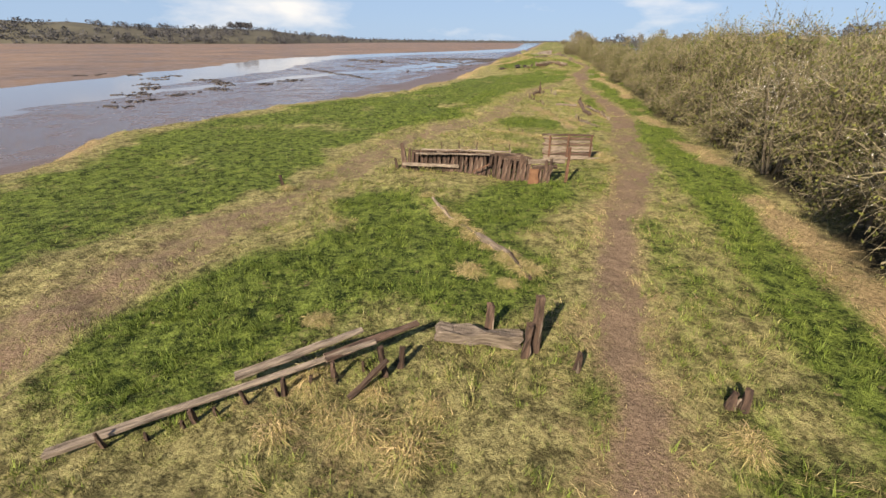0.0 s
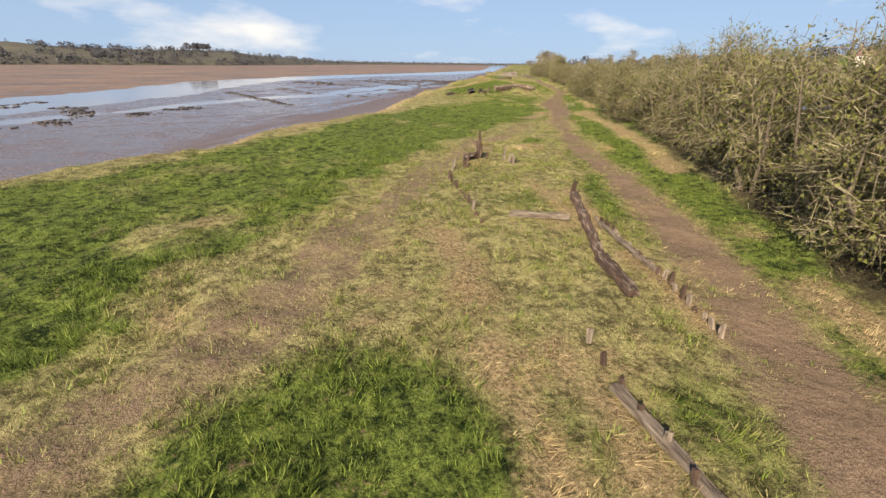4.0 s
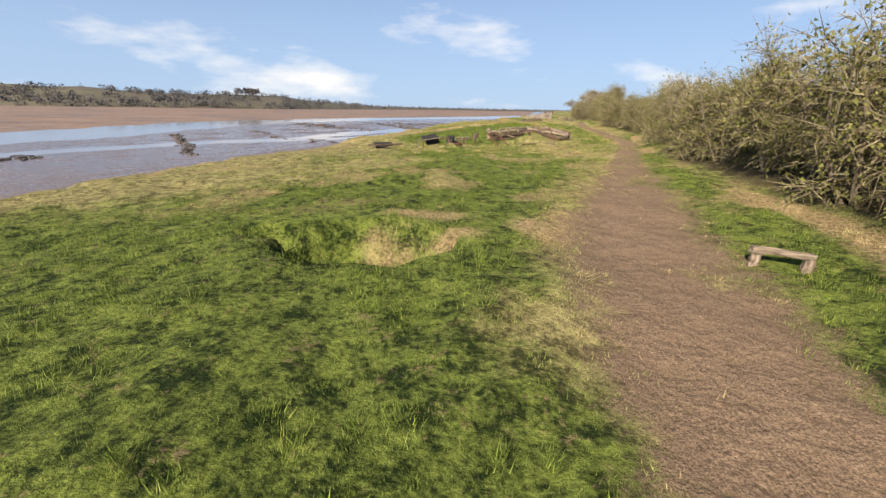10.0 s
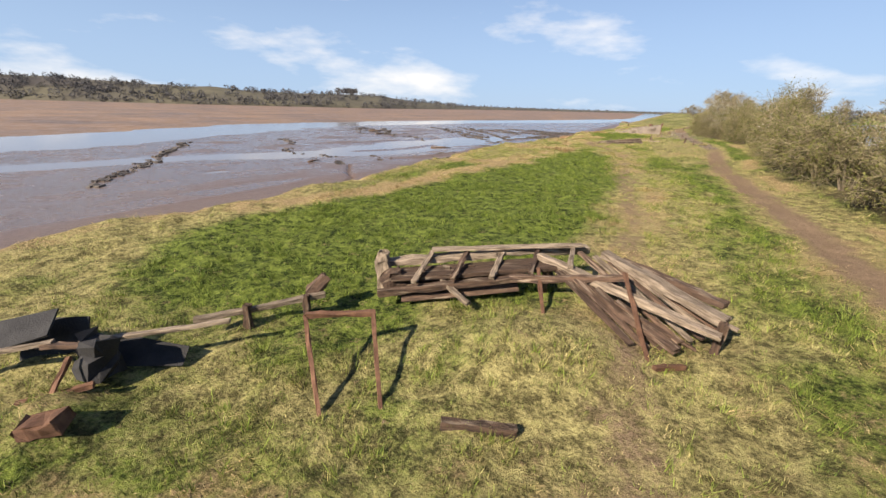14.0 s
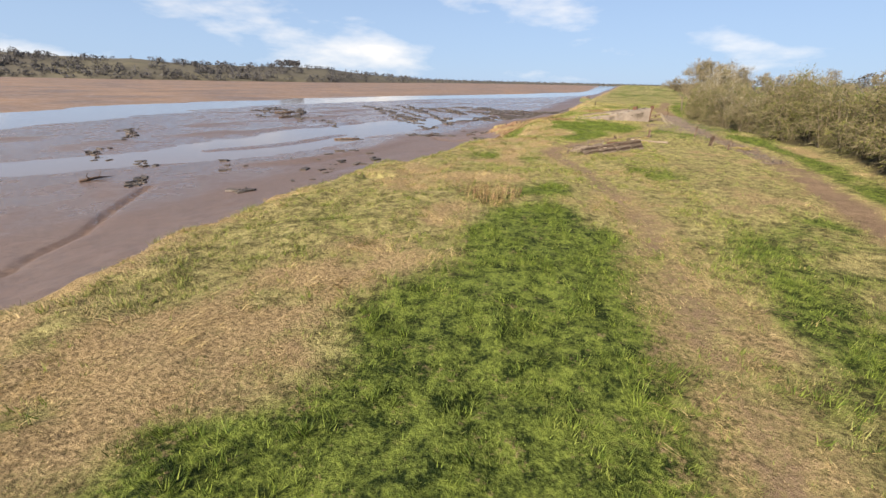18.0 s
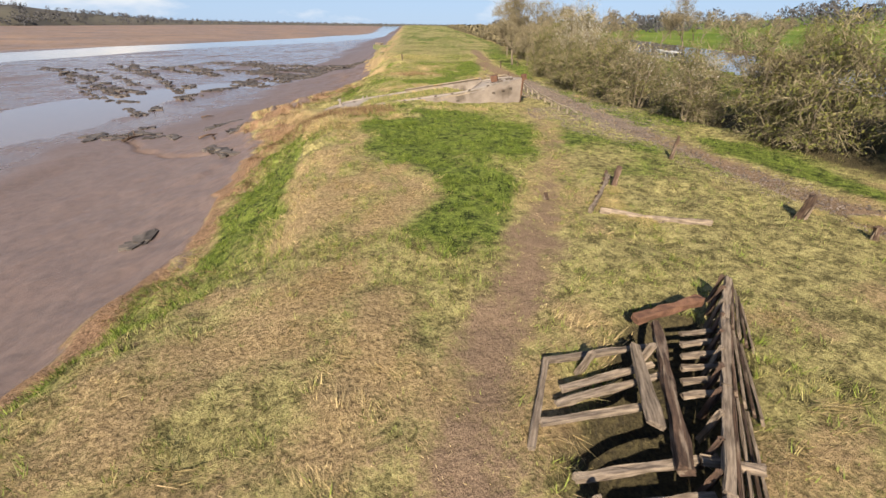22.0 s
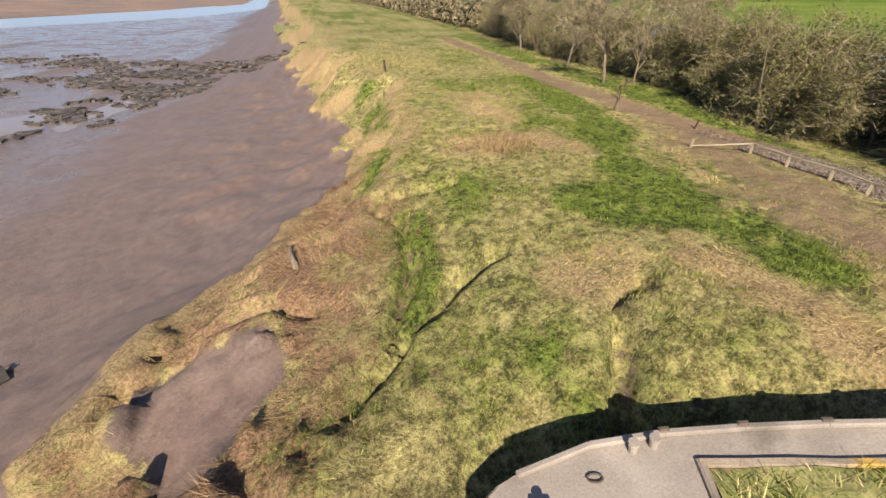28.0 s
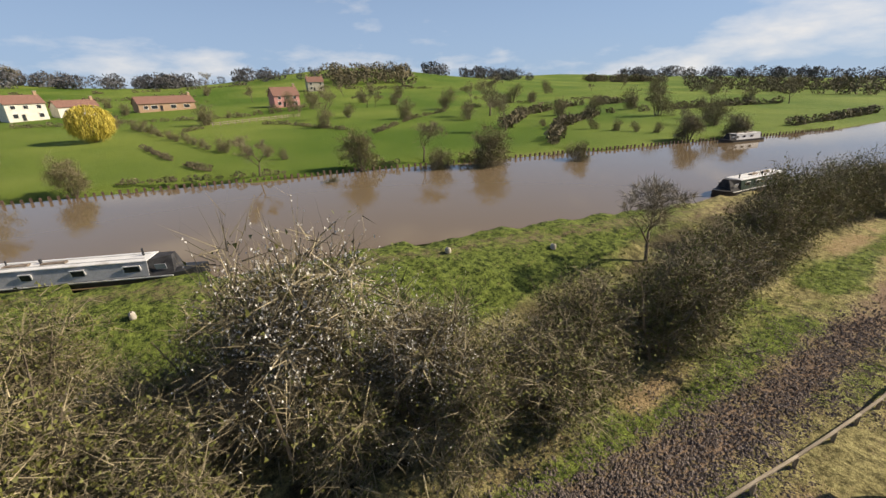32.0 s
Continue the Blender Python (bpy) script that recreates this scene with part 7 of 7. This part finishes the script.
def narrowboat(x, y, heading, length, cabin_mat, stripe_mat, label, wins):
    """A canal narrowboat; local +x is the bow."""
    top = thing("narrowboat", x, y, CANAL_Z, heading, label, "boat", "moored narrowboats")
    hw, L2 = 1.04, length / 2
    bm = bmesh.new()
    outline = [(-L2, -0.55), (-L2 + 0.5, -0.95), (-L2 + 1.2, -hw), (L2 - 2.6, -hw), (L2 - 1.3, -0.72), (L2 - 0.4, -0.28), (L2, 0), (L2 - 0.4, 0.28), (L2 - 1.3, 0.72), (L2 - 2.6, hw), (-L2 + 1.2, hw), (-L2 + 0.5, 0.95), (-L2, 0.55)]
    low = [bm.verts.new((a, b * 0.92, -0.5)) for a, b in outline]
    top_v = [bm.verts.new((a, b, 0.42 + 0.35 * max(0, (a - L2 + 3) / 3) ** 2)) for a, b in outline]
    k = len(outline)
    for i in range(k):
        bm.faces.new((low[i], low[(i + 1) % k], top_v[(i + 1) % k], top_v[i]))
    bm.faces.new(top_v)
    bm.faces.new(low[::-1])
    bmesh.ops.recalc_face_normals(bm, faces=bm.faces)
    part("hull", bm, M_BLACK, top)
    bm = bmesh.new()
    c0, c1 = -L2 + 1.7, L2 - 3.4
    v = [bm.verts.new((a, b, c)) for a in (c0, c1) for b, c in ((-hw + 0.08, 0.4), (hw - 0.08, 0.4), (hw - 0.24, 1.42), (-hw + 0.24, 1.42))]
    for q in ((0, 3, 2, 1), (4, 5, 6, 7), (0, 4, 7, 3), (1, 2, 6, 5)):
        bm.faces.new([v[j] for j in q])
    bmesh.ops.recalc_face_normals(bm, faces=bm.faces)
    part("cabin", bm, cabin_mat, top)
    bm = bmesh.new()
    box(bm, (c1 - c0 + 0.1, 2 * hw - 0.36, 0.09), ((c0 + c1) / 2, 0, 1.46), bevel=0.04)
    part("roof", bm, M_ROOF, top)
    for s in (-1, 1):
        bm = bmesh.new()
        box(bm, (length - 3.0, 0.05, 0.09), (-0.4, s * hw, 0.38), bevel=0.015)
        part("rubbing_strake", bm, stripe_mat, top)
        bm = bmesh.new()
        box(bm, (c1 - c0 - 0.4, 0.03, 0.05), ((c0 + c1) / 2, s * (hw - 0.62), 1.55), bevel=0.01)
        part("grab_rail", bm, stripe_mat, top)
        for wx, ww in wins:
            bm = bmesh.new()
            box(bm, (ww + 0.14, 0.06, 0.58), (wx, s * (hw - 0.155), 0.95), (-s * 9, 0, 0), bevel=0.02)
            wnd = part("window", bm, M_FRAME, top)
            bm = bmesh.new()
            box(bm, (ww, 0.04, 0.44), (wx, s * (hw - 0.13), 0.95), (-s * 9, 0, 0), bevel=0.01)
            part("pane", bm, M_PANE, wnd)
    bm = bmesh.new()
    v = [bm.verts.new(p) for p in ((c1, -0.92, 0.45), (c1, 0.92, 0.45), (c1, 0.75, 1.45), (c1, -0.75, 1.45), (c1 + 1.5, -0.8, 0.5), (c1 + 1.5, 0.8, 0.5), (c1 + 1.35, 0.3, 1.6), (c1 + 1.35, -0.3, 1.6))]
    for q in ((4, 5, 6, 7), (0, 4, 7, 3), (1, 2, 6, 5), (3, 7, 6, 2)):
        bm.faces.new([v[j] for j in q])
    bmesh.ops.recalc_face_normals(bm, faces=bm.faces)
    part("cratch_cover", bm, M_CANVAS, top, "black canvas cratch cover")
    for s in (-1, 1):
        bm = bmesh.new()
        box(bm, (0.7, 0.03, 0.42), (c1 + 0.75, s * 0.80, 0.98), (-s * 14, 0, 0), bevel=0.01)
        part("cover_window", bm, M_GREY, top)
    for px_, hh, r in ((c1 - 0.6, 0.5, 0.07), (c0 + 1.6, 0.35, 0.05), (c0 + 3.6, 0.3, 0.09)):
        bm = bmesh.new()
        tube(bm, [(px_, 0.2, 1.48), (px_, 0.2, 1.5 + hh)], [r, r * 0.9], 10)
        part("chimney", bm, M_BLACK, top)
    for px_ in (c0 + 2.4, c0 + 4.6):
        bm = bmesh.new()
        box(bm, (1.4, 0.4, 0.14), (px_, -0.15, 1.57), (0, 0, 6), bevel=0.03)
        part("roof_box", bm, M_OLD, top)
    bm = bmesh.new()
    tube(bm, [(-L2 + 0.6, 0, 0.4), (-L2 + 0.5, 0, 1.15), (-L2 + 1.3, 0, 1.3)], [0.04, 0.035, 0.03], 7)
    part("tiller", bm, M_IRON, top)
    return top


narrowboat(92.4, 260.6, -119.6, 15.5, M_GREY, M_ROOF, "grey narrowboat with white roof moored at the bank", [(3.4, 0.95), (0.2, 0.75), (-2.8, 0.6), (-5, 0.6)])
narrowboat(71.9, 202.9, 78, 13.5, M_GREEN, M_ROOF, "dark green narrowboat with pale stripe moored at the bank", [(2.2, 0.7), (0.4, 0.7), (-1.6, 0.7), (-3.4, 0.7)])
narrowboat(86.0, 161.5, 71, 11.5, M_ROOF, M_IRON, "white and grey narrowboat moored on the far bank", [(2.2, 0.7), (0.4, 0.7), (-1.6, 0.7)])
narrowboat(103.0, 288.5, -117, 13.0, M_ROOF, M_GREY, "white cabin boat moored beyond the trees", [(2.2, 0.7), (0.4, 0.7), (-1.6, 0.7)])
# dark wooden piling along the far bank
pv, pf_ = [], []
ys = np.arange(130, 292, 0.85)
n = len(ys)
xs = along(CANAL_F, ys) + 0.1 + RNG.uniform(-0.08, 0.08, n)
c = cube[None] * np.array([0.22, 0.26, 1.0]) * RNG.uniform(0.8, 1.2, (n, 1, 1)) + np.stack([xs, ys, np.full(n, CANAL_Z + 0.05)], -1)[:, None]
put("bank_piling", raw_mesh("bank_piling", c.reshape(-1, 3), (cf_[None] + np.arange(n)[:, None, None] * 8).reshape(-1, 3), M_DARK), label="row of dark wooden piles edging the far canal bank", category="piling", kind="stuff")
for x, y in ((84.3, 258.6), (75.2, 233.2), (79.3, 240.0)):
    bm = bmesh.new()
    s = thing("mooring_stone", x, y, gz(x, y), 0, "small pale mooring stone in the towpath grass", "stone", "mooring stones on the towpath")
    box(bm, (0.4, 0.3, 0.4), (0, 0, 0.15), bevel=0.08, rough=0.03, cuts=1)
    part("block", bm, M_STONE, s)
    bm = bmesh.new()
    tube(bm, [(0, 0, 0.3), (0, 0, 0.42)], [0.05, 0.04], 8)
    part("ring_bolt", bm, M_IRON, s)

# ---- grass, straw and reeds ----
def blade_material(name):
    mt = bpy.data.materials.new(name)
    mt.use_nodes = True
    nt = mt.node_tree
    b = nt.nodes["Principled BSDF"]
    at_ = nt.nodes.new("ShaderNodeAttribute")
    at_.attribute_name = "straw"
    r = nt.nodes.new("ShaderNodeValToRGB")
    els = r.color_ramp.elements
    els[0].position, els[0].color = 0.0, (0.062, 0.108, 0.017, 1)
    els[1].position, els[1].color = 1.0, (0.25, 0.16, 0.095, 1)
    for p, col in ((0.25, (0.205, 0.262, 0.05, 1)), (0.45, (0.37, 0.335, 0.145, 1)), (0.62, (0.47, 0.36, 0.17, 1)), (0.8, (0.56, 0.44, 0.245, 1)), (0.9, (0.40, 0.26, 0.15, 1))):
        e = els.new(p)
        e.color = col
    gm = nt.nodes.new("ShaderNodeNewGeometry")
    rg = nt.nodes.new("ShaderNodeMapRange")
    rg.inputs["To Min"].default_value, rg.inputs["To Max"].default_value = 0.35, 1.65
    nt.links.new(gm.outputs["Random Per Island"], rg.inputs["Value"])
    hs = nt.nodes.new("ShaderNodeHueSaturation")
    nt.links.new(rg.outputs["Result"], hs.inputs["Value"])
    nt.links.new(at_.outputs["Fac"], r.inputs["Fac"])
    nt.links.new(r.outputs["Color"], hs.inputs["Color"])
    nt.links.new(hs.outputs["Color"], b.inputs["Base Color"])
    b.inputs["Roughness"].default_value, b.inputs["Specular IOR Level"].default_value = 0.6, 0.25
    tl = nt.nodes.new("ShaderNodeBsdfTranslucent")
    nt.links.new(hs.outputs["Color"], tl.inputs["Color"])
    mx = nt.nodes.new("ShaderNodeMixShader")
    mx.inputs["Fac"].default_value = 0.3
    nt.links.new(b.outputs["BSDF"], mx.inputs[1])
    nt.links.new(tl.outputs["BSDF"], mx.inputs[2])
    nt.links.new(mx.outputs["Shader"], nt.nodes["Material Output"].inputs["Surface"])
    return mt


M_BLADE = blade_material("grass blades")
REEDS = [(39.2, 239.3, 4.4, 3.4, 0.98, 0.5), (38.0, 233.8, 1.6, 3.0, 0.76, 0.5), (51.5, 267.5, 2.6, 2.0, 0.95, 0.5), (60, 300, 6, 8, 0.5, 0.5), (33.5, 187.5, 1.6, 2.2, 0.93, 0.6)]
BARGE_AX = [(38.4, 251.8), (55.7, 238.9)]


def grass(name, count, y0, y1, left, right, blades, seed, label, scale=1.0):
    rng = np.random.default_rng(seed)
    y = rng.uniform(y0, y1, count)
    le, ri = left(y), right(y)
    x = le + (ri - le) * rng.uniform(0, 1, count)
    cell = 0.46
    ix, iy = np.floor(x / cell), np.floor(y / cell)
    cx_, cy_ = (ix + 0.15 + 0.7 * lattice(ix, iy, 3)) * cell, (iy + 0.15 + 0.7 * lattice(ix, iy, 4)) * cell
    draw = 0.45 + 0.35 * lattice(ix, iy, 5)
    ox, oy = (x - cx_) * draw, (y - cy_) * draw
    x, y = cx_ + ox, cy_ + oy
    size_ = 0.45 + 1.1 * lattice(ix, iy, 6)
    z, d = terrain(x, y)
    pth, dry, lush, under, mud, marsh = masks(x, y, z, d)
    tuss = fbm(x, y, 0.9, 2, 300)
    keep = (mud < 0.5 + 0.3 * rng.uniform(-1, 1, count)) & (rng.uniform(0, 1, count) > pth * 1.02) & (rng.uniform(0, 1, count) < 0.35 + 1.0 * smooth(0.3, 0.6, tuss)) & (off_line(BARGE_AX, x, y) > 2.75) & (under < 0.9)
    x, y, z, d, pth, dry, lush, tuss, marsh, ox, oy, size_ = (a[keep] for a in (x, y, z, d, pth, dry, lush, tuss, marsh, ox, oy, size_))
    n = len(x)
    straw = np.where(rng.uniform(0, 1, n) < dry * 1.1 - 0.05, rng.uniform(0.58, 0.85, n), np.where(lush > rng.uniform(0.2, 0.8, n), rng.uniform(0.0, 0.30, n), rng.uniform(0.16, 0.56, n)))
    sw = rng.uniform(0, 1, n) < marsh * 0.95
    straw = np.where(sw, rng.uniform(0.85, 1.0, n), straw)
    height = np.where(straw > 0.57, rng.uniform(0.05, 0.17, n), np.where(straw < 0.31, rng.uniform(0.09, 0.26, n), rng.uniform(0.05, 0.17, n))) * (0.5 + 0.9 * smooth(0.40, 0.72, tuss)) * size_ * np.where(np.hypot(ox, oy) < 0.09, 1.25, 0.85) * (1 - 0.6 * pth)
    height = np.minimum(height, rng.uniform(0.2, 0.34, n))
    low = 1 - 0.35 * smooth(60, 72, y) * smooth(132, 122, y)
    height = np.where(sw, rng.uniform(0.12, 0.30, n), height) * low
    for cx, cy, rx_, ry_, tone, tall in REEDS:
        inside = ((x - cx) / rx_) ** 2 + ((y - cy) / ry_) ** 2 < rng.uniform(0.1, 1.35, n)
        height, straw = np.where(inside, rng.uniform(0.5, 1.0, n) * tall, height), np.where(inside, np.clip(tone + rng.uniform(-0.12, 0.12, n) - np.where(rng.uniform(0, 1, n) < 0.2, 0.42, 0.0), 0, 1), straw)
    wind = fbm(x, y, 4.0, 2, 310) * 10.0
    out_a = np.arctan2(oy, ox)
    V = np.empty((blades, n, 3, 3))
    for k in range(blades):
        a = np.where(straw > 0.57, wind, out_a) + rng.normal(size=n) * np.where(straw > 0.57, 0.4, 0.9)
        lean = rng.uniform(0.25, 1.0, n) * np.where(height > 0.38, 0.45, np.where(straw > 0.57, 3.2, 0.95))
        px_, py_ = x + rng.normal(size=n) * 0.06, y + rng.normal(size=n) * 0.06
        w = (0.007 + 0.011 * height) * rng.uniform(0.8, 1.4, n) * scale * low
        sa = rng.uniform(0, math.tau, n)
        hgt = height * rng.uniform(0.6, 1.1, n)
        V[k, :, 0] = np.stack([px_ - np.cos(sa) * w, py_ - np.sin(sa) * w, z - 0.03], -1)
        V[k, :, 1] = np.stack([px_ + np.cos(sa) * w, py_ + np.sin(sa) * w, z - 0.03], -1)
        V[k, :, 2] = np.stack([px_ + np.cos(a) * lean * hgt, py_ + np.sin(a) * lean * hgt, z + hgt], -1)
    st = np.repeat(np.tile(np.clip(straw, 0, 1), blades), 3)
    v = V.reshape(-1, 3)
    return put(name, raw_mesh(name, v, np.arange(len(v)).reshape(-1, 3), M_BLADE, colours={"straw": st}), label=label, category="grass", kind="stuff")


MIDLINE = [(-10, -1), (0, 1), (35, 8), (55, 16.5), (88, 24), (120, 30), (145, 32), (190, 34.5), (215, 38), (228, 41), (245, 43), (262, 50), (300, 62)]
grass("grass", 200000, -3, 312, lambda y: along(EDGE, y) + 0.5, lambda y: along(HEDGE, y) + 1.2, 3, 501, "rough green grass with straw-coloured tufts on the bank")
grass("grass", 300000, 3, 285, lambda y: np.maximum(along(EDGE, y) + 0.5, along(MIDLINE, y) - 13), lambda y: np.minimum(along(MIDLINE, y) + 11, along(HEDGE, y)), 4, 502, "rough green grass with straw-coloured tufts on the bank")

grass("grass", 16000, 232, 245, lambda y: 0 * y + 33, lambda y: 0 * y + 44.5, 3, 503, "brown dead reeds on the bank beside the barge")

# ---- drooping straw tussocks ----
def tussock_mesh(seed, strands=1100):
    rng = np.random.default_rng(seed)
    a = rng.normal(size=strands) * 1.3 + rng.choice([0.0, 2.4, 4.2], strands)
    r0, a0 = np.sqrt(rng.uniform(0, 0.30, strands)), rng.uniform(0, math.tau, strands)
    bx, by = r0 * np.cos(a0), r0 * np.sin(a0) * 0.7
    reach, rise = rng.uniform(0.2, 0.7, strands), rng.uniform(0.06, 0.32, strands) * (1.15 - r0)
    ca, sa = np.cos(a), np.sin(a)
    hop = [(0.0, -0.05), (0.35, 1.0), (0.8, 0.7), (1.0, 0.12)]
    P = np.stack([np.stack([bx + ca * reach * u, by + sa * reach * u, rise * h if h > 0 else np.full(strands, h)], -1) for u, h in hop], 1)
    P = P + rng.normal(size=P.shape) * 0.035
    w = np.array([0.008, 0.007, 0.005, 0.001])[None, :, None]
    side = np.stack([-sa, ca, rng.normal(size=strands) * 0.4], -1)[:, None] * w
    v = np.concatenate([P - side, P + side], 1).reshape(-1, 3)
    base = np.arange(strands)[:, None] * 8
    k3 = np.arange(3)[None]
    f = np.concatenate([np.stack([base + k3, base + k3 + 1, base + k3 + 5], -1), np.stack([base + k3, base + k3 + 5, base + k3 + 4], -1)], 1).reshape(-1, 3)
    return raw_mesh("straw", v, f, M_BLADE, colours={"straw": np.repeat(rng.uniform(0.30, 0.86, strands), 8)})


TUSSOCKS = [tussock_mesh(900 + k) for k in range(3)]
TUFT_A = [(3.6, 34.7), (4.3, 34.4), (5.0, 34.2), (5.7, 33.8), (6.3, 33.5), (7.4, 33.1), (8.3, 32.8), (-1.7, 5.6), (-0.6, 5.3), (-2.4, 6.0), (-3.2, 5.6), (-0.2, 6.2), (-3.4, 9.1), (0.9, 11.7), (2.0, 11.0), (5.9, 5.4), (10.2, 26.9), (10.6, 25.9), (9.8, 25.2), (1.0, 27.3), (2.0, 27.1), (3.2, 26.9), (4.3, 26.8), (-7.9, 20.0), (3.9, 31.0), (5.2, 29.9), (0.6, 15.6), (1.1, 14.6), (1.7, 13.6), (2.2, 12.6), (2.7, 11.9), (-1.4, 6.6), (-2.9, 6.9)]
TUFT_B = [(-0.7, 17.8), (-0.2, 17.0), (0.3, 16.5), (0.9, 15.0), (30.6, 124.3), (31.0, 124.9), (33.0, 124.1), (32.8, 126.4), (23.3, 128.4), (32.1, 131.0), (34.9, 125.2), (17.3, 64.8), (17.9, 63.6), (22.9, 64.0), (16.1, 64.1), (14.2, 65.4), (39.3, 160.3), (48.3, 215.1), (49.3, 216.8), (48.4, 215.6), (47.9, 214.4), (48.6, 213.8), (55.6, 212.4), (56.7, 211.4), (57.3, 211.0), (47.9, 236.3), (50.3, 237.9), (33.4, 187.2), (21.0, 126.5), (26.5, 128.4), (12.6, 59.4), (62.5, 263.8)]
for k, (x, y) in enumerate(TUFT_A + TUFT_B):
    s = thing("grass_tussock", x, y, gz(x, y), k * 77 % 360, "drooping tussock of dead straw-coloured grass", "tussock", "straw tussocks on the bank")
    f = 0.45 + 0.4 * ((k * 37) % 11) / 10
    s.scale = (f, f, f * 0.9)
    put("straw", TUSSOCKS[k % 3], s)


# ---- loose stones on the track behind the fence ----
M_GRAVEL = material("grey track stones", (0.075, 0.058, 0.048), (0.22, 0.178, 0.15), 6.0, 0.85, 0.0, 40, 0.6, island=0.5)
gr = np.random.default_rng(77)
n = 60000
ys = 203 + 61 * (1 - gr.uniform(0, 1, n) ** 1.0 * 1.0)
pr_ = np.array(PATH_R)
xs = np.interp(ys, pr_[:, 1], pr_[:, 0]) + np.clip(gr.normal(size=n), -1.7, 3.0) * (0.6 + 0.9 * fbm(ys, ys * 0, 3, 2, 402)) * along([(203, 0.5), (222, 1.0), (230, 2.4), (243, 2.2), (250, 1.2), (266, 0.5)], ys) - along([(203, 0.0), (226, 0.9), (242, 0.9), (249, 0.0)], ys)
ok = (off_line(BARGE_AX, xs, ys) > 2.9) & (gr.uniform(0, 1, n) < (0.12 + 0.88 * smooth(222, 231, ys)) * (1 - 0.92 * smooth(251, 263, ys)))
xs, ys = xs[ok], ys[ok]
n = len(xs)
zs = terrain(xs, ys)[0] - 0.04
octa = np.array([(1, 0, 0), (0, 1, 0), (-1, 0, 0), (0, -1, 0), (0, 0, 0.7), (0, 0, -0.7)], float)
of_ = np.array([(0, 1, 4), (1, 2, 4), (2, 3, 4), (3, 0, 4), (1, 0, 5), (2, 1, 5), (3, 2, 5), (0, 3, 5)])
sv = octa[None] * (0.03 + 0.055 * gr.uniform(0, 1, (n, 1, 1)) ** 2) * gr.uniform(0.6, 1.3, (n, 6, 3))
yaw = gr.uniform(0, math.tau, n)[:, None]
sv = np.stack([sv[..., 0] * np.cos(yaw) - sv[..., 1] * np.sin(yaw), sv[..., 0] * np.sin(yaw) + sv[..., 1] * np.cos(yaw), sv[..., 2]], -1) + np.stack([xs, ys, zs + 0.03], -1)[:, None]
put("gravel", raw_mesh("gravel", sv.reshape(-1, 3), (of_[None] + np.arange(n)[:, None, None] * 6).reshape(-1, 3), M_GRAVEL), label="grey and brown loose stones on the track", category="gravel", kind="stuff")

# ---- grass in the barge's hold ----
hold = np.random.default_rng(88)
n = 5200
hu, hv_ = hold.uniform(HOLD_ROWS[0] + 0.2, HOLD_ROWS[1] - 1.0, n), hold.uniform(-HOLD_ROWS[2] + 0.1, HOLD_ROWS[2] - 0.1, n)
hz0 = 0.0 - 0.9 * smooth(13.0, 17.0, hu)
hh = hold.uniform(0.08, 0.34, n)
ha, hl = hold.uniform(0, math.tau, n), hold.uniform(0.3, 1.3, n) * hh
foot = np.stack([hu - BL, hv_, hz0], -1)
wd = np.stack([np.cos(ha + 1.5), np.sin(ha + 1.5), ha * 0], -1) * 0.014
hv3 = np.stack([foot - wd, foot + wd, foot + np.stack([np.cos(ha) * hl, np.sin(ha) * hl, hh], -1)], 1).reshape(-1, 3)
put("hold_grass", raw_mesh("hold_grass", hv3, np.arange(3 * n).reshape(-1, 3), M_BLADE, colours={"straw": np.repeat(np.where(hold.uniform(0, 1, n) < 0.35, hold.uniform(0.55, 0.8, n), hold.uniform(0.1, 0.45, n)), 3)}), barge, label="green and straw grass blades")

# ---- leaning lamp post in the hedge, and a white cruiser on the canal ----
lp = thing("street_lamp", 101.5, 295.5, gz(101.5, 295.5), 0, "leaning pale grey lamp post rising out of the hedge", "street lamp")
bm = bmesh.new()
tube(bm, [(0, 0, -0.3), (-0.7, -0.7, 3.0), (-1.3, -1.3, 6.2)], [0.11, 0.09, 0.07], 8)
part("pole", bm, M_STONE, lp, smooth_faces=True)
bm = bmesh.new()
box(bm, (0.9, 0.24, 0.14), (-1.0, -1.6, 6.25), (0, 0, -40), bevel=0.05)
part("lamp_head", bm, M_STONE, lp)
cr = thing("cabin_cruiser", 104.8, 287.0, CANAL_Z, 62, "small white cabin cruiser moored on the canal", "boat")
bm = bmesh.new()
prism(bm, [(-3.0, -1.0), (1.6, -1.05), (3.4, 0), (1.6, 1.05), (-3.0, 1.0)], -0.3, 0.75)
part("hull", bm, M_FRAME, cr)
bm = bmesh.new()
box(bm, (2.6, 1.6, 0.9), (-0.3, 0, 1.15), bevel=0.18)
part("cabin", bm, M_FRAME, cr)
for sy in (-1, 1):
    bm = bmesh.new()
    box(bm, (1.7, 0.05, 0.34), (-0.3, sy * 0.81, 1.25), bevel=0.02)
    part("window", bm, M_IRON, cr)

# ---- a dark pool in the hollow ----
bm = bmesh.new()
ring = [bm.verts.new((HOLLOW[0] + 0.9 + math.cos(a) * r, HOLLOW[1] + 0.05 + math.sin(a) * r * 0.6, gz(*HOLLOW) + 0.22)) for a, r in ((k * math.tau / 20, 0.62 + 0.12 * math.sin(k * 2.1)) for k in range(20))]
bm.faces.new(ring)
me = bpy.data.meshes.new("water")
bm.to_mesh(me)
bm.free()
me.materials.append(M_CANAL)
put("water", me, label="small dark pool at the bottom of a hollow", category="water", kind="structure")
